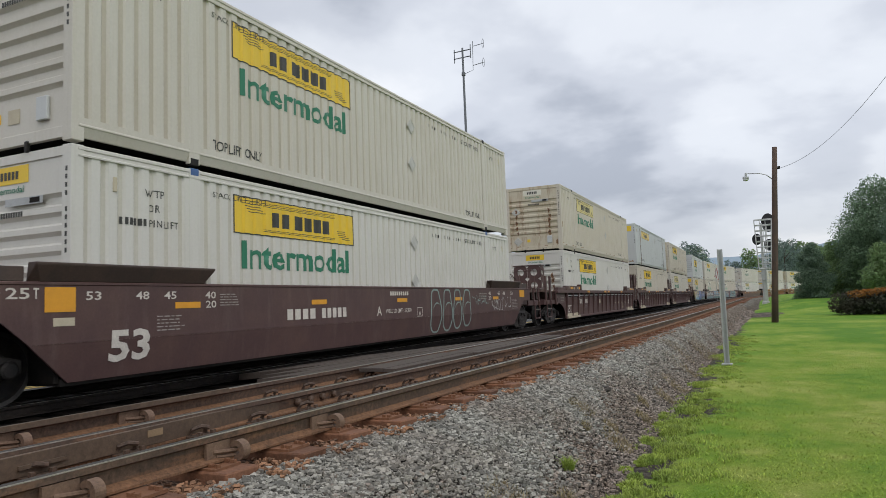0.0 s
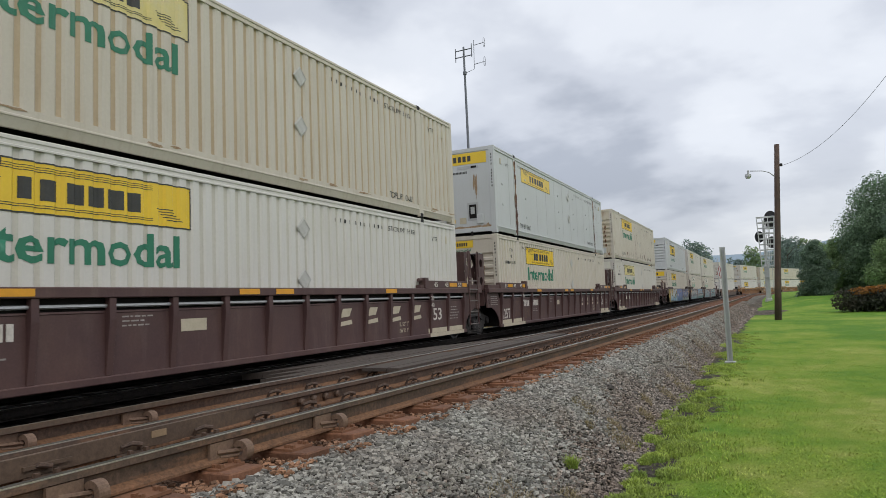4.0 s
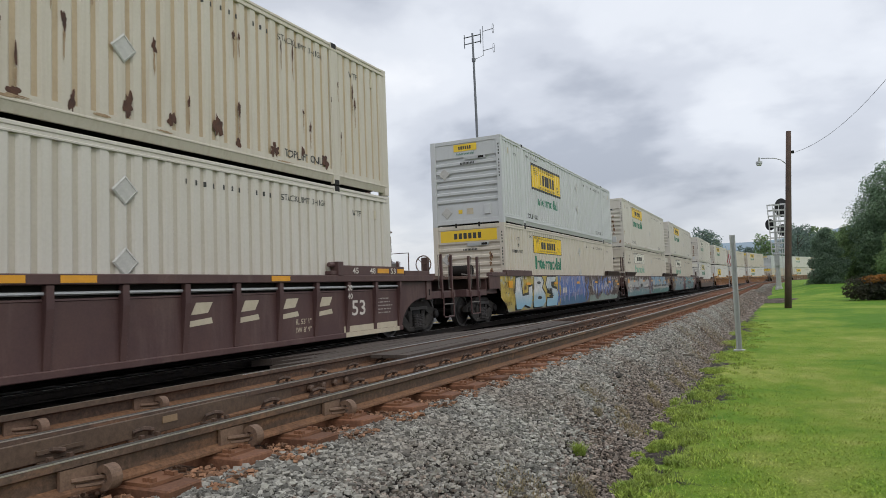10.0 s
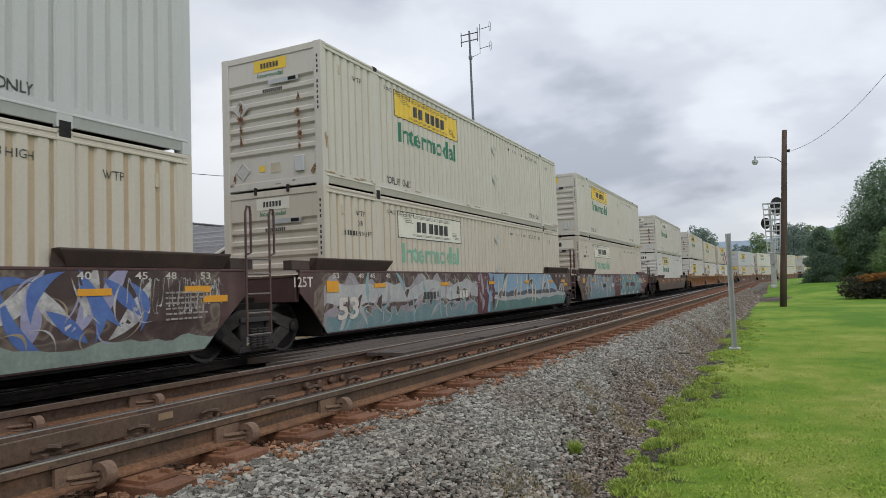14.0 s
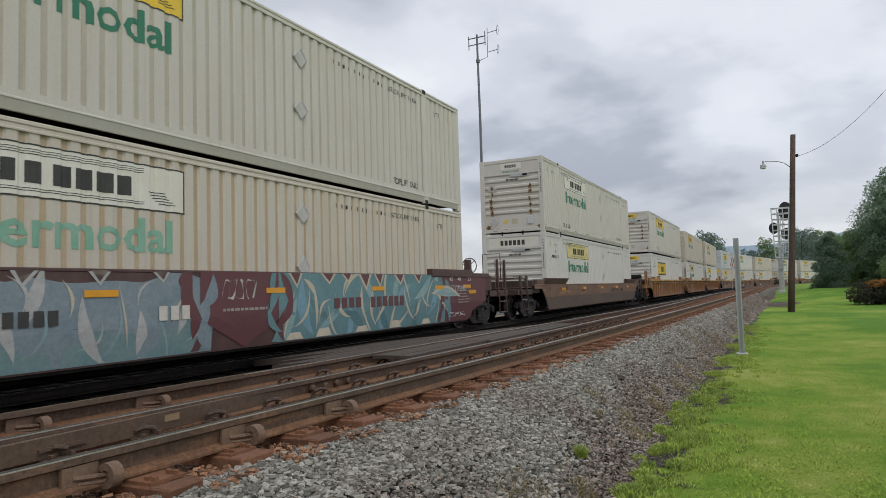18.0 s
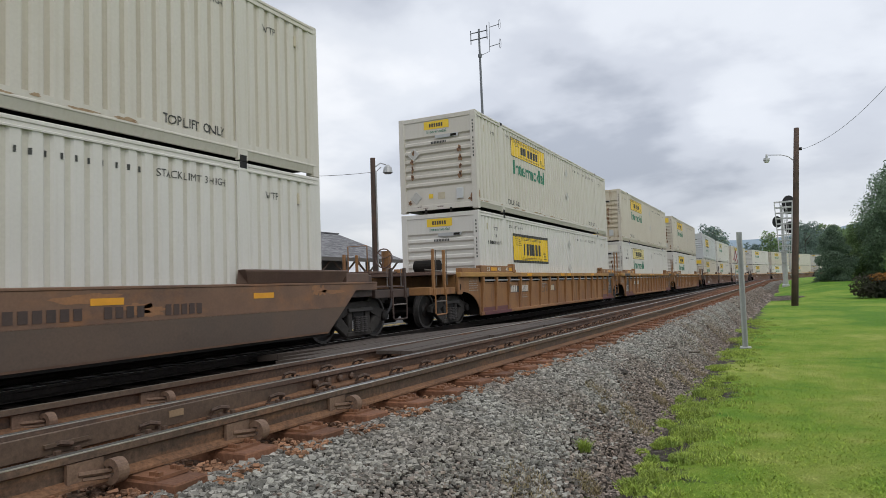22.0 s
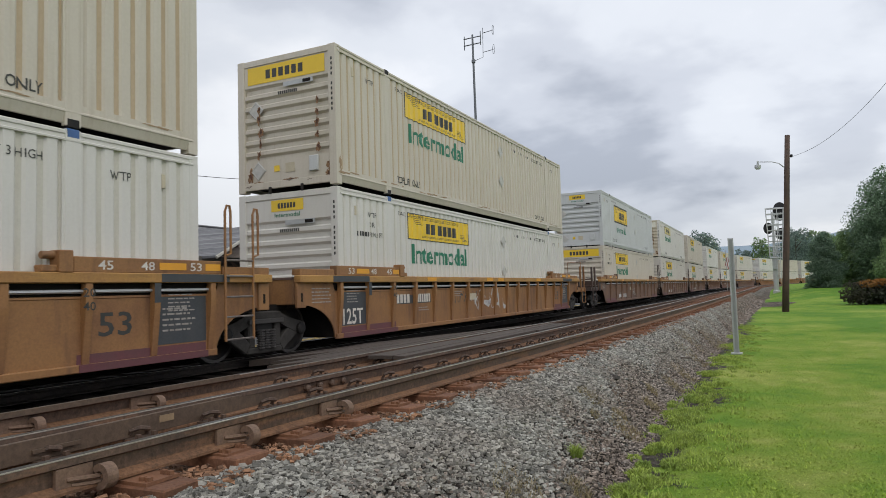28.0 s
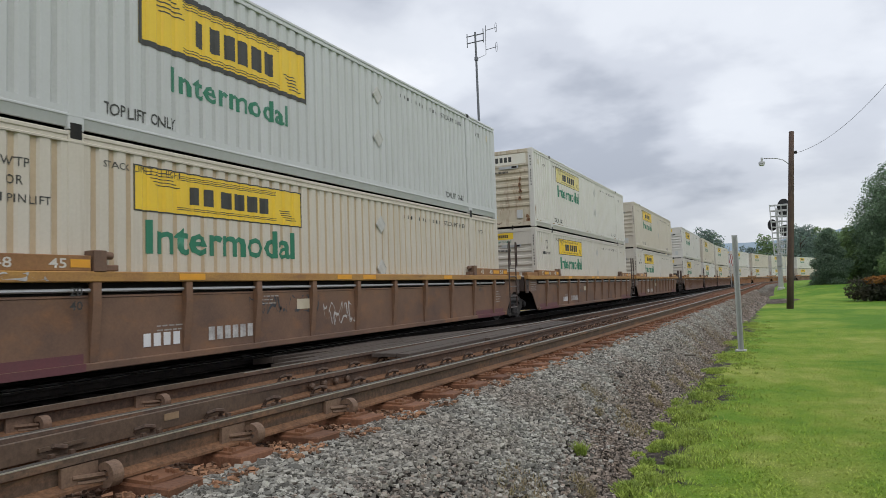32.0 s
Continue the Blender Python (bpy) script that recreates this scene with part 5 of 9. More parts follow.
def build_end(car, style, paint, sy, gap, number):
    """One end of a car: deck, draft sill, truck, and either coupler gear with steps or the shared joint."""
    drop = LOW_SIDE.get(paint, 0.0) if style == "smooth" else 0.0
    gear = {"rusty_orange": "dark_brown"}.get(paint, paint)
    mat = M[gear]
    tall = 1.52 if style == "smooth" else 2.0
    turn = pose(0, 0, 0, 0, 0, 180 if sy > 0 else 0)
    coupled = gap > 5

    def piece(name, key, make, label="", two=True):
        me = cached((key, paint), make)
        part(name, me, None, car, label, at=turn)

    reach = 8.08 + gap / 2 - 0.03
    end = side_end(style, gap)
    piece("bolster", ("bolster_end", end), lambda: sheet("bolster", bar(-1.30, 1.30, -end + 0.02, -9.0, 0.90, 1.36), mat, bevel=0.015))
    if "ribbed" in style:
        for x in (-1.365, 1.365):
            piece("jacking_post", ("jack_post", x, end), lambda: sheet("jacking_post", bar(x - 0.03, x + 0.03, -end, -end + 0.26, 0.84, 1.30), mat, bevel=0.01))
            # Dark block: the shade of the hole put into its colour.
            piece("jacking_hole", ("jack_hole", x, end), lambda: sheet("jacking_hole", bar(x - 0.033, x + 0.033, -end + 0.09, -end + 0.17, 0.94, 1.12), M["underside"], bevel=0.015), "dark block painted as the shade of a slotted hole")
    piece("end_deck", ("deck", coupled, end), lambda: sheet("end_deck", bar(-1.28, 1.28, -end + 0.01 if not coupled else -11.3, -8.15, 1.36 - drop, 1.40 - drop), M["rail_brown"]), "dirty walkway plate")
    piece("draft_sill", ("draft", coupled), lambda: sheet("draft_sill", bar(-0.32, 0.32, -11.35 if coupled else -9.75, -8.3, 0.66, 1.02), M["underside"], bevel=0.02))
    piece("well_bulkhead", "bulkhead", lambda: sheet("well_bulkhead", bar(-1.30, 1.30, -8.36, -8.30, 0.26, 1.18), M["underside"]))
    if coupled:
        build_truck(car, sy * 9.72)
        piece("end_sill", "end_sill", lambda: sheet("end_sill", bar(-1.33, 1.33, -11.42, -11.30, 0.86, 1.06), mat, bevel=0.01))
        piece("side_step_rail", "step_rail", lambda: sheet("side_step_rail", bar(1.24, 1.33, -11.3, -9.95, 0.86, 1.04), mat, bevel=0.01))
        piece("side_step_rail", "step_rail_far", lambda: sheet("side_step_rail", bar(-1.33, -1.24, -11.3, -9.95, 0.86, 1.04), mat, bevel=0.01))
        piece("grating", "grating", grating, "brake platform grating")
        piece("coupler", "coupler", coupler_mesh, "heavy steel coupler")
        piece("air_hose", "hose", lambda: sheet("air_hose", rod([(0.25, -11.4, 0.85), (0.33, -11.62, 0.62), (0.3, -11.85, 0.36), (0.25, -12.05, 0.36)], 0.03), M["flat_black"], smooth=True), "black rubber air hose")
        for x in (-1.33, 1.33):
            for y in (-11.2, -10.6):
                piece("stanchion", ("stan", x, y, tall), lambda: sheet("stanchion", bar(x - 0.035, x + 0.035, y - 0.035, y + 0.035, 0.84, tall), mat, bevel=0.008), "upright step post")
                piece("grab_iron", ("grab", x, y, tall), lambda: sheet("grab_iron", rod([(x, y + 0.04, tall - 0.02), (x + 0.02, y + 0.12, tall - 0.02), (x + 0.02, y + 0.12, 1.10), (x, y + 0.04, 1.10)], 0.012, 6), M["rung_steel"]), "thin pale grab iron")
            out = x + math.copysign(0.045, x)
            piece("stirrup", ("stirrup", x), lambda: sheet("stirrup", rod([(out, -11.2, 1.0), (out, -11.2, 0.40), (out, -11.17, 0.37), (out, -10.63, 0.37), (out, -10.6, 0.40), (out, -10.6, 1.0)], 0.021, 6), mat), "bent step stirrup")
            piece("step", ("step", x), lambda: sheet("step", rod([(out, -11.2, 0.70), (out, -10.6, 0.70)], 0.017, 6), M["rung_steel"]), "worn step rung")
        if number % 2 == 0:
            piece("brake_stand", "brake_stand", lambda: sheet("brake_stand", bar(-0.32, -0.12, -10.95, -10.8, 1.4, 2.05), mat, bevel=0.01))
            piece("brake_wheel", "brake_wheel", brake_wheel, "round hand-brake wheel")
            piece("air_tank", "air_tank", lambda: sheet("air_tank", tank(), M["underside"], smooth=False), "dark brake air reservoir")
            piece("handrail", "end_rail", lambda: sheet("handrail", rod([(-1.2, -11.2, 1.4), (-1.2, -11.2, 2.2), (-0.6, -11.2, 2.2), (-0.6, -11.2, 1.4)], 0.018, 6), mat), "bent pipe handrail")
        piece("handrail", "cross_rail", lambda: sheet("handrail", rod([(1.1, -10.0, 1.3), (1.1, -10.25, 1.46), (1.1, -11.2, 1.5)], 0.022, 6), M["rung_steel"]), "pale bent handrail")
    else:
        if sy > 0:
            build_truck(car, 8.08 + gap / 2)
            near, far = (-8.48, -9.10) if "ribbed" in style else (-9.05, -9.62)
            for x in (-1.50, 1.50):
                for y in (near, far):
                    piece("ladder_rail", ("lad", x, y), lambda: sheet("ladder_rail", rod([(x, y, 0.40), (x, y, 2.40), (x, y - 0.04, 2.50), (x, y - 0.10, 2.50), (x, y - 0.12, 2.40), (x, y - 0.12, 1.75), (x, y - 0.02, 1.72)], 0.021, 6), mat), "bent ladder rail")
                for z in (0.42, 0.77, 1.08, 1.40, 1.65):
                    piece("rung", ("rung", x, z, near), lambda: sheet("rung", rod([(x, near, z), (x, far, z)], 0.016, 6), M["rung_steel"]), "pale ladder rung")
        piece("joint_casting", "joint", lambda: sheet("joint_casting", joint(), M["underside"]))
    # raised guide coamings and their latches
    for sx in (-1, 1):
        mir = Matrix.Diagonal((sx, 1, 1, 1))
        for near in (True, False):
            part("coaming", cached(("coaming", paint, style in ("smooth",), sx, near, end), lambda: coaming(paint, style, sx, near, end)), None, car, "raised container guide", at=turn)
        if "graffiti" not in style and style != "smooth":
            part("latch", cached(("latch", paint, sx), lambda: latch(paint, sx)), None, car, "worn locking bracket", at=turn)
    if style == "ribbed" and paint == "brown":
        turn = turn @ Matrix.Translation((0, 0.72 if sy > 0 and not coupled else 0, 0))
        if coupled:
            for x in (-0.30, 0.30):
                part("tower_plate", cached("tower_wide", lambda: sheet("tower_plate", plate_with_holes(0.58, 1.12, 2, 0.15, 0.02), M["brown"])), None, car, "perforated brown steel tower plate", at=turn @ pose(x, TOWER_Y, 1.40, 0, 0, 90))
            for x in (-0.60, 0.58):
                part("tower_plate", cached("tower", lambda: sheet("tower_plate", plate_with_holes(0.5, 1.08, 2, 0.125, 0.02), M["brown"])), None, car, "perforated brown steel tower plate", at=turn @ Matrix.Translation((x, TOWER_Y + 0.25, 1.42)))
            part("tower_cap", cached("tower_cap_wide", lambda: sheet("tower_cap", bar(-0.62, 0.62, TOWER_Y - 0.02, TOWER_Y + 0.5, 2.52, 2.56), M["brown"])), None, car, at=turn)
            return
        for sx in (-1, 1):
            for k, at in enumerate(((sx * 1.28 - 0.01, -9.66, 1.40), (sx * 0.98 - 0.01, -9.66, 1.40))):
                part("tower_plate", cached("tower", lambda: sheet("tower_plate", plate_with_holes(0.5, 1.08, 2, 0.125, 0.02), M["brown"])), None, car, "perforated brown steel tower plate", at=turn @ Matrix.Translation(at))
            part("tower_back", cached(("tower_back", sx), lambda: sheet("tower_back", bar(sx * 1.28 - 0.30 * (sx > 0), sx * 1.28 + 0.30 * (sx < 0), -9.43, -9.41, 1.40, 2.48), M["brown"])), None, car, at=turn)
            part("tower_cap", cached(("tower_cap", sx), lambda: sheet("tower_cap", bar(sx * 1.28 - 0.30 * (sx > 0), sx * 1.28 + 0.30 * (sx < 0), -9.91, -9.41, 2.48, 2.50), M["brown"])), None, car, at=turn)


def grating():
    bm = bmesh.new()
    for k in range(9):
        box(bm, -1.1 + 0.12 * k, -1.1 + 0.12 * k + 0.03, -11.25, -10.1, 1.41, 1.45)
        box(bm, 0.15 + 0.12 * k, 0.15 + 0.12 * k + 0.03, -11.25, -10.1, 1.41, 1.45)
    for y in (-11.25, -10.68, -10.1):
        box(bm, -1.1, 1.15, y - 0.02, y + 0.02, 1.40, 1.44)
    return sheet("grating", bm, M["rail_brown"])


def coupler_mesh():
    bm = bmesh.new()
    box(bm, -0.09, 0.09, -11.62, -11.2, 0.76, 0.94)
    slab(bm, [(-0.16, -11.62), (0.16, -11.62), (0.17, -11.80), (0.05, -11.88), (0.02, -11.74), (-0.12, -11.78)], "z", 0.70, 0.98)
    return sheet("coupler", bm, M["steel_dark"], bevel=0.015)


def brake_wheel():
    bm = bmesh.new()
    pts = [(-0.22 + 0.25 * math.cos(a), -10.99, 1.85 + 0.25 * math.sin(a)) for a in [2 * math.pi * k / 16 for k in range(17)]]
    tube(bm, pts, 0.018, 6)
    for a in (0.3, 2.4, 4.5):
        tube(bm, [(-0.22, -10.99, 1.85), (-0.22 + 0.25 * math.cos(a), -10.99, 1.85 + 0.25 * math.sin(a))], 0.012, 6)
    return sheet("brake_wheel", bm, M["rail_brown"])


def tank():
    bm = bmesh.new()
    disc(bm, (0.1, -9.9, 1.62), "x", [(0.0, 0.06), (0.03, 0.17), (0.75, 0.17), (0.78, 0.06)], 16)
    return bm


def joint():
    bm = bmesh.new()
    disc(bm, (0, -9.75, 0.72), "z", [(0.0, 0.36), (0.05, 0.42), (0.28, 0.40), (0.34, 0.2)], 18)
    box(bm, -0.9, 0.9, -9.85, -9.3, 0.80, 0.92)
    return bm


LOW_SIDE = {"rusty_orange": 0.27}        # how much lower the smooth side of a car stands than the usual


def coaming(paint, style, sx, near, end):
    bm = bmesh.new()
    drop = LOW_SIDE.get(paint, 0.0) if style not in ("ribbed", "wide_ribbed") else 0.0
    if style == "ribbed" or style == "wide_ribbed":
        if near:
            box(bm, min(sx * 1.28, sx * 1.45), max(sx * 1.28, sx * 1.45), -8.45, -6.0, 1.435, 1.63)
        else:
            box(bm, min(sx * 1.24, sx * 1.43), max(sx * 1.24, sx * 1.43), -min(9.7, end - 0.04), -8.5, 1.435, 1.55)
    elif near:
        one, two = [[bm.verts.new((sx * a, y, b - drop)) for a, b in ((1.30, 1.485), (1.415, 1.485), (1.50, 1.685), (1.50, 1.715), (1.34, 1.715))] for y in (-8.72, -5.88)]
        one[1].co.y += 0.10
        two[1].co.y -= 0.16
        bm.faces.new(one[::-1])
        bm.faces.new(two)
        for k in range(5):
            bm.faces.new((one[k], one[(k + 1) % 5], two[(k + 1) % 5], two[k]))
    else:
        box(bm, min(sx * 1.2, sx * 1.40), max(sx * 1.2, sx * 1.40), -min(9.6, end + 0.2), -8.8, 1.485 - drop, 1.66 - drop)
    return sheet("coaming", bm, M[{"rusty_orange": "rail_brown", "brown": "dark_brown"}.get(paint, paint) if style not in ("ribbed", "wide_ribbed") else "orange" if paint == "rusty_orange" else paint], bevel=0.008)


def latch(paint, sx):
    bm = bmesh.new()
    box(bm, min(sx * 1.26, sx * 1.48), max(sx * 1.26, sx * 1.48), -5.98, -5.80, 1.43, 1.70)
    disc(bm, (sx * 1.36, -5.74, 1.64), "y", [(-0.1, 0.05), (0.1, 0.05)], 10)
    box(bm, min(sx * 1.30, sx * 1.44), max(sx * 1.30, sx * 1.44), -5.80, -5.60, 1.44, 1.52)
    return sheet("latch", bm, M[paint], bevel=0.01)


def side_end(style, gap):
    """How far the side of a car reaches from its middle: short of the next car at a shared truck."""
    if gap > 5:
        return 9.9
    return 8.08 + gap / 2 - 0.27 if "ribbed" in style else 9.12


def side_plate(style, paint, sx, e0, e1):
    bm = bmesh.new()
    drop = LOW_SIDE.get(paint, 0.0)
    if style in ("ribbed", "wide_ribbed"):
        arch = [(-9.55 + 1.13 * math.sin(a), 0.24 + 0.66 * math.cos(a)) for a in [math.pi / 2 * k / 10 for k in range(11)]] if style == "ribbed" else [(-9.2, 0.90), (-8.95, 0.80), (-8.48, 0.24)]
        slab(bm, [(-e0, 0.90)] + [q for q in arch if q[0] > -e0 + 0.01] + [(-a, b) for a, b in arch[::-1] if -a < e1 - 0.01] + [(e1, 0.90), (e1, 1.36), (8.5, 1.36), (8.4, 1.12), (-8.4, 1.12), (-8.5, 1.36), (-e0, 1.36)], "x", min(sx * 1.335, sx * 1.36), max(sx * 1.335, sx * 1.36))
    else:
        slab(bm, [(-e0, 1.05), (-9.10, 1.05), (-8.74, 0.74), (8.74, 0.74), (9.10, 1.05), (e1, 1.05), (e1, 1.48 - drop), (-e0, 1.48 - drop)], "x", min(sx * 1.38, sx * 1.41), max(sx * 1.38, sx * 1.41))
        k = len(bm.verts)
        slab(bm, [(-8.74, 0.738), (-8.22, 0.26), (8.22, 0.26), (8.74, 0.738)], "x", min(sx * 1.378, sx * 1.408), max(sx * 1.378, sx * 1.408))
        bm.verts.ensure_lookup_table()
        for v in bm.verts[k:]:
            v.co.x -= sx * 0.11 * (0.74 - v.co.z)
    return sheet("side_plate", bm, M[paint])


def rib_mesh(paint, wide):
    bm = bmesh.new()
    slab(bm, [(1.355, 1.30), (1.355, 0.30), (1.385, 0.30), (1.455, 1.02), (1.455, 1.30)], "y", -wide / 2, wide / 2)
    return sheet("rib", bm, M[paint], bevel=0.006)


# scrawls on the last part of the first car: from, to, foot, head, paint, width
TAGS = ((4.52, 5.82, 0.98, 1.26, "spray_teal_pale", 0.025), (6.1, 6.95, 0.78, 1.12, "graffiti_white", 0.032), (7.04, 8.02, 0.85, 1.20, "graffiti_white", 0.032))


def build_car(style, paint, s0, front, back, label, number):
    car = thing("well_car", label, "railway car", group="well cars of the train")
    ribbed = style in ("ribbed", "wide_ribbed")
    kind = style if ribbed else "smooth"
    mat = M[paint]
    e0, e1 = side_end(style, front), side_end(style, back)
    for sx in (-1, 1):
        part("side_plate", cached(("plate", kind, paint, sx, e0, e1), lambda: side_plate(kind, paint, sx, e0, e1)), None, car)
        if ribbed:
            lo, hi = sorted((sx * 1.32, sx * 1.47))
            part("top_chord", cached(("chord", paint, sx, e0, e1), lambda: sheet("top_chord", bar(lo, hi, -e0, e1, 1.30, 1.435), M["orange_chord"] if "orange" in paint else mat, bevel=0.012)), None, car)
            lo2, hi2 = sorted((sx * 1.33, sx * 1.41))
            part("bottom_chord", cached(("chord_low", paint, sx), lambda: sheet("bottom_chord", bar(lo2, hi2, -8.40, 8.40, 0.20, 0.30), mat, bevel=0.012)), None, car)
            part("air_pipe", cached(("pipe", sx), lambda: sheet("air_pipe", rod([(sx * 1.385, -8.3, 1.20), (sx * 1.385, 8.3, 1.20)], 0.026, 6), M["galv"])), None, car, "thin pale air pipe")
            # An added dark plate stands for the shade behind the open slot.
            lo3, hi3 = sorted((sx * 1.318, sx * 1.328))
            part("inner_plate", cached(("inner", sx), lambda: sheet("inner_plate", bar(lo3, hi3, -8.5, 8.5, 1.08, 1.34), M["underside"])), None, car, "dark plate standing for the shade in the slot")
            part("ledge", cached(("ledge", paint, sx), lambda: sheet("ledge", rod([(sx * 1.35, -8.4, 1.12), (sx * 1.35, 8.4, 1.12)], 0.022, 6), mat)), None, car)
            for y in ribs_of(style):
                part("rib", cached(("rib", paint, style), lambda: rib_mesh(paint, 0.10 if style == "ribbed" else 0.12)), None, car, at=pose(0, y, 0, 0, 0, 0 if sx > 0 else 180))
        else:
            lo, hi = sorted((sx * 1.33, sx * 1.42))
            part("top_chord", cached(("chord_smooth", paint, sx, e0, e1), lambda: sheet("top_chord", bar(lo, hi, -e0, e1, 1.44 - LOW_SIDE.get(paint, 0.0), 1.485 - LOW_SIDE.get(paint, 0.0)), mat, bevel=0.01)), None, car)
    part("well_floor", cached("well_floor", lambda: sheet("well_floor", bar(-1.33, 1.33, -8.3, 8.3, 0.22, 0.31), M["underside"])), None, car)
    build_end(car, style, paint, -1, front, number)
    build_end(car, style, paint, 1, back, number)
    x = 1.474 if ribbed else 1.424
    for y in ((-4.4, -0.55, 0.35, 4.1) if ribbed else (-6.35, -3.08, 0.22, 3.5, 6.4)):
        part("reflector", cached(("reflector", ribbed), lambda: sheet("reflector", bar(-0.002, 0.003, -0.24, 0.24, -0.045, 0.045), M["reflector"])), None, car, "yellow reflective strip", at=(x if ribbed else 1.427 if "graffiti" in style else 1.412, y, 1.37 if ribbed else 1.02 if paint == "rusty_orange" else 1.17))
    if number > 15:
        MOVING.append((car, s0, 0.0))
        return
    if ribbed:
        ink = "stencil" if paint == "brown" else "black"
        xs, xr = 1.363, 1.459
        for sy in (-1, 1):
            for k, (text, yy) in enumerate((("53", -8.05), ("48", -7.2), ("45", -6.55))):
                y0 = yy if sy < 0 else -yy - 0.22
                mark(car, text, y0, y0 + 0.22, 1.47, 1.59, 1.453, "stencil")
            for y0 in ((-7.75, -7.28), (-6.28, -6.02)) if sy < 0 else ((7.28, 7.75), (8.12, 8.42)):
                part("reflector", cached(("coaming_strip", y0), lambda: sheet("reflector", bar(1.452, 1.456, y0[0], y0[1], 1.48, 1.58), M["reflector"])), None, car, "yellow reflective strip")
            mark(car, "20", sy * 6.21 - 0.085, sy * 6.21 + 0.085, 1.13, 1.24, 1.4585, ink if paint != "brown" else "stencil")
            mark(car, "40", sy * 6.21 - 0.085, sy * 6.21 + 0.085, 0.96, 1.07, 1.4585, ink if paint != "brown" else "stencil")
        if paint == "orange":
            for y0, y1 in ((-8.25, -7.25), (7.25, 8.25))[number == 8:]:
                part("dark_panel", cached(("dark_panel", y0), lambda: sheet("dark_panel", bar(1.361, 1.3635, y0 + 0.06, y1 - 0.04, 0.44, 1.12), M["slate"])), None, car, "repainted slate-grey panel")
                part("dark_panel", cached(("dark_rib", y0), lambda: sheet("dark_panel", bar(1.4565, 1.459, -0.055, 0.055, 1.03, 1.298), M["slate"])), None, car, "slate-grey rib face", at=(0, math.copysign(7.245, y0), 0))
                part("dark_panel", cached(("dark_chord", y0), lambda: sheet("dark_panel", bar(1.4715, 1.4735, 0.0, 1.3, 1.312, 1.428), M["slate"])), None, car, "slate-grey chord face", at=(0, 7.3 if y0 > 0 else -8.6, 0))
                lines(car, y0 + 0.25, y1 - 0.25, 0.90, 1.18, 1.365, 5)
            part("dark_panel", cached("number_panel", lambda: sheet("dark_panel", bar(1.361, 1.3635, -5.98, -4.3, 0.80, 1.0), M["slate"])), None, car, "repainted slate-grey panel")
        if style == "ribbed":
            if number != 8:
                mark(car, "125T", -8.14, -7.42, 0.46, 0.78, 1.366, "stencil")
            mark(car, "53", 6.4, 6.9, 0.62, 0.93, xs, ink if paint == "orange" else "stencil")
            bars(car, -6.0, -5.35, 0.82, 1.02, 1.366, 4)
            bars(car, -5.02, -4.3, 0.82, 1.02, 1.366, 6)
        else:
            bars(car, -5.17, -4.5, 0.42, 0.60, 1.366, 4, "car_white")
            bars(car, -4.0, -3.0, 0.42, 0.62, 1.366, 6, "graffiti_white")
        lines(car, -4.95, -4.4, 0.62, 0.74, 1.365, 2)
        lines(car, -9.15, -8.4, 0.92, 1.24, 1.364, 5)
        lines(car, 7.4, 8.05, 0.62, 1.0, 1.366, 5)
        lines(car, -2.9, -2.4, 0.92, 1.1, 1.364, 3)
        part("sticker", cached("tan_panel", lambda: sheet("sticker", bar(1.362, 1.366, -1.9, -1.4, 0.80, 0.98), M["sticker"])), None, car, "tan stencil panel")
        for y0, y1 in ((-8.2, -6.05), (6.1, 8.2)):
            part("jack_pad", cached(("jack", y0, paint), lambda: sheet("jack_pad", bar(1.412, 1.416, y0, y1, 0.205, 0.30), M["sticker" if paint == "brown" else "maroon"])), None, car, "painted lifting pad strip")
            part("jack_pad", cached(("jack2", y0, paint), lambda: sheet("jack_pad", bar(1.3615, 1.365, y0, y1, 0.30, 0.42), M["sticker" if paint == "brown" else "maroon"])), None, car, "painted lifting pad strip")
        if paint == "brown":
            for k in range(4):
                y = 2.08 + 1.035 * k
                shape(car, [(y, 0.66), (y + 0.55, 0.70), (y + 0.52, 0.79), (y + 0.09, 0.75)], 1.363, "sticker", "painted_stripe", "tan painted stripe")
                shape(car, [(y + 0.12, 0.84), (y + 0.45, 0.86), (y + 0.55, 1.02), (y + 0.22, 1.02)], 1.363, "sticker", "painted_mark", "tan slanted emblem bar")
            mark(car, "IL 53' 1\"", 4.62, 5.06, 0.55, 0.65, 1.364, "sticker")
            mark(car, "IW 8' 9\"", 4.62, 5.06, 0.40, 0.50, 1.364, "sticker")
            tag(car, -7.0, -6.4, 0.5, 1.0, 1.364, "graffiti_tan", 3 + number, 0.02)
            tag(car, -6.0, -5.3, 0.4, 0.75, 1.364, "graffiti_tan", 5 + number, 0.02)
        else:
            tag(car, -3.1, -2.2, 0.75, 1.05, 1.364, "slate", 3 + number, 0.03)
            tag(car, -2.05, -1.2, 0.75, 1.05, 1.364, "slate", 6 + number, 0.03)
            if number == 10:
                tag(car, -2.0, 0.9, 0.5, 1.1, 1.366, "graffiti_white", 9, 0.1)
            if number == 11:
                tag(car, -7.5, -6.6, 1.33, 1.41, 1.475, "graffiti_white", 4, 0.025)
                tag(car, -1.1, 0.0, 0.45, 0.9, 1.364, "graffiti_white", 2, 0.03)
    elif style == "smooth":
        xs = 1.413
        low = lambda z: 1.410 - 0.11 * (0.74 - z) + 0.004 if z < 0.74 else 1.413
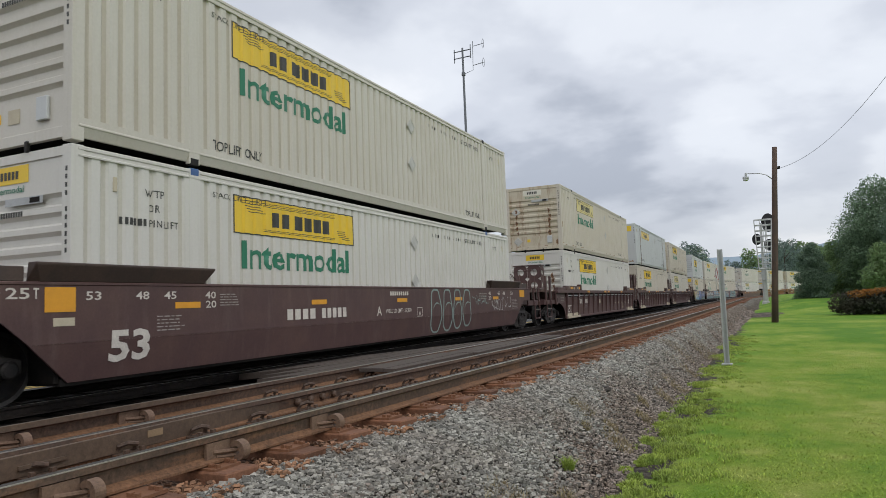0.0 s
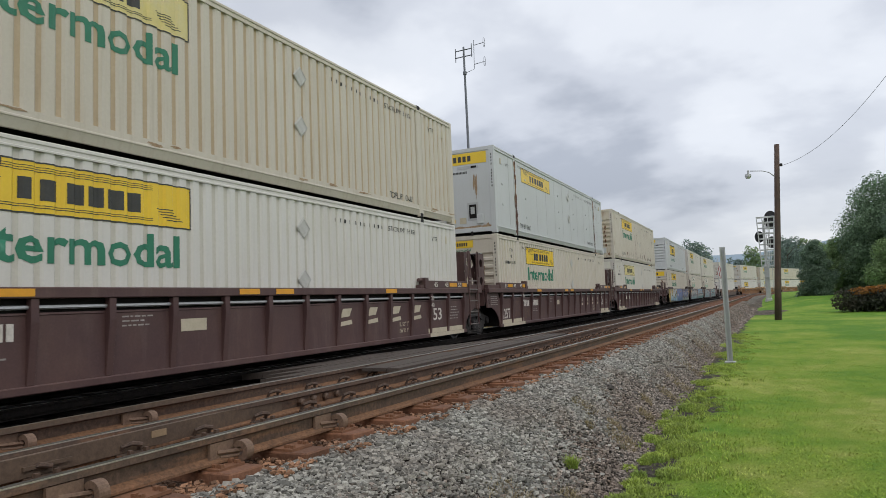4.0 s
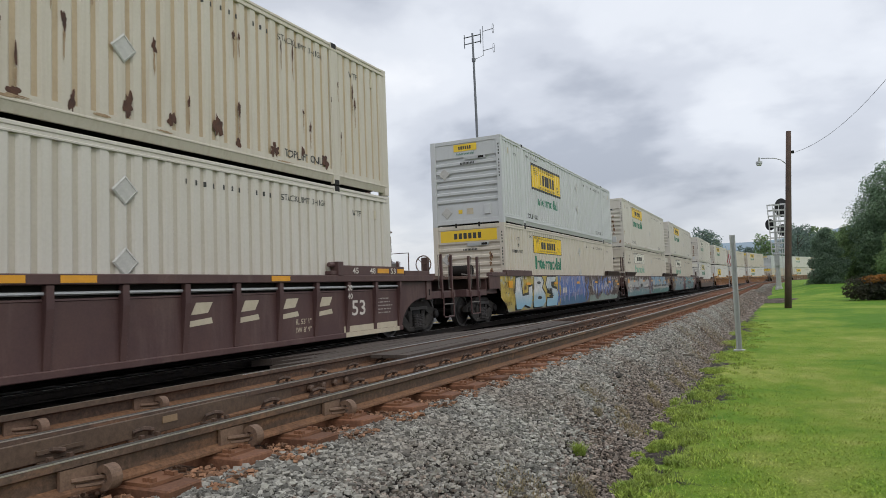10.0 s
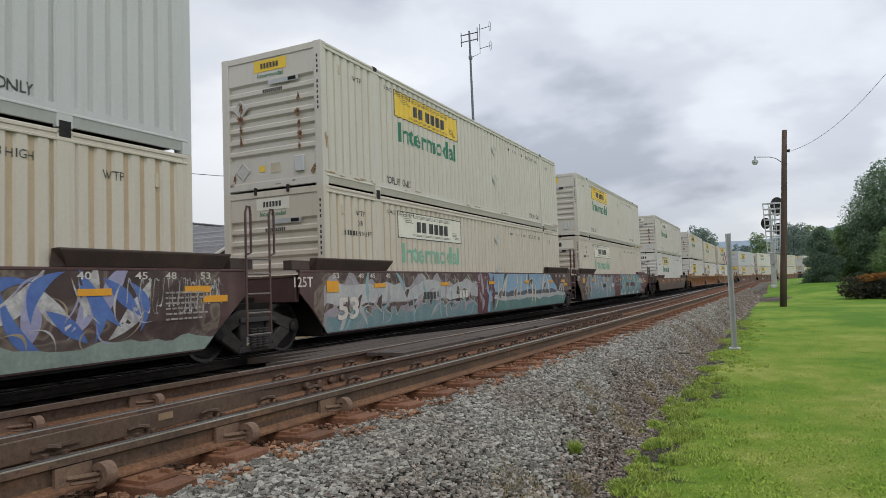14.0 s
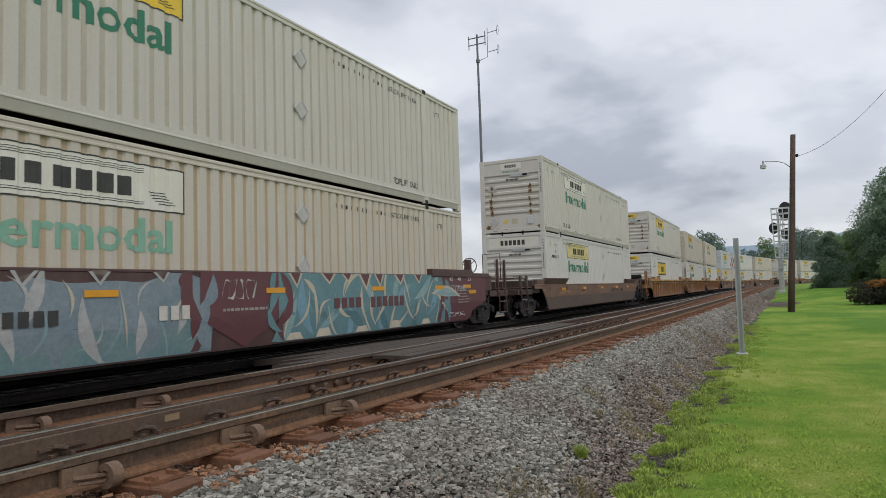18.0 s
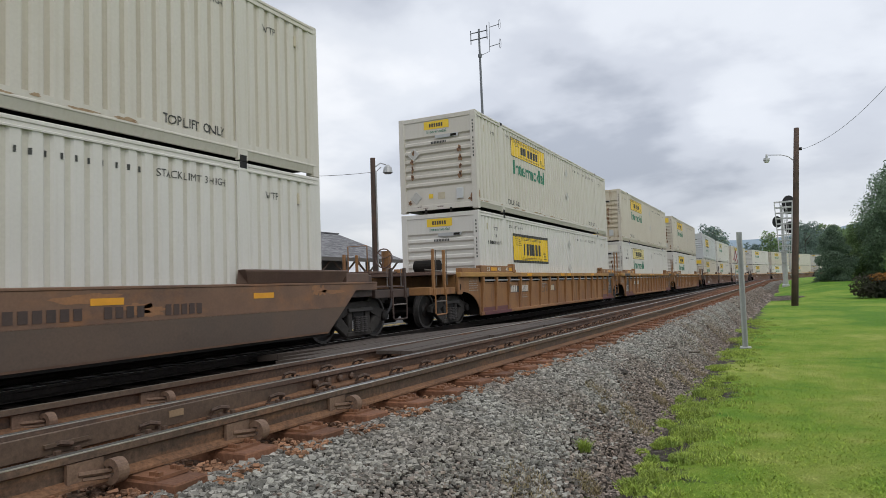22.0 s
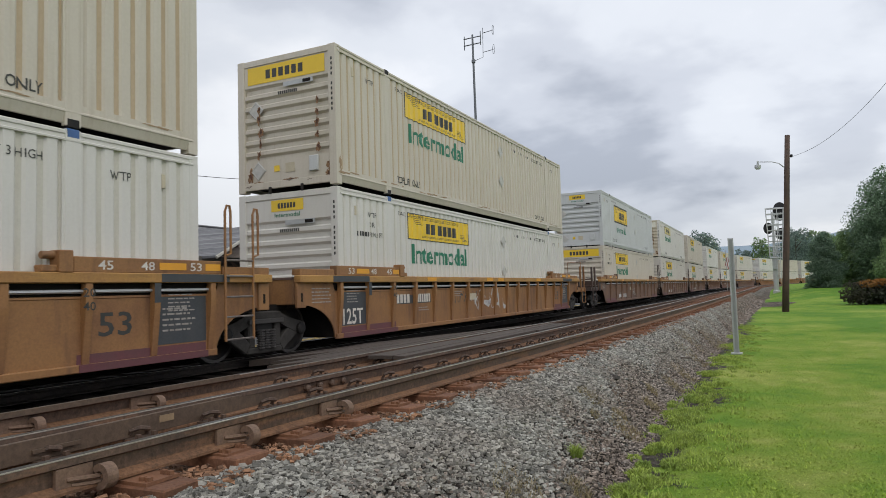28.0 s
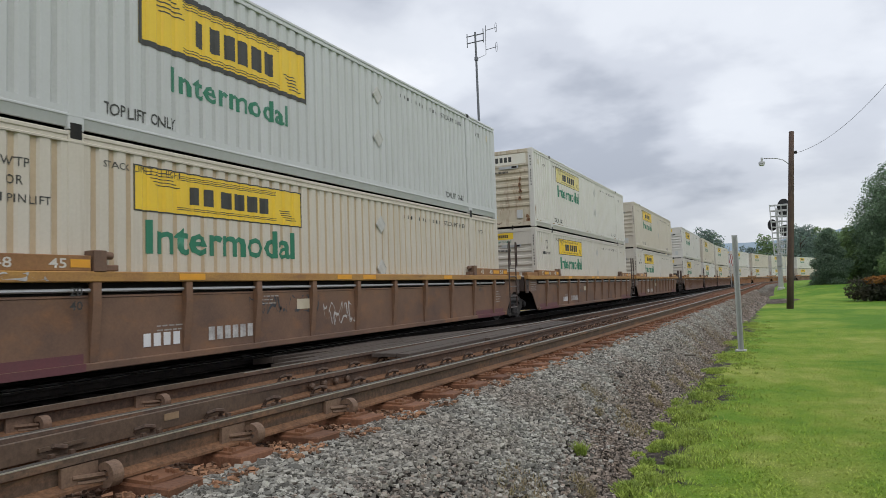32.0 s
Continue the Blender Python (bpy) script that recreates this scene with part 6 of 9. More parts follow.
        if paint == "brown":
            mark(car, "125", -9.12, -8.74, 1.28, 1.41, xs)
            mark(car, "T", -8.70, -8.63, 1.28, 1.41, xs)
            for text, y, z in (("53", -8.02, 1.26), ("48", -7.27, 1.26), ("45", -6.79, 1.26), ("40", -6.01, 1.26), ("20", -6.0, 1.12)):
                mark(car, text, y, y + 0.22, z, z + 0.11, xs)
                mark(car, text, -y - 0.22, -y, z, z + 0.11, xs)
            part("lettering", cached("big53", lambda: words_mesh("53", -7.68, -7.03, 0.45, 0.87, lambda y, z: low(z) + 0.004, M["stencil"], bold=0.03)), None, car, "large stencilled number")
            part("reflector", cached("end_reflector", lambda: sheet("reflector", bar(1.412, 1.416, -8.56, -8.16, 1.12, 1.42), M["reflector"])), None, car, "yellow reflective panel")
            bars(car, -4.05, -3.15, 0.86, 1.05, xs, 4)
            bars(car, -3.0, -2.11, 0.86, 1.05, xs, 5)
            mark(car, "A", -0.95, -0.74, 0.84, 1.04, xs)
            lines(car, -6.92, -6.42, 0.82, 1.06, xs, 5)
            mark(car, "WELL LD LMT 117,900", -0.56, 0.66, 0.865, 0.975, xs)
            mark(car, "H", 1.06, 1.16, 0.79, 0.88, xs)
            for rect in frame_rects(0.96, 1.25, 0.76, 0.98, 0.014):
                shape(car, [(rect[0], rect[2]), (rect[1], rect[2]), (rect[1], rect[3]), (rect[0], rect[3])], xs, "stencil", "plate_frame", "thin stencilled frame line")
            bars(car, -0.35, 0.55, 1.28, 1.37, xs, 9)
            for cy, half, lo in ((2.02, 0.34, 0.32), (2.74, 0.31, 0.33), (3.40, 0.29, 0.36), (4.06, 0.31, 0.40)):
                turns = [2 * math.pi * k / 30 for k in range(30)]
                ribbon(car, [(cy + half * math.copysign(abs(math.cos(a)) ** 0.6, math.cos(a)) * (0.9 + 0.12 * math.sin(3 * a + cy)), (lo + 1.42) / 2 + (1.42 - lo) / 2 * math.sin(a)) for a in turns], 0.05, "spray_teal_pale", 0.003, "pale teal bubble outline")
                flare(car, cy + 0.05, 0.95, 0.5, 0.12, 0.02, 0.2, "spray_teal_pale", 0.0042)
            lines(car, -5.7, -5.25, 1.15, 1.36, xs, 5)
            lines(car, 5.0, 5.7, 1.15, 1.36, xs, 4)
            lines(car, 7.9, 8.5, 0.80, 1.15, xs, 7)
            part("reflector", cached("back_reflector", lambda: sheet("reflector", bar(1.412, 1.416, 8.75, 9.25, 1.18, 1.42), M["reflector"])), None, car, "yellow reflective panel")
            part("sticker", cached("end_sticker", lambda: sheet("sticker", bar(1.412, 1.415, -8.45, -8.17, 0.95, 1.05), M["sticker"])), None, car, "pale sticker")
        if paint == "brown":
            for k in range(len(TAGS)):
                tag(car, *TAGS[k][:4], 1.4145 - (0.02 if TAGS[k][2] < 0.6 else 0), TAGS[k][4], 2 + k, TAGS[k][5])
        else:
            for y0, y1, n in ((2.2, 3.2, 6), (3.45, 4.1, 4), (4.4, 5.1, 5)):
                bars(car, y0, y1, 0.80, 0.95, 1.4145, n, "dark_brown")
            rng = random.Random(77)
            worn = [(rng.choice((-8.3, -6.1, -3.0, 0.4, 3.9, 8.0)) + rng.uniform(-0.7, 0.7), rng.uniform(0.86, 1.1), rng.uniform(0.12, 0.5), rng.uniform(0.04, 0.11)) for _ in range(16)]
            stuffed("repaint_patch", blotch("repaint_patch", worn, 1.4125, 78, "orange_worn"), None, car, "bright orange patches of older paint")
            for y in (-8.3, -6.0, -1.2):
                shape(car, [(y, 1.00), (y + 0.22, 1.00), (y + 0.22, 1.12), (y, 1.12)], 1.4145, "dark_brown", "repaint_patch", "dark repainted patch")
            # The leaning lower side gets a greyer, darker brown than the upper.
            part("foot_shade", soup("lower_panel", [(1.4125, -8.72, 0.735), (1.4125, 8.72, 0.735), (1.4125 - 0.11 * 0.44, 8.24, 0.29), (1.4125 - 0.11 * 0.44, -8.24, 0.29)], [(0, 1, 2, 3)], M["lower_grey_brown"]), None, car, "grey-brown lower side panel").name = "lower_panel"
    else:
        mural(car, style)
        if style != "graffiti_a":
            part("lettering", cached(("big53", style), lambda: words_mesh("53", -7.95, -7.2, 0.50, 0.95, lambda y, z: 1.4275 - (0.11 * (0.74 - z) if z < 0.74 else 0), M["stencil" if style == "graffiti_b" else "spray_tan"], bold=0.03)), None, car, "large stencilled number")
            mark(car, "125T" if style == "graffiti_b" else "125", -9.3, -8.75, 1.17, 1.36, 1.4275)
        for text, y in (("53", -8.1), ("48", -7.2), ("45", -6.75), ("40", -6.1)):
            mark(car, text, y, y + 0.2, 1.33, 1.43, 1.4275)
        for text, y in (("40", 6.15), ("45", 7.0), ("48", 7.5), ("53", 8.15)):
            mark(car, text, y, y + 0.2, 1.33, 1.43, 1.4275)
        for y0, y1, z0, z1 in ((-8.32, -7.92, 1.06, 1.28), (7.85, 8.35, 1.13, 1.23), (8.2, 8.7, 0.98, 1.08)):
            part("reflector", cached(("square_reflector", y0), lambda: sheet("reflector", bar(1.425, 1.428, y0, y1, z0, z1), M["reflector"])), None, car, "yellow reflective panel")
        bars(car, -4.3, -3.6, 0.80, 0.98, 1.4275, 4, "black")
        if style == "graffiti_c":
            bars(car, 1.9, 2.9, 0.80, 1.0, 1.4280, 4, "maroon")
            bars(car, 3.2, 4.65, 0.78, 1.0, 1.4280, 6, "maroon")
        bars(car, -2.2, -1.6, 0.78, 0.98, 1.4275, 3)
        lines(car, 7.5, 8.3, 0.75, 1.2, 1.4275, 6)
    MOVING.append((car, s0, 0.0))


def skin(z):
    """The outer face of a smooth-sided car: upright above, leaning in below."""
    return 1.4135 if z > 0.742 else 1.4135 - 0.11 * (0.742 - z)


def band(car, y0, y1, lo, hi, mat, lift, label):
    """A field of spray paint with uneven edges: lo and hi give its foot and head along the car."""
    n, rows = 44, 5
    verts, faces = [], []
    for i in range(n + 1):
        y = y0 + (y1 - y0) * i / n
        a, b = max(lo(y), 0.285), min(hi(y), 1.472)
        for k in range(rows + 1):
            z = a + (b - a) * k / rows
            verts.append((skin(z) + lift, min(max(y, -8.72 + max(0, 0.74 - z)), 8.72 - max(0, 0.74 - z)) if z < 0.745 else y, z))
        if i:
            for k in range(rows):
                p = (rows + 1) * (i - 1) + k
                faces.append((p, p + rows + 1, p + rows + 2, p + 1))
    part("graffiti_field", soup("graffiti_field", verts, faces, M[mat]), None, car, label)


def hills(seed, base, size):
    return lambda y: base + size * (noise.noise((y * 0.9, seed, 0.0)) + 0.6 * noise.noise((y * 2.7, seed, 4.0)))


def peaks(seed, base, size, step):
    """A jagged edge of pointed teeth."""
    return lambda y: base + size * (1 - 2 * abs(((y + 0.3 * math.sin(y + seed)) / step) % 1 - 0.5)) * (0.6 + 0.5 * math.sin(1.7 * y + seed))


def notch(car, y, z0, z1, w, skew, edge, fill, lift):
    """A pointed notch of bare paint with a pale sprayed edge."""
    for k, mat in ((1.0, edge), (0.68, fill)):
        ww, zz = w * k, z0 + (z1 - z0) * (0.72 + 0.28 * k if k == 1.0 else 0.74)
        shape(car, [(y - ww, z0), (y + ww, z0), (y + skew, zz)], (min(skin(z0), skin(zz)) if z0 > 0.7 else skin(z0) + 0.03 * (zz - z0)) + lift + (0.0015 if k < 1 else 0), mat, "graffiti_wedge", "spray-painted wedge")


def shard(car, y, z, w, h, turn, edge, fill, lift):
    """A pointed dark shard with a pale sprayed outline."""
    c, q = math.cos(turn), math.sin(turn)
    pts = [(-w, 0.0), (-0.2 * w, 0.35 * h), (0.9 * w, 0.5 * h), (0.5 * w, -0.1 * h), (0.15 * w, -0.5 * h)]
    for k, mat in ((1.0, edge), (0.72, fill)):
        out = [(y + k * (a * c - b * q), z + k * (a * q + b * c)) for a, b in pts]
        shape(car, out, skin(min(b for a, b in out)) + 0.012 * (z < 0.9) + lift + (0.0012 if k < 1 else 0), mat, "graffiti_shard", "spray-painted shard")


def mural(car, style):
    """The painted sides of the three graffiti cars, from the ground coat up."""
    rng = random.Random({"graffiti_a": 41, "graffiti_b": 52, "graffiti_c": 63}[style])
    flat = lambda z: (lambda y: z)

    def strokes(y0, y1, z0, z1, count, keys, long, half, angle, lift):
        for k in range(count):
            flare(car, y0 + (y1 - y0) * (k + rng.uniform(0.2, 0.8)) / count, rng.uniform(z0, z1), rng.uniform(*long), rng.uniform(-0.2, 0.2), rng.uniform(*half), rng.uniform(*angle), keys[k % len(keys)], lift + 0.00008 * k)

    def ragged(y, left, right, lift):
        """Broad upright strokes from both sides break up the seam between two coats."""
        for k in range(7):
            flare(car, y + (0.13 if k % 2 else -0.13), 0.40 + 0.155 * k, rng.uniform(0.45, 0.8), rng.uniform(-0.15, 0.15), rng.uniform(0.07, 0.13), rng.uniform(0.9, 2.3), left if k % 2 else right, lift + 0.0001 * k)

    if style == "graffiti_a":
        band(car, -9.0, -7.55, flat(0.28), flat(1.475), "spray_yellow", 0.0, "yellow spray paint")
        band(car, -7.6, -2.55, flat(0.28), flat(1.475), "spray_yellow", 0.0004, "yellow spray paint")
        letters(car)
        for k in range(3):
            tag(car, -8.72, -8.1, 0.50 + 0.36 * k, 0.74 + 0.36 * k, 1.4185 - (0.02 if k == 0 else 0), "black", 3 + k, 0.02)
        for k in range(3):
            tag(car, -2.95 + 0.1 * k, -2.62 + 0.1 * k, 0.75 + 0.2 * k, 0.95 + 0.2 * k, 1.4185, "black", 6 + k, 0.015)
        band(car, -2.6, 1.75, flat(0.28), flat(1.475), "mauve_blue", 0.0, "mauve-blue spray paint")
        band(car, -2.5, 1.7, flat(0.28), hills(3, 0.62, 0.16), "deep_blue_teal", 0.0012, "blue-teal spray paint")
        strokes(-2.4, 1.5, 0.75, 1.25, 15, ("lilac_edge",), (0.75, 1.15), (0.115, 0.15), (0.9, 2.2), 0.002)
        rng.seed(41)
        rng.random()
        strokes(-2.4, 1.5, 0.75, 1.25, 17, ("broad_blue",), (0.7, 1.1), (0.085, 0.12), (0.9, 2.2), 0.0036)
        strokes(-2.4, 1.5, 0.5, 1.35, 22, ("lilac_edge", "spray_blue_pale", "lilac_edge"), (0.4, 0.8), (0.012, 0.022), (0.7, 2.4), 0.0056)
        band(car, 1.7, 8.55, flat(0.28), flat(1.475), "spray_brown", 0.0004, "brown ground paint")
        strokes(1.75, 2.85, 0.6, 1.3, 13, ("spray_tan", "graffiti_white"), (0.35, 0.7), (0.010, 0.022), (0.2, 2.8), 0.003)
        strokes(2.9, 7.1, 0.75, 1.2, 15, ("graffiti_white", "lilac_edge"), (0.7, 1.1), (0.10, 0.13), (0.5, 2.5), 0.002)
        strokes(2.9, 7.1, 0.75, 1.2, 18, ("broad_blue",), (0.7, 1.1), (0.075, 0.115), (0.5, 2.5), 0.0036)
        band(car, 2.3, 8.5, flat(0.28), hills(8, 0.52, 0.22), "pale_green_wash", 0.0052, "pale green spray paint")
        strokes(3.0, 7.2, 0.5, 1.3, 24, ("graffiti_white", "spray_tan", "lilac_edge"), (0.35, 0.8), (0.010, 0.022), (0.4, 2.7), 0.006)
        ragged(-2.6, "spray_yellow", "broad_blue", 0.0066)
        ragged(1.72, "broad_blue", "spray_brown", 0.0066)
        for k in range(4):
            tag(car, 6.9 + 0.42 * k, 7.35 + 0.42 * k, 0.85 + 0.1 * (k % 2), 1.35, 1.4225, "graffiti_white", 4 + k, 0.018)
    elif style == "graffiti_b":
        band(car, -8.72, -0.65, flat(0.28), flat(1.475), "spray_brown", 0.0, "brown ground paint")
        band(car, -8.4, -0.7, flat(0.28), peaks(2, 1.10, 0.42, 0.85), "mist_mauve", 0.0010, "mauve-white spray paint")
        band(car, -8.3, -0.75, hills(5, 0.80, 0.12), hills(6, 1.20, 0.16), "mist_white", 0.0020, "white spray paint")
        band(car, -8.3, -0.7, flat(0.28), hills(7, 0.66, 0.22), "teal_wash", 0.0030, "teal spray paint")
        strokes(-7.9, -0.9, 0.45, 1.2, 30, ("mist_white", "teal_light", "mist_mauve"), (0.5, 1.0), (0.03, 0.07), (0.2, 2.6), 0.004)
        for k in range(17):
            shard(car, -7.6 + 0.41 * k, rng.uniform(0.55, 1.0), rng.uniform(0.10, 0.2), rng.uniform(0.25, 0.5), rng.uniform(-0.7, 0.7), "mist_white", "spray_brown", 0.0065)
        strokes(-7.9, -0.9, 0.4, 1.35, 24, ("graffiti_white",), (0.4, 0.9), (0.008, 0.016), (0.1, 2.8), 0.0085)
        band(car, -0.7, 0.2, flat(0.28), flat(1.475), "maroon", 0.0002, "maroon ground paint")
        tag(car, -0.6, 0.05, 1.0, 1.35, 1.4185, "graffiti_white", 5, 0.02)
        band(car, 0.1, 7.2, flat(0.8), lambda y: 1.475 if y < 6.2 else 1.475 - 0.55 * (y - 6.2), "sky_blue_coat", 0.0, "sky-blue spray paint")
        band(car, 6.2, 9.4, lambda y: max(0.8, 1.475 - 0.55 * (y - 6.2)), flat(1.475), "spray_brown", 0.0006, "brown ground paint")
        band(car, 0.1, 8.3, flat(0.62), hills(11, 0.88, 0.10), "dark_ridge", 0.0014, "dark sprayed ridge")
        band(car, 0.1, 8.4, flat(0.50), hills(12, 0.74, 0.10), "mist_white", 0.0024, "white spray paint")
        band(car, 0.1, 8.5, flat(0.28), hills(13, 0.60, 0.10), "teal_green_wash", 0.0034, "green-teal spray paint")
        strokes(0.3, 6.2, 0.7, 1.3, 10, ("spray_cream",), (0.8, 1.2), (0.05, 0.085), (0.9, 2.2), 0.005)
        strokes(0.3, 6.2, 0.75, 1.35, 6, ("sky_blue_coat", "dark_ridge"), (0.4, 0.7), (0.05, 0.08), (0.5, 2.4), 0.0062)
        for y in (0.9, 2.3, 4.0, 5.6):
            shard(car, y, rng.uniform(0.6, 1.2), 0.2, 0.4, rng.uniform(-0.6, 0.6), "spray_cream", "spray_brown", 0.0075)
        ragged(-0.68, "mist_mauve", "maroon", 0.0088)
        ragged(0.15, "maroon", "sky_blue_coat", 0.0088)
        for k in range(3):
            flare(car, 7.7 + 0.25 * k, 0.85 - 0.05 * k, 0.9, 0.12, 0.05, 0.5 + 0.3 * k, "mist_white", 0.006)
    else:
        band(car, -8.72, -7.0, flat(0.28), flat(1.475), "spray_brown", 0.0, "brown ground paint")
        band(car, -7.3, -1.2, flat(0.28), peaks(4, 1.30, 0.20, 1.1), "grey_blue_coat", 0.0006, "grey-blue spray paint")
        band(car, -7.0, -1.2, flat(0.28), hills(21, 0.62, 0.2), "teal_wash", 0.0018, "teal spray paint")
        strokes(-6.9, -1.5, 0.55, 1.2, 12, ("mist_white", "grey_blue_coat", "mist_white"), (0.6, 1.0), (0.07, 0.13), (0.6, 2.4), 0.003)
        strokes(-7.2, -1.4, 0.45, 1.3, 20, ("spray_cream", "mist_white", "teal_light"), (0.4, 0.9), (0.012, 0.028), (0.2, 2.8), 0.005)
        for k in range(6):
            notch(car, -6.9 + 0.95 * k, 1.465, rng.uniform(1.2, 1.32), rng.uniform(0.14, 0.26), rng.uniform(-0.1, 0.1), "mist_white", "spray_brown", 0.006)
        for k in range(3):
            flare(car, -7.6 + 0.2 * k, 1.0 + 0.1 * k, 0.5, 0.03, 0.04, 0.6 + k, "graffiti_white", 0.004)
        band(car, -1.45, 0.62, lambda y: 0.28 + 0.5 * abs(y + 0.5), flat(1.475), "maroon", 0.0066, "maroon ground paint")
        tag(car, -0.95, -0.25, 1.05, 1.35, 1.4225, "graffiti_white", 5, 0.03)
        lines(car, -1.0, 0.3, 0.86, 0.98, 1.4225, 1)
        band(car, 0.3, 6.75, flat(0.28), flat(1.475), "teal_coat", 0.0074, "teal spray paint")
        strokes(0.5, 6.5, 0.45, 1.3, 15, ("teal_light", "sky_teal", "teal_deep"), (0.7, 1.2), (0.09, 0.15), (0.3, 2.7), 0.0082)
        strokes(0.5, 6.6, 0.45, 1.3, 24, ("spray_cream",), (0.5, 1.05), (0.022, 0.055), (0.5, 2.6), 0.0100)
        for k, (y, z) in enumerate(((0.75, 1.2), (1.72, 1.26), (2.35, 1.3), (3.0, 1.12), (3.55, 1.18), (4.42, 1.24), (5.3, 1.25))):
            notch(car, y, 1.468, z, 0.20 + 0.05 * (k % 2), 0.04, "spray_cream", "maroon", 0.0125)
        for k, y in enumerate((0.75, 1.6, 2.9, 4.25, 5.7)):
            notch(car, y, 0.30, 0.58 + 0.12 * (k % 2), 0.24, 0.03, "spray_cream", "maroon", 0.0125)
        band(car, 6.3, 9.4, flat(0.28), flat(1.475), "maroon", 0.0050, "maroon ground paint")
        flare(car, 6.8, 0.97, 1.7, 0.10, 0.14, -0.05, "spray_cream", 0.0135)
        flare(car, 6.8, 0.97, 1.35, 0.08, 0.10, -0.05, "teal_light", 0.0145)
        ragged(-1.45, "grey_blue_coat", "maroon", 0.0072)
        ragged(-7.1, "spray_brown", "grey_blue_coat", 0.006)
        ragged(0.35, "maroon", "teal_coat", 0.0118)
        ragged(6.7, "teal_coat", "maroon", 0.0118)
        for k in range(3):
            tag(car, 6.7 + 0.4 * k, 7.2 + 0.4 * k, 1.05, 1.22, 1.4285, "graffiti_white", 5 + k, 0.022)
        tag(car, 6.9, 8.0, 0.40, 0.52, 1.40, "graffiti_white", 7, 0.022)


def flare(car, cy, cz, length, bend, half, angle, mat, lift):
    """A pointed, bowed spray-paint stroke on the car's side."""
    verts, faces, n = [], [], 10
    ca, sa = math.cos(angle), math.sin(angle)
    for i in range(n + 1):
        t = -1 + 2 * i / n
        w = half * (1 - abs(t) ** 1.6)
        for side in (-1, 1):
            u, v = t * length / 2, bend * (1 - t * t) + side * w
            z = min(max(cz + u * sa + v * ca, 0.30), 1.465)
            verts.append((skin(z) + lift, cy + u * ca - v * sa, z))
        if i:
            faces.append((2 * i - 2, 2 * i, 2 * i + 1, 2 * i - 1))
    part("graffiti_stroke", soup("graffiti_stroke", verts, faces, M[mat]), None, car, "pointed spray-paint stroke")


def ribbon(car, points, width, mat, lift, label):
    """A closed painted outline along the points."""
    verts, faces, n = [], [], len(points)
    for i, (y, z) in enumerate(points):
        (a, b), (c, d) = points[i - 1], points[(i + 1) % n]
        q = math.hypot(c - a, d - b)
        ny, nz = -(d - b) / q * width / 2, (c - a) / q * width / 2
        for s in (-1, 1):
            zz = min(max(z + s * nz, 0.29), 1.47)
            verts.append((skin(zz) + lift, y + s * ny, zz))
        j = (i + 1) % n
        faces.append((2 * i, 2 * j, 2 * j + 1, 2 * i + 1))
    part("graffiti_outline", soup("graffiti_outline", verts, faces, M[mat]), None, car, label)


def letters(car):
    """Three fat abstract shapes, white above and ice blue below, with black outlines."""
    forms = ([(-7.62, 0.34), (-7.75, 0.9), (-7.6, 1.40), (-7.15, 1.46), (-6.98, 0.80), (-6.4, 0.84), (-6.34, 1.10), (-5.95, 1.12), (-5.98, 0.70), (-6.2, 0.36), (-6.8, 0.46), (-7.15, 0.33)],
             [(-5.85, 0.34), (-5.80, 1.0), (-5.72, 1.46), (-4.85, 1.46), (-4.60, 1.25), (-4.82, 1.02), (-4.50, 0.82), (-4.48, 0.50), (-4.85, 0.34)],
             [(-4.38, 0.32), (-4.25, 0.62), (-3.55, 0.60), (-3.50, 0.74), (-4.2, 0.86), (-4.42, 1.15), (-4.18, 1.45), (-3.05, 1.46), (-3.2, 1.2), (-3.72, 1.18), (-3.66, 1.06), (-3.0, 0.98), (-2.82, 0.65), (-3.1, 0.32)])
    for pts in forms:
        shape(car, pts, 1.4165, "spray_letter", "graffiti_fill", "white and ice-blue spray-painted fill")
        ribbon(car, pts, 0.10, "black", 0.0045, "black spray-painted outline")
    for cy, cz, a, b in ((-5.2, 1.20, 0.22, 0.05), (-5.15, 0.66, 0.24, 0.06), (-3.75, 0.70, 0.3, 0.035), (-3.55, 1.1, 0.25, 0.03)):
        shape(car, [(cy + a * math.cos(t), cz + b * math.sin(t)) for t in [2 * math.pi * k / 16 for k in range(16)]], 1.4185, "black", "graffiti_counter", "black spray-painted counter")


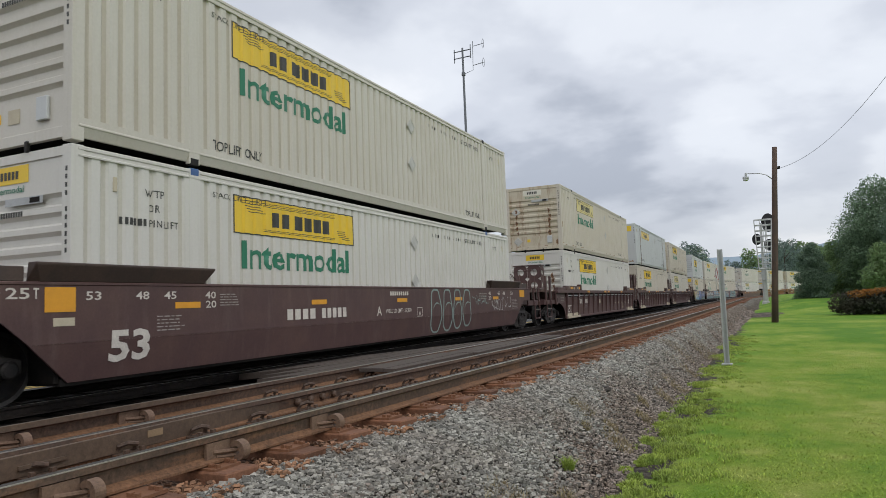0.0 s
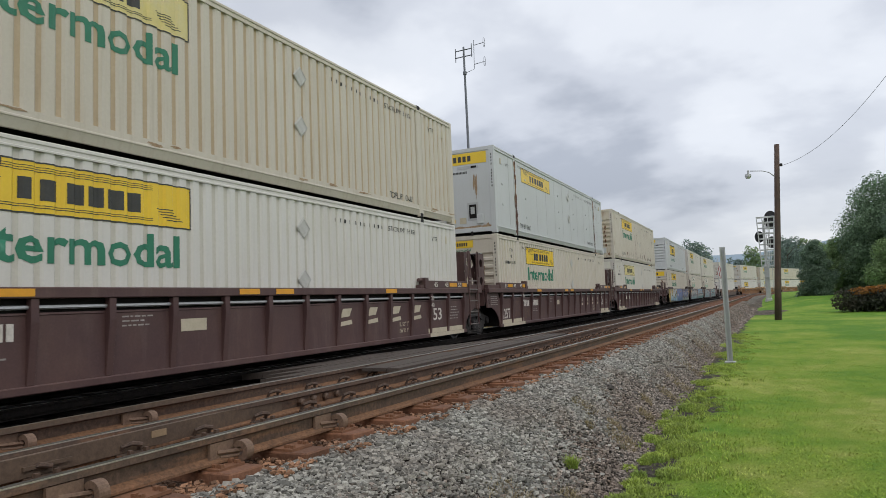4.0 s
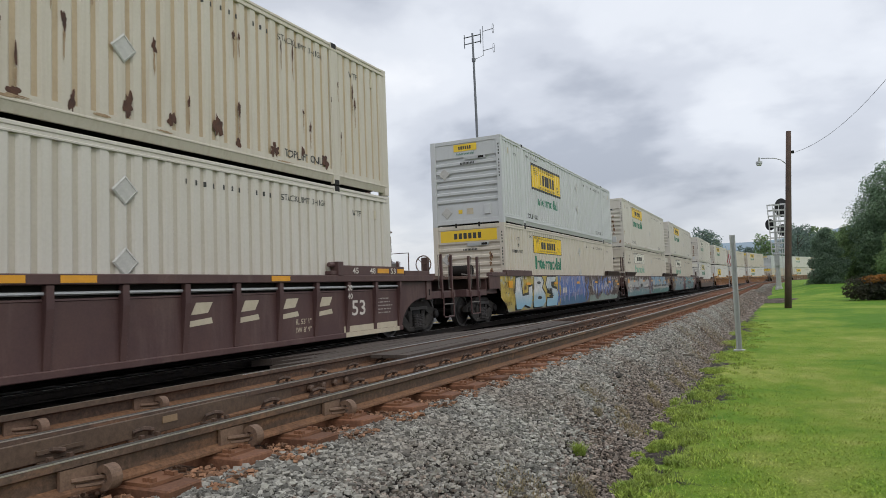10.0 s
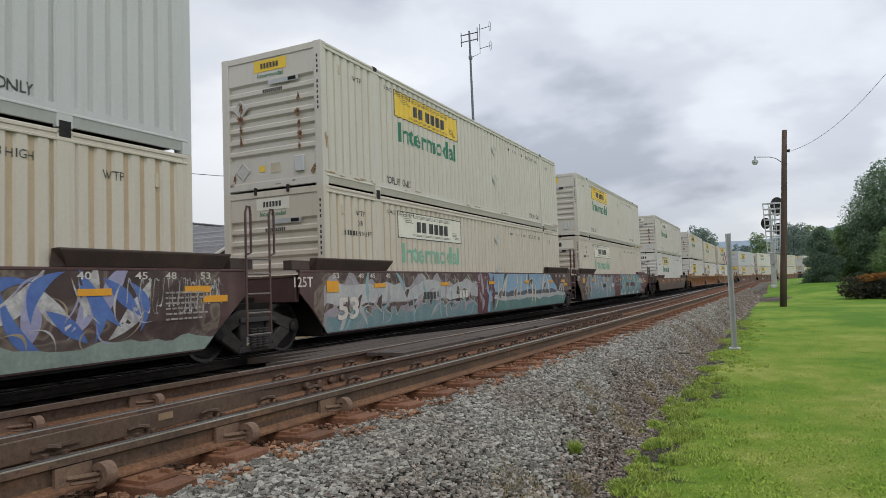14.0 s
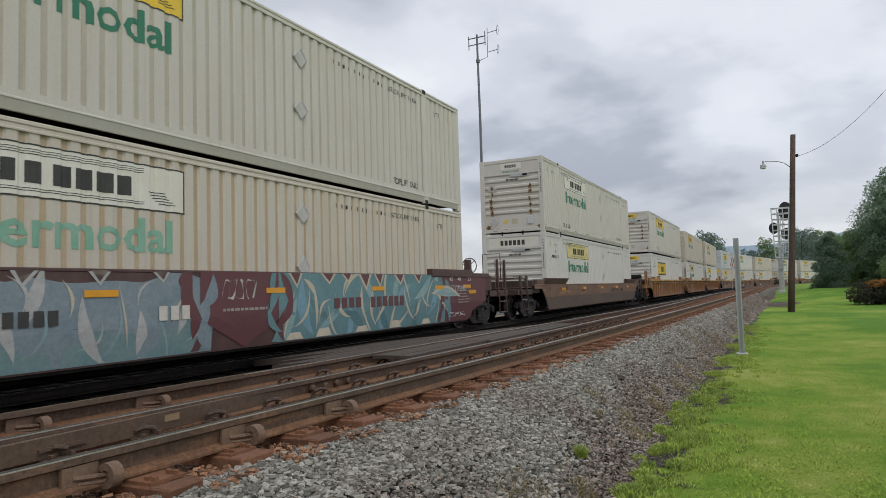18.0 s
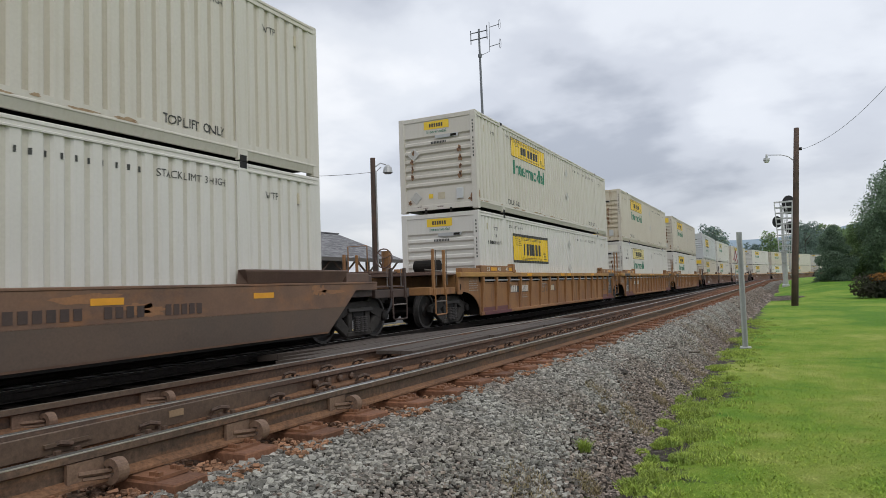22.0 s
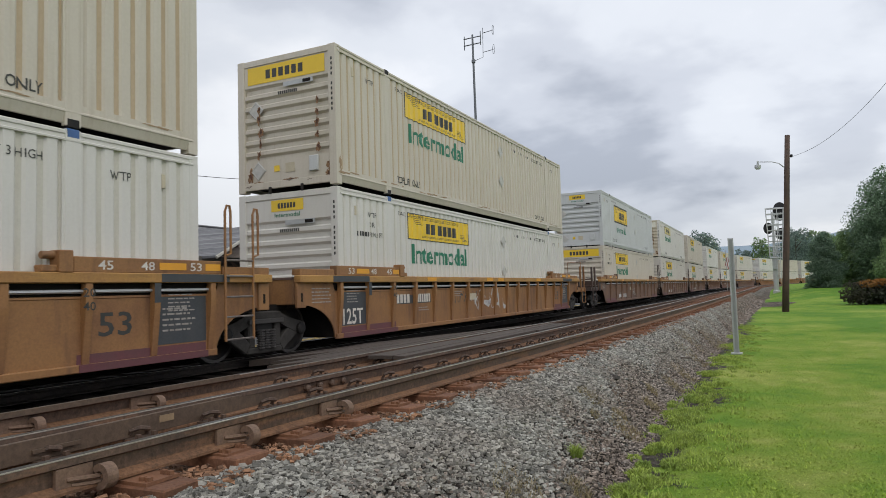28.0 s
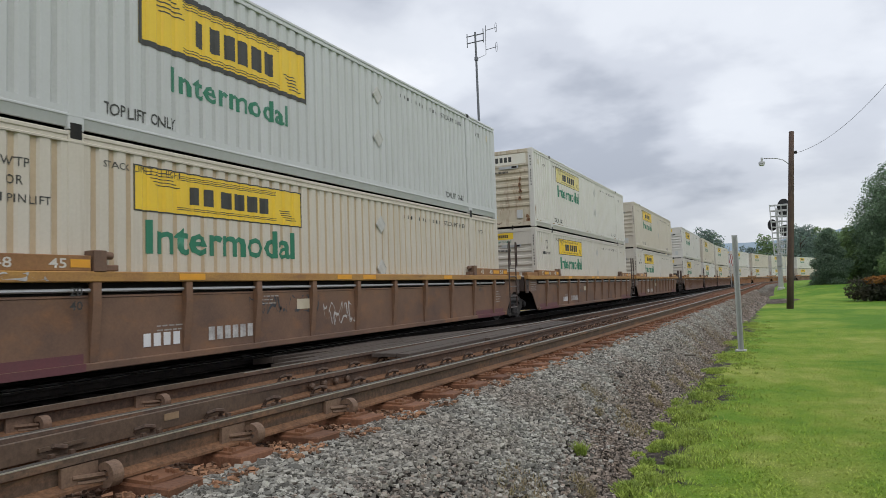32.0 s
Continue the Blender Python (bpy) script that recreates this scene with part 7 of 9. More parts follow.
def spray(name, stops, scale, warp, foot=(0.30, 0.33, 0.29), reach=0.5, rise=0.0):
    """Layered spray paint: hard-edged bands of colour over a warped field."""
    m = bpy.data.materials.new(name)
    m.use_nodes = True
    n, l = m.node_tree.nodes, m.node_tree.links
    bsdf = n["Principled BSDF"]
    bsdf.inputs["Roughness"].default_value = 0.55
    co = n.new("ShaderNodeTexCoord")
    w = node(n, "ShaderNodeTexNoise", Scale=0.9, Detail=2.0)
    l.new(co.outputs["Object"], w.inputs["Vector"])
    sc = n.new("ShaderNodeVectorMath")
    sc.operation = "SCALE"
    sc.inputs["Scale"].default_value = warp
    l.new(w.outputs["Color"], sc.inputs[0])
    add = n.new("ShaderNodeVectorMath")
    l.new(co.outputs["Object"], add.inputs[0])
    l.new(sc.outputs[0], add.inputs[1])
    f = node(n, "ShaderNodeTexNoise", Scale=scale, Detail=2.5, Roughness=0.55, Distortion=1.4)
    l.new(add.outputs[0], f.inputs["Vector"])
    r = n.new("ShaderNodeValToRGB")
    while len(r.color_ramp.elements) < len(stops):
        r.color_ramp.elements.new(0.5)
    for e, (at, c) in zip(r.color_ramp.elements, stops):
        e.position, e.color = at, (*c, 1)
    l.new(f.outputs["Fac"], r.inputs[0])
    g = node(n, "ShaderNodeTexNoise", Scale=6.0, Detail=5.0)
    l.new(co.outputs["Object"], g.inputs["Vector"])
    gr = n.new("ShaderNodeMapRange")
    gr.inputs[1].default_value, gr.inputs[2].default_value, gr.inputs[3].default_value, gr.inputs[4].default_value = 0.3, 0.7, 0.75, 1.1
    l.new(g.outputs["Fac"], gr.inputs[0])
    s2 = n.new("ShaderNodeVectorMath")
    s2.operation = "SCALE"
    l.new(r.outputs[0], s2.inputs[0])
    l.new(gr.outputs[0], s2.inputs["Scale"])
    # a pale faded band of paint along the foot of the panel
    sep = n.new("ShaderNodeSeparateXYZ")
    l.new(add.outputs[0], sep.inputs[0])
    fm = n.new("ShaderNodeMapRange")
    fm.inputs[1].default_value, fm.inputs[2].default_value, fm.inputs[3].default_value, fm.inputs[4].default_value = 0.22 + rise + 0.5 * warp, 0.68 + rise + 0.5 * warp, reach, 0.0
    l.new(sep.outputs["Z"], fm.inputs[0])
    fx = n.new("ShaderNodeMix")
    fx.data_type = "RGBA"
    fx.inputs[7].default_value = (*foot, 1)
    l.new(fm.outputs[0], fx.inputs[0])
    l.new(s2.outputs[0], fx.inputs[6])
    l.new(fx.outputs[2], bsdf.inputs["Base Color"])
    return m


M["lower_grey_brown"] = material("worn_grey_brown_car_paint", (0.115, 0.085, 0.066), 0.6, second=(0.15, 0.10, 0.07), scale=1.0, amount=0.7, grain=30, grain_amount=0.12, streak=(0.09, 0.065, 0.05), streak_amount=0.5, streak_stretch=(3, 1.0, 2.0))
for key, base, second in (("mauve_blue", (0.20, 0.20, 0.31), (0.13, 0.16, 0.30)), ("deep_blue_teal", (0.075, 0.155, 0.26), (0.11, 0.20, 0.27)), ("broad_blue", (0.075, 0.135, 0.36), (0.10, 0.19, 0.42)), ("lilac_edge", (0.32, 0.31, 0.43), (0.24, 0.25, 0.38)),
                          ("pale_green_wash", (0.26, 0.32, 0.27), (0.18, 0.22, 0.20)), ("mist_mauve", (0.34, 0.31, 0.33), (0.24, 0.22, 0.23)), ("mist_white", (0.44, 0.44, 0.42), (0.32, 0.33, 0.33)), ("teal_wash", (0.15, 0.25, 0.26), (0.24, 0.30, 0.29)),
                          ("teal_light", (0.25, 0.37, 0.37), (0.19, 0.31, 0.33)), ("sky_blue_coat", (0.19, 0.31, 0.42), (0.27, 0.37, 0.45)), ("dark_ridge", (0.065, 0.07, 0.08), (0.11, 0.12, 0.13)), ("teal_green_wash", (0.10, 0.20, 0.18), (0.16, 0.26, 0.23)),
                          ("grey_blue_coat", (0.22, 0.27, 0.30), (0.16, 0.22, 0.25)), ("teal_coat", (0.115, 0.225, 0.245), (0.15, 0.27, 0.28)), ("teal_deep", (0.08, 0.17, 0.19), (0.11, 0.21, 0.22)), ("sky_teal", (0.18, 0.33, 0.39), (0.14, 0.26, 0.31))):
    M[key] = material(key + "_spray_paint", base, 0.6, second=second, scale=2.2, amount=0.8, grain=18, grain_amount=0.14, streak=tuple(0.75 * c for c in base), streak_amount=0.35, streak_stretch=(2, 2, 0.9))
M["dusty_steel"] = material("dusty_cast_steel", (0.050, 0.046, 0.042), 0.8, second=(0.025, 0.022, 0.02), scale=5, amount=0.7, grain=40, grain_amount=0.3, bump=0.002, spec=0.25)
M["steel_spring"] = material("worn_spring_steel", (0.045, 0.04, 0.038), 0.55, second=(0.05, 0.045, 0.04), scale=9, grain_amount=0.2)
M["rim"] = material("worn_wheel_rim", (0.10, 0.095, 0.09), 0.4, metal=0.5, second=(0.05, 0.045, 0.04), scale=6, grain_amount=0.2)
M["slate"] = material("slate_grey_touch_up_paint", (0.045, 0.05, 0.055), 0.55, second=(0.07, 0.07, 0.07), scale=4, amount=0.5, grain_amount=0.12)
M["maroon"] = material("maroon_touch_up_paint", (0.13, 0.045, 0.05), 0.55, second=(0.10, 0.05, 0.05), scale=3, amount=0.5, grain_amount=0.1)
M["graffiti_white"] = material("thin_white_spray_paint", (0.50, 0.49, 0.47), 0.6, second=(0.22, 0.20, 0.19), scale=7, amount=0.8, grain_amount=0.15)
M["graffiti_tan"] = material("rust_tan_scrawl", (0.20, 0.13, 0.08), 0.7, second=(0.12, 0.07, 0.05), scale=7, amount=0.8, grain_amount=0.15)
M["spray_tan"] = material("tan_spray_paint", (0.36, 0.30, 0.20), 0.6, second=(0.25, 0.2, 0.14), scale=5, amount=0.7, grain_amount=0.12)
M["spray_yellow"] = spray("yellow_spray_paint", [(0.30, (0.12, 0.07, 0.04)), (0.40, (0.42, 0.30, 0.05)), (0.56, (0.50, 0.38, 0.09)), (0.64, (0.30, 0.36, 0.36)), (0.72, (0.36, 0.27, 0.06))], 1.3, 1.0)
M["spray_letter"] = spray("white_over_ice_blue_spray_paint", [(0.36, (0.40, 0.47, 0.50)), (0.45, (0.58, 0.58, 0.56)), (0.52, (0.62, 0.62, 0.60)), (0.60, (0.48, 0.53, 0.55)), (0.68, (0.60, 0.60, 0.57))], 0.8, 0.5, (0.22, 0.40, 0.50), 0.95, 0.28)
M["spray_brown"] = spray("brown_ground_under_spray_paint", [(0.36, (0.06, 0.035, 0.03)), (0.50, (0.10, 0.065, 0.055)), (0.58, (0.20, 0.16, 0.12)), (0.64, (0.09, 0.055, 0.05))], 1.6, 1.4, (0.17, 0.16, 0.13))
M["spray_cream"] = material("cream_spray_paint", (0.52, 0.46, 0.35), 0.6, second=(0.42, 0.38, 0.30), scale=5, amount=0.7, grain_amount=0.12)
M["spray_teal_pale"] = material("thin_pale_teal_spray_paint", (0.25, 0.34, 0.31), 0.6, second=(0.16, 0.18, 0.17), scale=6, amount=0.7, grain_amount=0.15)
M["dim_stencil"] = material("worn_white_stencil_paint", (0.36, 0.33, 0.30), 0.7, second=(0.22, 0.19, 0.17), scale=9, amount=0.8, grain_amount=0.2)
M["spray_blue_pale"] = material("pale_blue_spray_paint", (0.30, 0.42, 0.55), 0.6, second=(0.40, 0.48, 0.56), scale=4, amount=0.7, grain_amount=0.12)


# ---- the consist: middle of the car, gap before and after, style, paint, upper and lower container (paint, sign, kind of end) ----
CONSIST = [
    (-101.33, 7.3, 7.3, "smooth", "brown", ("ivory", "plain", "small"), ("white", "plain", "small")),
    (-77.94, 7.3, 3.4, "ribbed", "brown", ("cream", "faded", "small", "rusty_cream"), ("white", "plain", "small")),
    (-58.33, 3.4, 3.2, "ribbed", "brown", ("pale_grey", "bare", "wide"), ("cream", "plain", "small")),
    (-39.07, 3.2, 7.4, "ribbed", "brown", ("cream", "plain", "small", "rusty_cream"), ("ivory", "faded", "wide")),
    (-15.5, 7.4, 3.4, "graffiti_a", "brown", ("pale_grey", "border", "small"), ("cream", "plain", "wide")),
    (4.15, 3.4, 3.4, "graffiti_b", "brown", ("ivory", "plain", "small"), ("cream", "pale", "small")),
    (23.8, 3.4, 7.5, "graffiti_c", "brown", ("ivory", "plain", "small"), ("cream", "pale", "wide")),
    (47.62, 7.5, 7.5, "smooth", "rusty_orange", ("ivory", "bleached", "small"), ("white", "faded", "wide")),
    (71.47, 7.5, 3.5, "ribbed", "orange", ("ivory", "plain", "small"), ("white", "big", "small")),
    (91.3, 3.5, 3.6, "ribbed", "orange", ("cream", "plain", "small", "rusty_cream"), ("white", "faded", "wide")),
    (111.27, 3.6, 7.5, "ribbed", "orange", ("cream", "plain", "wide"), ("white", "plain", "small")),
    (135.16, 7.5, 3.7, "wide_ribbed", "rusty_orange", ("pale_grey", "border", "small"), ("cream", "plain", "wide")),
    (155.2, 3.7, 3.5, "wide_ribbed", "rusty_orange", ("white", "faded", "wide", "rusty_cream"), ("ivory", "plain", "small")),
    (174.9, 3.5, 7.4, "wide_ribbed", "rusty_orange", ("cream", "plain", "small"), ("ivory", "plain", "small")),
    (198.6, 7.4, 3.5, "ribbed", "rusty_orange", ("white", "plain", "small"), ("ivory", "plain", "small")),
    (218.3, 3.5, 3.5, "ribbed", "rusty_orange", ("cream", "plain", "small"), ("white", "plain", "small")),
    (238.0, 3.5, 7.4, "ribbed", "rusty_orange", ("ivory", "plain", "small"), ("cream", "plain", "small")),
    (261.7, 7.4, 3.5, "ribbed", "orange", ("white", "plain", "small"), ("ivory", "faded", "small")),
    (281.4, 3.5, 3.5, "ribbed", "orange", ("cream", "plain", "small"), ("ivory", "plain", "small")),
    (301.1, 3.5, 7.4, "ribbed", "orange", ("ivory", "plain", "small"), ("white", "plain", "small")),
    (324.8, 7.4, 3.5, "ribbed", "rusty_orange", ("white", "plain", "small"), ("cream", "plain", "small")),
    (344.5, 3.5, 3.5, "ribbed", "orange", ("cream", "plain", "small"), ("ivory", "plain", "small")),
]
# how much higher or lower a stack rides than the usual
LIFTED = {0: 0.06, 2: 0.05, 4: -0.05, 5: -0.06, 7: -0.03, 8: 0.08, 10: 0.06, 11: -0.06}
END_FACE = {(7, True): "logo_white", (7, False): "logo_white", (9, False): "logo_white", (12, True): "logo_white", (1, True): "logo_white", (3, False): "logo_white"}
STAINS = {(1, True): 5, (1, False): 6, (3, True): 8, (5, True): 11, (7, True): 13, (9, True): 15, (9, False): 16, (8, True): 18, (12, True): 19, (2, False): 20, (10, True): 23, (4, False): 24}
SAYS = {"cream": "cream-painted", "ivory": "ivory-painted", "white": "white-painted", "pale_grey": "pale grey", "rusty_cream": "rust-stained cream"}
TELLS = {"plain": "yellow sign, green lettering", "faded": "faded sign, green lettering", "pale": "bleached sign, pale lettering", "bleached": "bleached white sign",
         "border": "black-edged yellow sign", "big": "large black-edged yellow sign", "bare": "yellow sign, rusty posts"}
CARS = {"ribbed": "ribbed %s well car carrying two stacked containers", "wide_ribbed": "widely ribbed %s well car carrying two stacked containers", "smooth": "smooth-sided %s well car carrying two stacked containers",
        "graffiti_a": "%s well car covered in yellow, white and blue graffiti", "graffiti_b": "%s well car covered in pale teal and grey graffiti", "graffiti_c": "%s well car covered in teal, white and maroon graffiti"}
PAINTS = {"brown": "oxide-brown", "orange": "weathered yellow-orange", "rusty_orange": "rust-brown"}
for i, (s0, front, back, style, paint, up, low) in enumerate(CONSIST):
    build_car(style, paint, s0, front, back, CARS[style] % PAINTS[paint], i)
    dz = LIFTED.get(i, 0.0)
    for load, z, tells in ((low, 0.32 + 0.5 * dz, "in a well car"), (up, 3.245 + dz, "stacked on another")):
        smooth_wall = load[1] == "bare"
        build_container(load[0], load[1], s0, z, ribbed=not smooth_wall, end_paint=load[3] if len(load) > 3 else None, end_sign=load[2], rust=(i == 3 and z > 1), end_face=END_FACE.get((i, z > 1)), blue=(i in (0, 9, 10) and z < 1), stains=(0 if i > 14 else STAINS.get((i, z > 1), 0)),
                        label="%s %s container,  %s, %s" % (SAYS[load[0]], "flat-sided" if smooth_wall else "corrugated", TELLS[load[1]], tells))


# ---- beside the near track: crossing, rail gear, posts ----
def build_crossing():
    """Timber crossing panels between the two tracks, tilted down to the train's rail."""
    deck = thing("crossing_deck", "dark weathered timber crossing boards between the tracks", "crossing deck", kind="structure")
    rng = random.Random(2)
    inner, outer = near_off(10) - 0.755 - 0.14, 0.95
    n = 9
    for k in range(n):
        a0, a1 = outer + (inner - outer) * k / n, outer + (inner - outer) * (k + 1) / n - 0.012
        z0, z1 = (NEAR_Z - 0.03 + (-0.02 - NEAR_Z + 0.03) * (1 - q) for q in (k / n, (k + 1) / n))
        s, end = (6.35 if k > 5 else 7.5 if k > 3 else 9.0), 12.6
        while s < end - 0.1:
            e = min(s + 2.15, end)
            bm = bmesh.new()
            lift = rng.uniform(-0.003, 0.003)
            slab(bm, [(TRAIN_X + a0, z0 - 0.10), (TRAIN_X + a1, z1 - 0.10), (TRAIN_X + a1, z1 + lift), (TRAIN_X + a0, z0 + lift)], "y", s, e - 0.01)
            part("board", bm, M["planks"], deck)
            s = e
    # boards between the far rail of the near track and the rail beside it, with an open gap under their end
    for k in range(3):
        for s, e in ((6.3, 8.4), (8.41, 10.5), (10.51, 12.5)):
            x0 = TRAIN_X + near_off(s) - 0.67 + 0.155 * k
            part("board", bar(x0, x0 + 0.148, s, e, NEAR_Z - 0.05, NEAR_Z - 0.012 + rng.uniform(-0.003, 0.003)), M["planks"], deck)


def rail_brace():
    """A cast rail brace: a block against the web, two rods, and a thick round hook beside it."""
    bm = bmesh.new()
    box(bm, 0.010, 0.030, -0.15, 0.02, -0.118, -0.034)
    tube(bm, [(0.028, -0.10, -0.085), (0.055, -0.02, -0.090), (0.06, 0.03, -0.095)], 0.011, 6)
    tube(bm, [(0.028, -0.08, -0.112), (0.055, 0.0, -0.118), (0.06, 0.03, -0.118)], 0.010, 6)
    n, r0, r1 = 20, 0.024, 0.056
    rings = []
    for i in range(n):
        a = math.radians(-150 + 300 * i / (n - 1))
        c, q = math.cos(a), math.sin(a)
        rings.append([bm.verts.new((0.072 + r * c, y, -0.098 + r * q)) for r, y in ((r0, 0.02), (r1, 0.02), (r1, 0.075), (r0, 0.075))])
    for a, b in zip(rings, rings[1:]):
        for k in range(4):
            bm.faces.new((a[k], a[(k + 1) % 4], b[(k + 1) % 4], b[k]))
    bm.faces.new(rings[0][::-1])
    bm.faces.new(rings[-1])
    return sheet("rail_brace", bm, M["brace_steel"])


def clip_mesh():
    bm = bmesh.new()
    tube(bm, [(0.05, -0.06, -0.13), (0.075, -0.055, -0.085), (0.11, -0.02, -0.070), (0.125, 0.03, -0.082), (0.085, 0.055, -0.085), (0.06, 0.06, -0.13)], 0.014, 6)
    box(bm, 0.045, 0.16, -0.09, 0.09, -0.16, -0.124)
    for a in (-0.055, 0.055):
        box(bm, 0.125, 0.15, a - 0.013, a + 0.013, -0.125, -0.10)
    return sheet("rail_clip", bm, M["rail_side"])


def build_rail_gear():
    brace, clip = rail_brace(), clip_mesh()
    gear = thing("switch_gear", "rusty rail braces, clips and joint bars on the near track", "rail fittings", kind="structure")
    for s, d in ((2.0, 0.755), (2.87, 0.755), (3.74, 0.755), (2.66, -0.755), (3.55, -0.755), (1.1, 0.755), (1.8, -0.755)):
        part("rail_brace", brace, None, gear, at=on_track(s, near_off(s) + d, NEAR_Z))
    s = 1.2
    while s < 16:
        part("rail_clip", clip, None, gear, at=on_track(s, middle_off(s), NEAR_Z))
        if s > 4.5:
            part("rail_clip", clip, None, gear, at=on_track(s, near_off(s) - 0.755, NEAR_Z))
        s += 0.53
    m = on_track(3.2, middle_off(3.2), NEAR_Z)
    part("joint_bar", bar(0.036, 0.052, -2.4, 0.95, -0.125, -0.012), M["joint_steel"], gear, "broad plain joint bar", at=m, bevel=0.004)
    part("joint_plate", bar(0.052, 0.057, -0.26, -0.15, -0.075, -0.035), M["tan_plate"], gear, "tan marker plate", at=m)
    part("joint_slot", bar(0.052, 0.070, -1.04, -0.78, -0.085, -0.066), M["joint_steel"], gear, "raised bar on the joint", at=m)
    for k in range(4):
        bm = bmesh.new()
        disc(bm, (0, 0, 0), "x", [(0.0, 0.028), (0.03, 0.028), (0.04, 0.015)], 8)
        part("joint_bolt", bm, M["rail_side"], gear, at=on_track(4.35 + 0.16 * k, middle_off(4.4), NEAR_Z) @ Matrix.Translation((0.016, 0, -0.07)))


def build_ballast():
    """Loose crushed stone, thickest by the near track's ties and thinning out towards the lawn."""
    rng = np.random.default_rng(5)
    base = np.array([(-1, -1, -1), (1, -1, -1), (1, 1, -1), (-1, 1, -1), (-1, -1, 1), (1, -1, 1), (1, 1, 1), (-1, 1, 1)], float) * np.array((1.0, 0.66, 0.48))
    quad = np.array([(0, 3, 2, 1), (4, 5, 6, 7), (0, 1, 5, 4), (1, 2, 6, 5), (2, 3, 7, 6), (3, 0, 4, 7)])

    def lay(name, x, y, z, size, mat, label):
        n = len(x)
        v = base[None] * rng.uniform(0.5, 1.15, (n, 8, 3)) * size[:, None, None] * rng.uniform(0.75, 1.2, (n, 1, 3))
        a, b = rng.uniform(0, 6.28, n), rng.uniform(-0.9, 0.9, n)
        c, s, cb, sb = np.cos(a), np.sin(a), np.cos(b), np.sin(b)
        vx, vy, vz = v[..., 0], v[..., 1], v[..., 2]
        vy, vz = vy * cb[:, None] - vz * sb[:, None], vy * sb[:, None] + vz * cb[:, None]
        vx, vy = vx * c[:, None] - vy * s[:, None], vx * s[:, None] + vy * c[:, None]
        verts = np.stack((vx + x[:, None], vy + y[:, None], vz + z[:, None] + rng.uniform(-0.012, 0.017, n)[:, None]), -1).reshape(-1, 3)
        faces = (quad[None] + 8 * np.arange(n)[:, None, None]).reshape(-1, 4)
        tagged(new(name, soup(name, verts.tolist(), faces.tolist(), mat)), label, "ballast", kind="stuff")

    count = 125000
    y = 1.4 + 30 * rng.random(count) ** 2.0
    off = 5.48 + 0.9 * (1 - np.exp(-y / 19))
    start = TRAIN_X + off + 1.0
    reach = np.maximum(-1.1 - start, 0.6)
    x = start + rng.random(count) * reach
    q = (x - start - 0.15) / (-1.2 - start - 0.15)
    z = np.where(q < 0, 0.203 - 0.018 * np.clip((x - start) / 0.15, 0, 1), np.interp(q, [0, 0.35, 0.7, 1.0], [0.185, 0.06, -0.19, -0.42])) + 0.002
    border = (x - start) / reach + 0.13 * np.sin(y * 0.9) + 0.10 * np.sin(y * 2.3 + 1) + rng.normal(0, 0.12, count)
    near = border < 0.56
    size = rng.uniform(0.009, 0.021, count) + 0.0006 * y
    lay("loose_ballast", x[near], y[near], z[near], size[near], M["ballast"], "loose grey crushed stone beside the near track")
    fine = ~near & (rng.random(count) < 0.8)
    lay("fine_gravel", x[fine], y[fine], z[fine], size[fine] * rng.uniform(0.45, 1.0, fine.sum()), M["fine_gravel"], "fine brown gravel and dirt between ballast and lawn")
    # larger stones stand for the bank further along
    far = 16000
    y = 26 + 56 * rng.random(far) ** 1.3
    start = TRAIN_X + 5.48 + 0.9 * (1 - np.exp(-y / 19)) + 1.0
    q = 1.35 * rng.random(far)
    k = np.clip((y - 25) / 35, 0, 1)
    k = k * k * (3 - 2 * k)
    u = np.clip((q - 1) / 0.35, 0, 1)
    x = start + 0.15 + np.minimum(q, 1) * (-1.2 - start - 0.15) + u * (0.25 + 0.7 * k)
    keep = y < 58
    z = np.interp(q, [0, 0.35], [0.185, 0.06]) + np.where(q > 0.35, np.interp(q, [0.35, 0.7, 1.0], [0.0, -0.25, -0.475]) + k * np.interp(q, [0.35, 0.7, 1.0], [0.0, 0.12, 0.17]), 0.0) - u * (0.045 + 0.17 * k)
    lay("fine_gravel", x[keep], y[keep], z[keep], rng.uniform(0.03, 0.06, keep.sum()), M["fine_gravel"], "brown gravel of the bank further along the line")
    # rust-coated stones in the cribs between the ties and along the rails
    extra = 13000
    y = 0.9 + 16 * rng.random(extra) ** 1.5
    x = TRAIN_X + 5.48 + 0.9 * (1 - np.exp(-y / 19)) + np.where(rng.random(extra) < 0.5, rng.uniform(0.80, 1.16, extra), rng.uniform(-1.7, 0.95, extra))
    crib = np.abs(((y + 1.5) / 0.53 + 0.5) % 1 - 0.5) > 0.21
    lay("rusty_ballast", x[crib], y[crib], np.full(crib.sum(), 0.208), rng.uniform(0.010, 0.021, crib.sum()), M["rusty_stone"], "rust-coated stones between the ties")
    # a few larger dark lumps and weathered sticks lie on the bank
    for lx, ly, r in ((-1.72, 7.98, 0.075), (-1.5, 8.6, 0.05), (-1.35, 9.1, 0.04)):
        bm = bmesh.new()
        bmesh.ops.create_icosphere(bm, subdivisions=2, radius=r)
        for v in bm.verts:
            v.co *= 0.75 + 0.6 * noise.noise(v.co * 14 + Vector((lx * 9, ly, 0)))
            v.co.z *= 0.55
        solid("stone", bm, M["dark_lump"], "dark lump of ballast lying on the gravel bank", "stone", at=(lx, ly, bank_z(lx, ly) + 0.02))
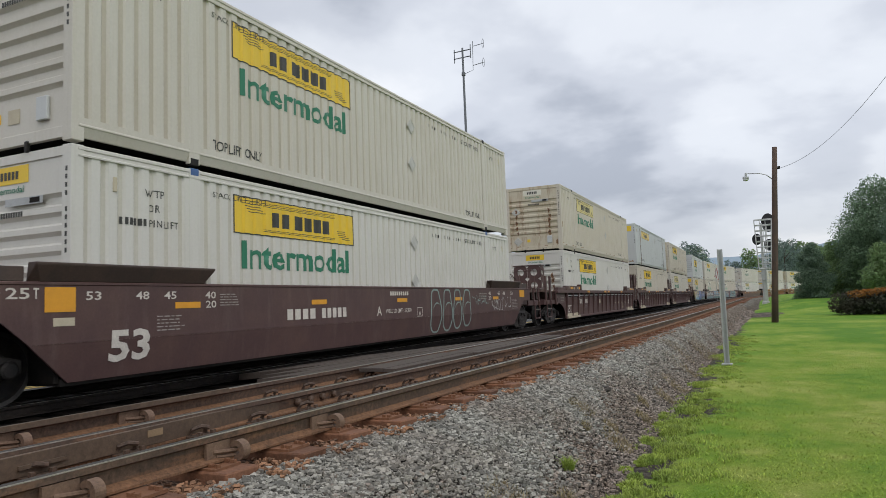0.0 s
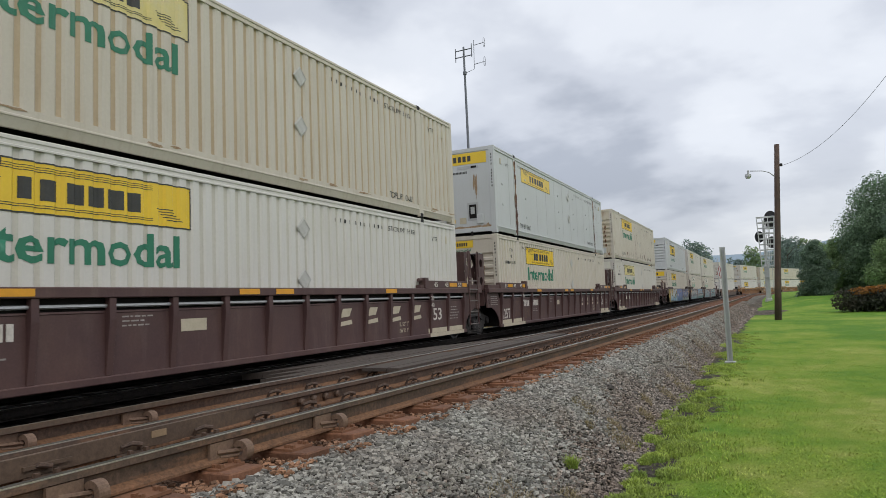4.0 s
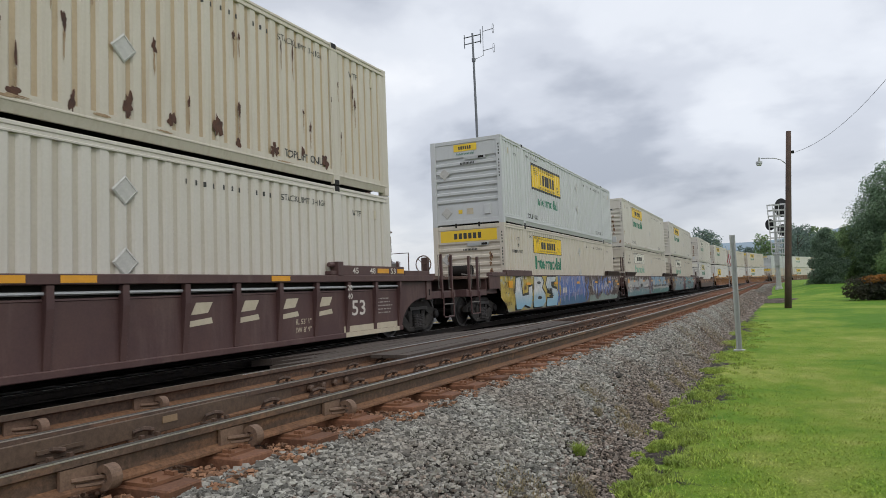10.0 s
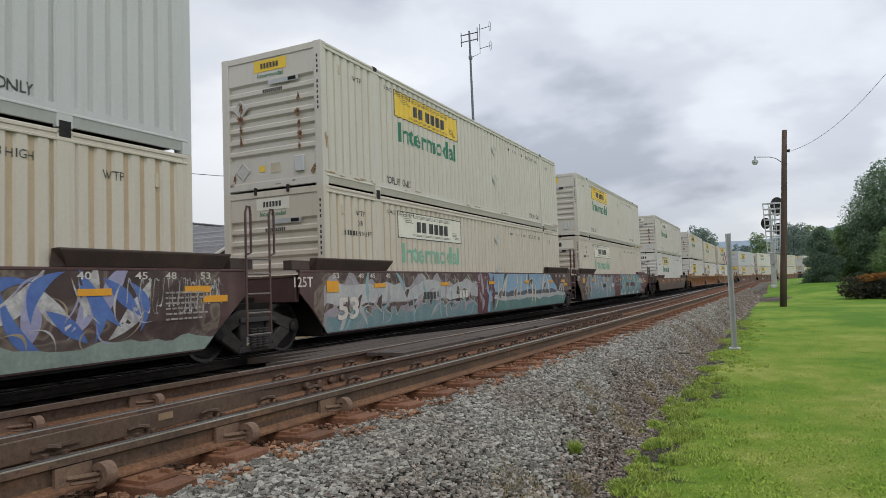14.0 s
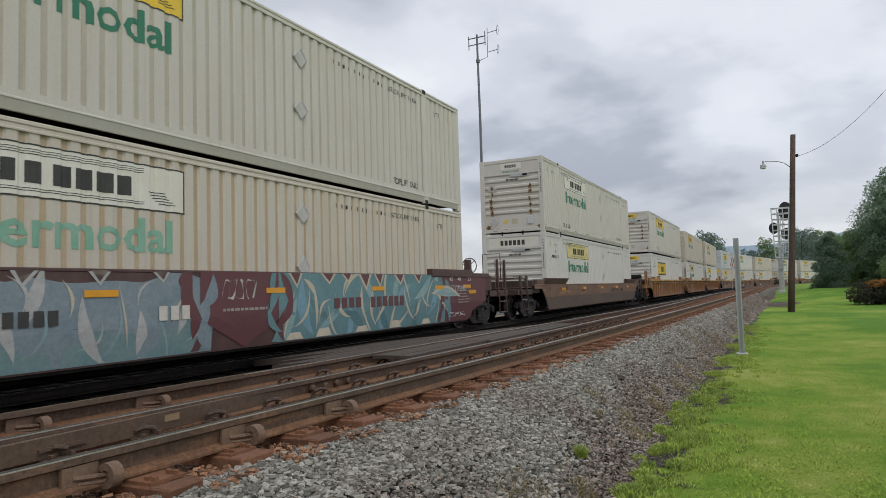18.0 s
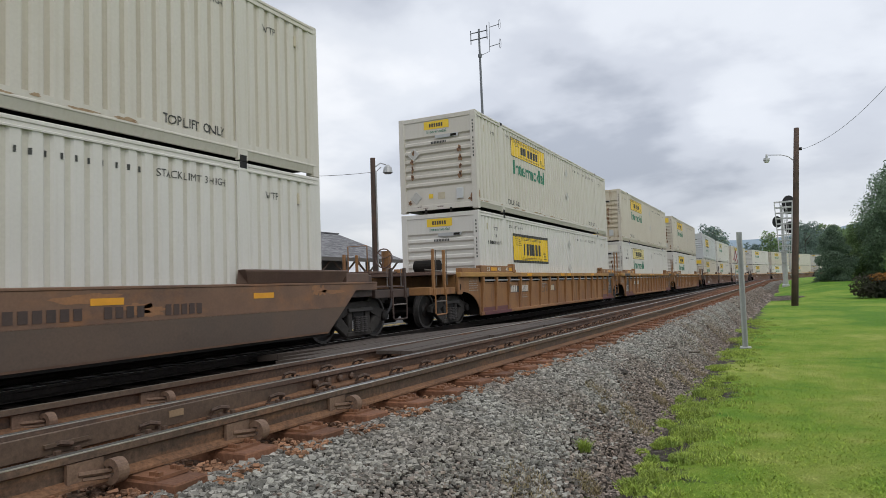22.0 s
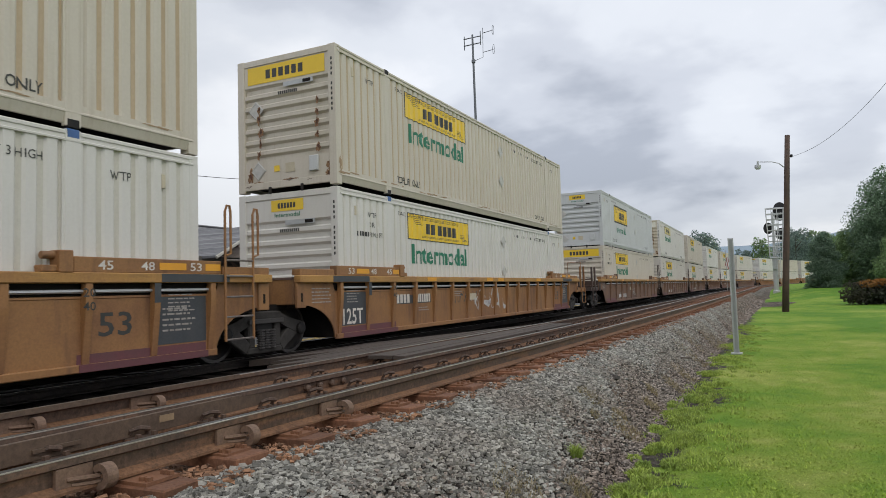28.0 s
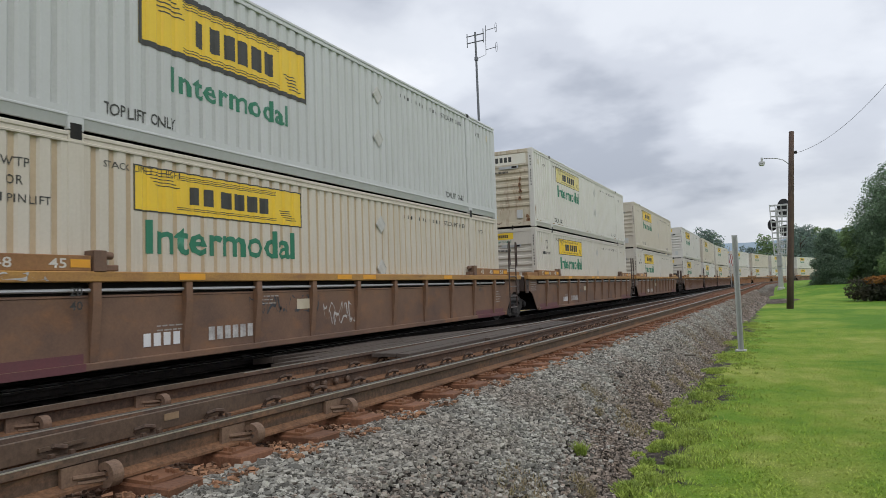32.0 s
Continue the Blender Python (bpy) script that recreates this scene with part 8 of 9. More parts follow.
    for lx, ly, turn, long in ((-1.44, 11.98, 25, 0.34), (-1.64, 11.1, 80, 0.5)):
        solid("stick", rod([(-long / 2, 0, 0), (-0.1 * long, 0.02, 0.012), (long / 2, -0.01, 0)], 0.018, 6, 0.010), M["bark"], "weathered dark stick lying on the gravel bank", "stick", at=pose(lx, ly, bank_z(lx, ly) + 0.02, 0, 0, turn))


def blades(name, spots, tall, wide, mat, label, category, seed, lean=0.5):
    """Grass and weeds: narrow bent blades on the spots (x, y, z, scale)."""
    rng = np.random.default_rng(seed)
    p = np.array(spots)
    n = len(p)
    a = rng.uniform(0, 6.28, n)
    h = tall * p[:, 3] * rng.uniform(0.5, 1.2, n)
    w = wide * rng.uniform(0.6, 1.3, n)
    d = h * lean * rng.uniform(0.1, 1.0, n)
    b = a + rng.uniform(-0.6, 0.6, n) + 1.57
    ux, uy, dx, dy = np.cos(a) * w / 2, np.sin(a) * w / 2, np.cos(b) * d, np.sin(b) * d
    rows = []
    for fx, fd, fz in ((-1, 0, 0), (1, 0, 0), (0.75, 0.35, 0.6), (-0.75, 0.35, 0.6), (0, 1, 1)):
        rows.append(np.stack((p[:, 0] + fx * ux + fd * dx, p[:, 1] + fx * uy + fd * dy, p[:, 2] + fz * h), -1))
    verts = np.stack(rows, 1).reshape(-1, 3)
    base = 5 * np.arange(n)[:, None]
    faces = [tuple(f) for f in (base + np.array((0, 1, 2, 3))).tolist()] + [tuple(f) for f in (base + np.array((3, 2, 4))).tolist()]
    return tagged(new(name, soup(name, verts.tolist(), faces, mat)), label, category, kind="stuff")


def bank_z(x, y):
    """Height of the gravel bank beside the near track."""
    start = TRAIN_X + near_off(y) + 1.15
    q = (x - start) / (-1.2 - start)
    return float(np.interp(q, [0, 0.35, 0.7, 1.0], [0.185, 0.06, -0.19, LAWN_Z + 0.01]))


def build_greens():
    rng = random.Random(8)

    def edge_at(y):
        return -0.84 + 0.30 * noise.noise((1.0, y * 0.6, 0)) + 0.2 * noise.noise((7.0, y * 2.1, 0))

    lawn = []
    while len(lawn) < 165000:
        y = 3.2 + 21 * rng.random() ** 2.0
        x = -1.25 + (0.6 * y + 1.7) * rng.random()
        d = x - edge_at(y)
        if d > 0.3 or rng.random() < 0.5 + 1.6 * d and noise.noise((x * 4, y * 4, 2)) > -0.15:
            lawn.append((x, y, lawn_height(x, y) - 0.003, 0.8 + 0.5 * noise.noise((x * 2.5, y * 2.5, 5))))
    blades("lawn_grass", lawn, 0.019, 0.0085, M["grass_blade"], "short mown green grass", "grass", 3, 2.2)
    weeds, dry = [], []
    clumps = [(-1.03, 5.52, 0.09), (-0.94, 5.3, 0.12), (-1.03, 5.0, 0.13), (-1.14, 8.1, 0.13), (-0.99, 8.3, 0.16), (-1.17, 7.27, 0.09), (-1.21, 8.85, 0.09), (-0.75, 10.74, 0.14), (-0.93, 10.1, 0.12), (-1.07, 6.28, 0.07), (-1.04, 5.79, 0.07), (-0.97, 7.85, 0.2), (-1.2, 8.6, 0.12), (-0.9, 10.5, 0.12), (-1.0, 6.45, 0.12), (-0.95, 9.3, 0.2), (-1.03, 11.86, 0.2), (-0.99, 14.2, 0.25),
              (-1.0, 4.2, 0.14), (-1.15, 7.2, 0.13), (-1.05, 3.6, 0.2), (-0.85, 6.9, 0.2), (-1.0, 17, 0.35), (-0.95, 20, 0.35), (-1.0, 24, 0.4), (-0.8, 5.9, 0.12), (-1.25, 7.7, 0.07), (-1.15, 6.0, 0.06)]
    for cx, cy, r in clumps:
        for _ in range(int(5200 * r)):
            a, q = rng.uniform(0, 6.28), r * rng.random() ** 0.6
            weeds.append((cx + q * math.cos(a), cy + q * 1.5 * math.sin(a), LAWN_Z, (1.25 - q / r * 0.7) * min(1.0, 0.5 + 3 * r)))
    for _ in range(260):
        y = rng.uniform(2.5, 26)
        cx, cy, r = edge_at(y) + rng.gauss(0.03, 0.20), y, rng.uniform(0.02, 0.08)
        for _ in range(int(900 * r) + 4):
            weeds.append((cx + rng.gauss(0, r), cy + rng.gauss(0, r * 1.4), LAWN_Z + 0.1 * max(0, -1.1 - cx), rng.uniform(0.35, 0.8)))
    blades("edge_weeds", weeds, 0.062, 0.013, M["weed"], "bright green weeds along the edge of the gravel", "weeds", 5, 1.3)
    for cx, cy, r in ((-1.49, 4.07, 0.17), (-1.29, 4.7, 0.09), (-1.70, 6.75, 0.12), (-1.32, 8.06, 0.10), (-1.34, 6.63, 0.15), (-1.56, 6.34, 0.05), (-1.44, 6.9, 0.07), (-1.31, 16.58, 0.35), (-1.42, 8.66, 0.08), (-1.4, 13.0, 0.3), (-1.6, 14.4, 0.3), (-1.45, 17.6, 0.4), (-1.3, 9.8, 0.15), (-1.3, 11, 0.2)):
        for _ in range(int(3600 * r) + 90):
            a, q = rng.uniform(0, 6.28), r * rng.random() ** 0.6
            dry.append((cx + q * math.cos(a), cy + q * 1.5 * math.sin(a), bank_z(cx + q * math.cos(a), cy + q * 1.5 * math.sin(a)), rng.uniform(0.4, 1.1)))
    blades("dry_grass", dry, 0.058, 0.0055, M["dry_grass"], "dry yellowish grass in the gravel", "grass", 6, 1.9)
    tuft = []
    for _ in range(260):
        a, q = rng.uniform(0, 6.28), 0.06 * rng.random()
        tuft.append((-1.44 + q * math.cos(a), 5.2 + q * math.sin(a), bank_z(-1.44, 5.2), 1.0))
    blades("weed_tuft", tuft, 0.085, 0.008, M["weed"], "small yellowish green weed tuft growing in the gravel", "weed", 7, 1.1)


def build_posts():
    # the bare sign post
    post = thing("sign_post", "bare grey galvanised steel sign post at the lawn's edge", "post", pose(-0.743, 15.31, LAWN_Z))
    bm = bmesh.new()
    slab(bm, [(-0.055, -0.03), (-0.03, -0.03), (-0.03, 0.03), (0.03, 0.03), (0.03, -0.03), (0.055, -0.03), (0.055, -0.022), (0.038, -0.022), (0.038, 0.038), (-0.038, 0.038), (-0.038, -0.022), (-0.055, -0.022)], "z", -0.3, 2.41)
    part("channel", bm, M["galv"], post)
    part("post_back", bar(-0.05, 0.05, 0.039, 0.044, -0.3, 2.41), M["galv"], post)
    part("foot_plate", bar(-0.11, 0.11, -0.10, 0.10, 0.0, 0.035), M["galv"], post, "pale steel foot plate", bevel=0.008)
    # the utility pole with its lamp
    pole = thing("utility_pole", "dark brown creosoted wooden utility pole carrying a street lamp", "utility pole", pose(0.49, 36.3, LAWN_Z, 0, 3.6, 0))
    bm = bmesh.new()
    tube(bm, [(0, 0, -0.4), (0, 0, 2), (0.01, 0, 4), (0, 0, 6.3), (0, 0, 8.5)], 0.16, 14, 0.115)
    part("pole_shaft", bm, M["pole_wood"], pole, smooth=True)
    part("lamp_arm", rod([(-0.12, 0, 6.95), (-0.35, 0, 7.15), (-0.65, 0, 7.24), (-1.2, 0, 7.26)], 0.022, 8), M["galv"], pole, "curved grey lamp arm", smooth=True)
    bm = bmesh.new()
    disc(bm, (-1.28, 0, 6.98), "z", [(0.0, 0.12), (0.02, 0.15), (0.12, 0.14), (0.14, 0.05), (0.30, 0.045), (0.33, 0.03)], 16)
    lamp = part("lamp_head", bm, M["galv"], pole, "grey lamp head")
    bm = bmesh.new()
    disc(bm, (-1.28, 0, 6.90), "z", [(0.0, 0.09), (0.04, 0.13), (0.08, 0.13)], 16)
    part("lamp_bowl", bm, M["lamp_glass"], lamp, "frosted glass bowl")
    part("insulator", bar(0.12, 0.24, -0.05, 0.05, 7.42, 7.56), M["steel_dark"], pole, "dark cable clamp", bevel=0.015)
    part("ground_wire", rod([(0.14, -0.06, 0), (0.115, -0.06, 6.9)], 0.006, 5), M["wire"], pole)
    pts = [(1.12 + 0.29 * u, 36.3 - 0.955 * u, 7.0 - 0.10 * u + 0.0187 * u * u) for u in [0.9 * k for k in range(25)]]
    solid("overhead_cable", rod(pts, 0.008, 6), M["wire"], "dark overhead cable running from the utility pole", "cable", smooth=True)


def build_signal():
    """A railway signal mast: a tapered base, a caged ladder platform, three round black target heads."""
    sig = thing("signal_mast", "aluminium-grey railway signal mast with caged ladder and black target heads", "railway signal", pose(0.35, 78, -0.35))
    bm = bmesh.new()
    disc(bm, (0, 0, 0), "z", [(0, 0.38), (0.4, 0.36), (0.45, 0.26), (3.4, 0.24), (3.5, 0.14), (8.6, 0.12)], 14)
    part("mast", bm, M["silver"], sig)
    part("relay_case", bar(-0.25, 0.25, -0.42, -0.22, 2.6, 4.0), M["galv"], sig, "grey equipment case", bevel=0.02)
    for x in (-0.62, -0.1, 0.45, 1.05):
        for y in (-0.5, 0.45):
            part("cage_post", rod([(x * 0.68, y, 3.7), (x, y, 8.95)], 0.05 if x in (-0.62, 1.05) else 0.035, 6), M["silver"], sig)
    z = 3.8
    while z < 9.0:
        f = 0.68 + 0.32 * (z - 3.7) / 5.25
        part("cage_ring", rod([(-0.62 * f, -0.5, z), (1.05 * f, -0.5, z), (1.05 * f, 0.45, z), (-0.62 * f, 0.45, z), (-0.62 * f, -0.5, z)], 0.05, 6), M["silver"], sig)
        z += 0.57
    for x in (0.2, 0.52):
        part("ladder_rail", rod([(x, -0.55, 1.2), (x, -0.55, 8.4)], 0.028, 6), M["silver"], sig)
    for k in range(23):
        part("ladder_rung", rod([(0.2, -0.55, 1.4 + 0.31 * k), (0.52, -0.55, 1.4 + 0.31 * k)], 0.018, 5), M["silver"], sig)
    for x, z, w, h in ((0.72, 8.65, 0.66, 0.98), (-0.45, 6.95, 0.46, 0.60), (0.72, 6.3, 0.55, 0.62)):
        bm = bmesh.new()
        out = [(x + w * math.cos(a), z + h * math.sin(a)) for a in [2 * math.pi * k / 28 for k in range(28)]]
        slab(bm, out, "y", 0.60, 0.65)
        head = part("target", bm, M["flat_black"], sig, "flat black oval target")
        for k in ((-0.4, 0.0, 0.4) if h > 0.8 else (0.0,)):
            bm = bmesh.new()
            disc(bm, (x, 0.60, z + k), "y", [(-0.14, 0.15), (-0.13, 0.17), (0.0, 0.17)], 14)
            part("lens_hood", bm, M["flat_black"], head)
    solid("gravel_pad", soup("gravel_pad", [(x, y, lawn_height(x, y) + 0.02) for x, y in [(-0.1, 47)] + [(-0.1 + 1.2 * q * math.cos(a) * (1 + 0.2 * math.sin(5 * a)), 47 + 4 * q * math.sin(a)) for q in (0.5, 1.0) for a in [2 * math.pi * k / 30 for k in range(30)]]], [(0, 1 + k, 1 + (k + 1) % 30) for k in range(30)] + [(1 + k, 31 + k, 31 + (k + 1) % 30, 1 + (k + 1) % 30) for k in range(30)], M["cinders"]), None, "bare grey gravel patch in the lawn", "gravel", kind="structure")


# ---- beyond the train: yard, shed, station, mast, pole ----
def build_yard():
    z = -0.30
    bm = bmesh.new()
    box(bm, -60, -10.9, -30, 70, z - 0.2, z + 0.05)
    yard = solid("pavement", bm, M["asphalt"], "worn grey asphalt of the station yard", "pavement", kind="structure")
    for x in (-12.75, -12.5):
        part("yellow_line", bar(x, x + 0.11, -20, 60, z + 0.05, z + 0.056), M["paint_yellow"], yard, "worn yellow painted line")
    part("kerb", bar(-10.95, -10.75, -30, 70, -0.5, -0.22), M["trim"], yard, "pale concrete kerb edge", bevel=0.02)


def build_shed():
    """A low taupe metal shed: ribbed end wall with a louvre, a roller shutter towards the track, a shallow roof."""
    z0, h = -0.25, 3.05
    x1, x0, y0, y1 = -17.5, -24.0, 11.9, 14.75
    shed = thing("metal_shed", "taupe metal shed with a roller shutter and pale roof trim", "shed")
    part("wall", bar(x1 - 0.12, x1, y0, y0 + 0.5, z0, h), M["siding"], shed)
    part("wall", bar(x1 - 0.12, x1, y1 - 0.4, y1, z0, h), M["siding"], shed)
    part("wall", bar(x1 - 0.12, x1, y0 + 0.5, y1 - 0.4, 2.35, h), M["siding"], shed)
    part("wall", bar(x0, x1 - 0.12, y1 - 0.12, y1, z0, h), M["siding"], shed)
    part("wall", bar(x0, x0 + 0.12, y0, y1, z0, h - 0.25), M["siding"], shed)
    part("wall", bar(x0, x1 - 0.12, y0 + 0.02, y0 + 0.12, z0, h - 0.1), M["siding"], shed)
    x = x0
    while x < x1 - 0.1:
        part("siding_rib", bar(x, x + 0.05, y0 - 0.01, y0 + 0.02, z0, h - 0.15), M["siding"], shed)
        x += 0.25
    shutter = part("roller_shutter", bar(x1 - 0.2, x1 - 0.17, y0 + 0.5, y1 - 0.4, z0, 2.35), M["shutter"], shed, "brown roller shutter")
    z = z0
    while z < 2.3:
        part("shutter_slat", bar(x1 - 0.172, x1 - 0.15, y0 + 0.5, y1 - 0.4, z + 0.01, z + 0.085), M["shutter"], shutter)
        z += 0.1
    bm = bmesh.new()
    slab(bm, [(x0 - 0.2, h - 0.35), (x1 + 0.18, h - 0.02), (x1 + 0.18, h + 0.14), (x0 - 0.2, h - 0.19)], "y", y0 - 0.2, y1 + 0.2)
    part("roof", bm, M["trim"], shed, "pale taupe roof edge", bevel=0.02)
    vent = part("louvre", bar(x1 - 1.95, x1 - 1.15, y0 - 0.02, y0 + 0.01, 1.35, 2.15), M["flat_black"], shed, "grey louvred vent")
    for k in range(5):
        part("louvre_slat", bar(x1 - 1.95, x1 - 1.15, y0 - 0.06, y0 - 0.02, 1.4 + 0.15 * k, 1.47 + 0.15 * k), M["galv"], vent)


def build_station():
    """The old station: a long hipped shingle roof on brackets, a cross gable with rafters, and a red-roofed block before it."""
    st = thing("station_building", "long low station with grey shingle roof and dark brackets", "building")
    xe, xr, y0, y1, ze, zr = -23.5, -28.0, 10.0, 41.0, 3.0, 5.0
    for k in range(12):
        t0, t1 = k / 12, (k + 1) / 12
        bm = bmesh.new()
        box(bm, 0, 1, 0, 1, 0, 1)
        for v in bm.verts:
            t = t1 if v.co.x < 0.5 else t0
            lift = 0.012 * (v.co.x > 0.5) + 0.05 * v.co.z
            v.co = Vector((xe + (xr - xe) * t, y0 + (y1 - y0) * v.co.y + (0 if v.co.y < 0.5 else -1.5 * t), ze + (zr - ze) * t + lift - 0.05))
        part("shingle_course", bm, M["shingle"], st, "course of grey shingles")
    bm = bmesh.new()
    slab(bm, [(xr, zr), (xr - 4.5, ze), (xr - 4.5, ze - 0.1), (xr, zr - 0.1)], "y", y0, y1 - 1.5)
    part("rear_roof", bm, M["shingle"], st)
    part("ridge", bar(xr - 0.12, xr + 0.12, y0, y1 - 1.5, zr, zr + 0.07), M["shingle"], st)
    part("fascia", bar(xe - 0.02, xe + 0.05, y0, y1, ze - 0.22, ze), M["station_wall"], st)
    part("wall", bar(xr - 4.0, xe - 3.0, y0 + 0.5, y1 - 2.5, -0.25, ze + 0.1), M["station_wall"], st)
    y = y0 + 1.0
    while y < y1:
        bm = bmesh.new()
        box(bm, xe - 0.55, xe - 0.35, y - 0.1, y + 0.1, -0.25, ze - 0.1)
        post = part("post", bm, M["brown_wood"], st)
        for d in (-1, 1):
            part("brace", rod([(xe - 0.45, y, 1.9), (xe - 0.45, y + d * 0.35, 2.25), (xe - 0.45, y + d * 0.8, 2.55), (xe - 0.45, y + d * 1.2, 2.85)], 0.07, 6), M["brown_wood"], post, "curved timber brace")
        y += 2.6
    # cross gable towards the track
    g0, g1, gz, gx = 23.0, 29.2, 4.6, -22.6
    mid = (g0 + g1) / 2
    for a, b in ((g0, mid), (g1, mid)):
        bm = bmesh.new()
        v = [bm.verts.new(p) for p in ((gx, a, ze), (gx, b, gz), (gx - 6, b, gz), (gx - 6, a, ze), (gx, a, ze - 0.12), (gx, b, gz - 0.12), (gx - 6, b, gz - 0.12), (gx - 6, a, ze - 0.12))]
        for f in ((0, 1, 2, 3), (4, 7, 6, 5), (0, 4, 5, 1), (1, 5, 6, 2), (2, 6, 7, 3), (3, 7, 4, 0)):
            bm.faces.new([v[i] for i in f])
        part("gable_roof", bm, M["shingle"], st, "grey shingled gable slope")
        part("barge_board", rod([(gx + 0.03, a, ze - 0.1), (gx + 0.03, b, gz - 0.1)], 0.08, 6), M["trim"], st, "pale barge board")
    bm = bmesh.new()
    slab(bm, [(g0 + 0.5, ze - 0.05), (g1 - 0.5, ze - 0.05), (mid, gz - 0.3)], "x", gx - 0.4, gx - 0.3)
    part("gable_wall", bm, M["gable_wood"], st, "brown shingled gable wall")
    for k in range(7):
        y = g0 + 0.7 + k * 0.8
        zt = ze - 0.1 + (gz - ze) * (1 - abs(y - mid) / (mid - g0))
        part("rafter_tail", bar(gx - 0.25, gx - 0.02, y - 0.05, y + 0.05, zt - 0.25, zt - 0.12), M["brown_wood"], st)
    red = thing("red_roofed_block", "low building with a faded red metal roof and dark eaves", "building")
    bm = bmesh.new()
    slab(bm, [(-22.2, 3.70), (-22.2, 3.84), (-24.6, 4.25), (-24.6, 4.05)], "y", 2.0, 16.6)
    part("roof", bm, M["red_roof"], red, "faded red metal roof")
    for k in range(30):
        y = 2.2 + 0.48 * k
        part("roof_seam", rod([(-22.2, y, 3.86), (-24.6, y, 4.27)], 0.02, 5), M["red_roof"], red)
    part("fascia", bar(-22.5, -22.25, 2.0, 16.5, 3.3, 3.72), M["station_wall"], red)
    part("wall", bar(-24.5, -22.9, 2.1, 16.2, -0.25, 3.8), M["station_wall"], red)
    for x, y, h in ((-26.5, 18.2, 5.5), (-26.5, 19.0, 5.6), (-27.5, 24.0, 5.7)):
        part("lightning_rod", rod([(x, y, 4.2), (x, y, h)], 0.012, 5), M["wire"], st)
    for x, y, mat_name, tells in ((-33.0, 30.5, "car_blue", "blue parked car under the station roof"), (-33.0, 36.0, "car_white", "white parked car beyond the station"), (-31.0, 25.0, "car_white", "white parked car beyond the station")):
        build_parked_car(x, y, mat_name, tells)
    hedge = []
    rng = random.Random(3)
    for _ in range(700):
        hedge.append((rng.uniform(-22.3, -21.5), rng.uniform(17.5, 21.5), 1.15, rng.uniform(0.6, 1.2)))
    planter = thing("planter", "timber planter box full of tall green grass", "planter")
    part("box", bar(-22.4, -21.4, 17.4, 21.6, -0.25, 1.2), M["brown_wood"], planter, bevel=0.02)
    leaves = blades("planting", hedge, 0.75, 0.03, M["weed"], "tall green grass in the planter", "", 12, 0.5)
    leaves.parent = planter


def build_parked_car(x, y, mat_name, label):
    car = thing("parked_car", label, "car", pose(x, y, -0.25, 0, 0, 90))
    bm = bmesh.new()
    slab(bm, [(-2.2, 0.3), (2.2, 0.3), (2.25, 0.7), (1.4, 0.88), (0.7, 1.4), (-1.0, 1.43), (-1.9, 0.95), (-2.25, 0.85)], "y", -0.85, 0.85)
    part("body", bm, M[mat_name], car, bevel=0.06)
    part("windscreen", bar(-0.9, 0.75, -0.86, 0.86, 0.95, 1.32), M["car_glass"], car, bevel=0.02)
    for a in (-1.35, 1.35):
        for b in (-0.8, 0.8):
            bm = bmesh.new()
            disc(bm, (a, b, 0.32), "y", [(-0.1, 0.2), (-0.09, 0.32), (0.09, 0.32), (0.1, 0.2)], 16)
            part("wheel", bm, M["flat_black"], car)


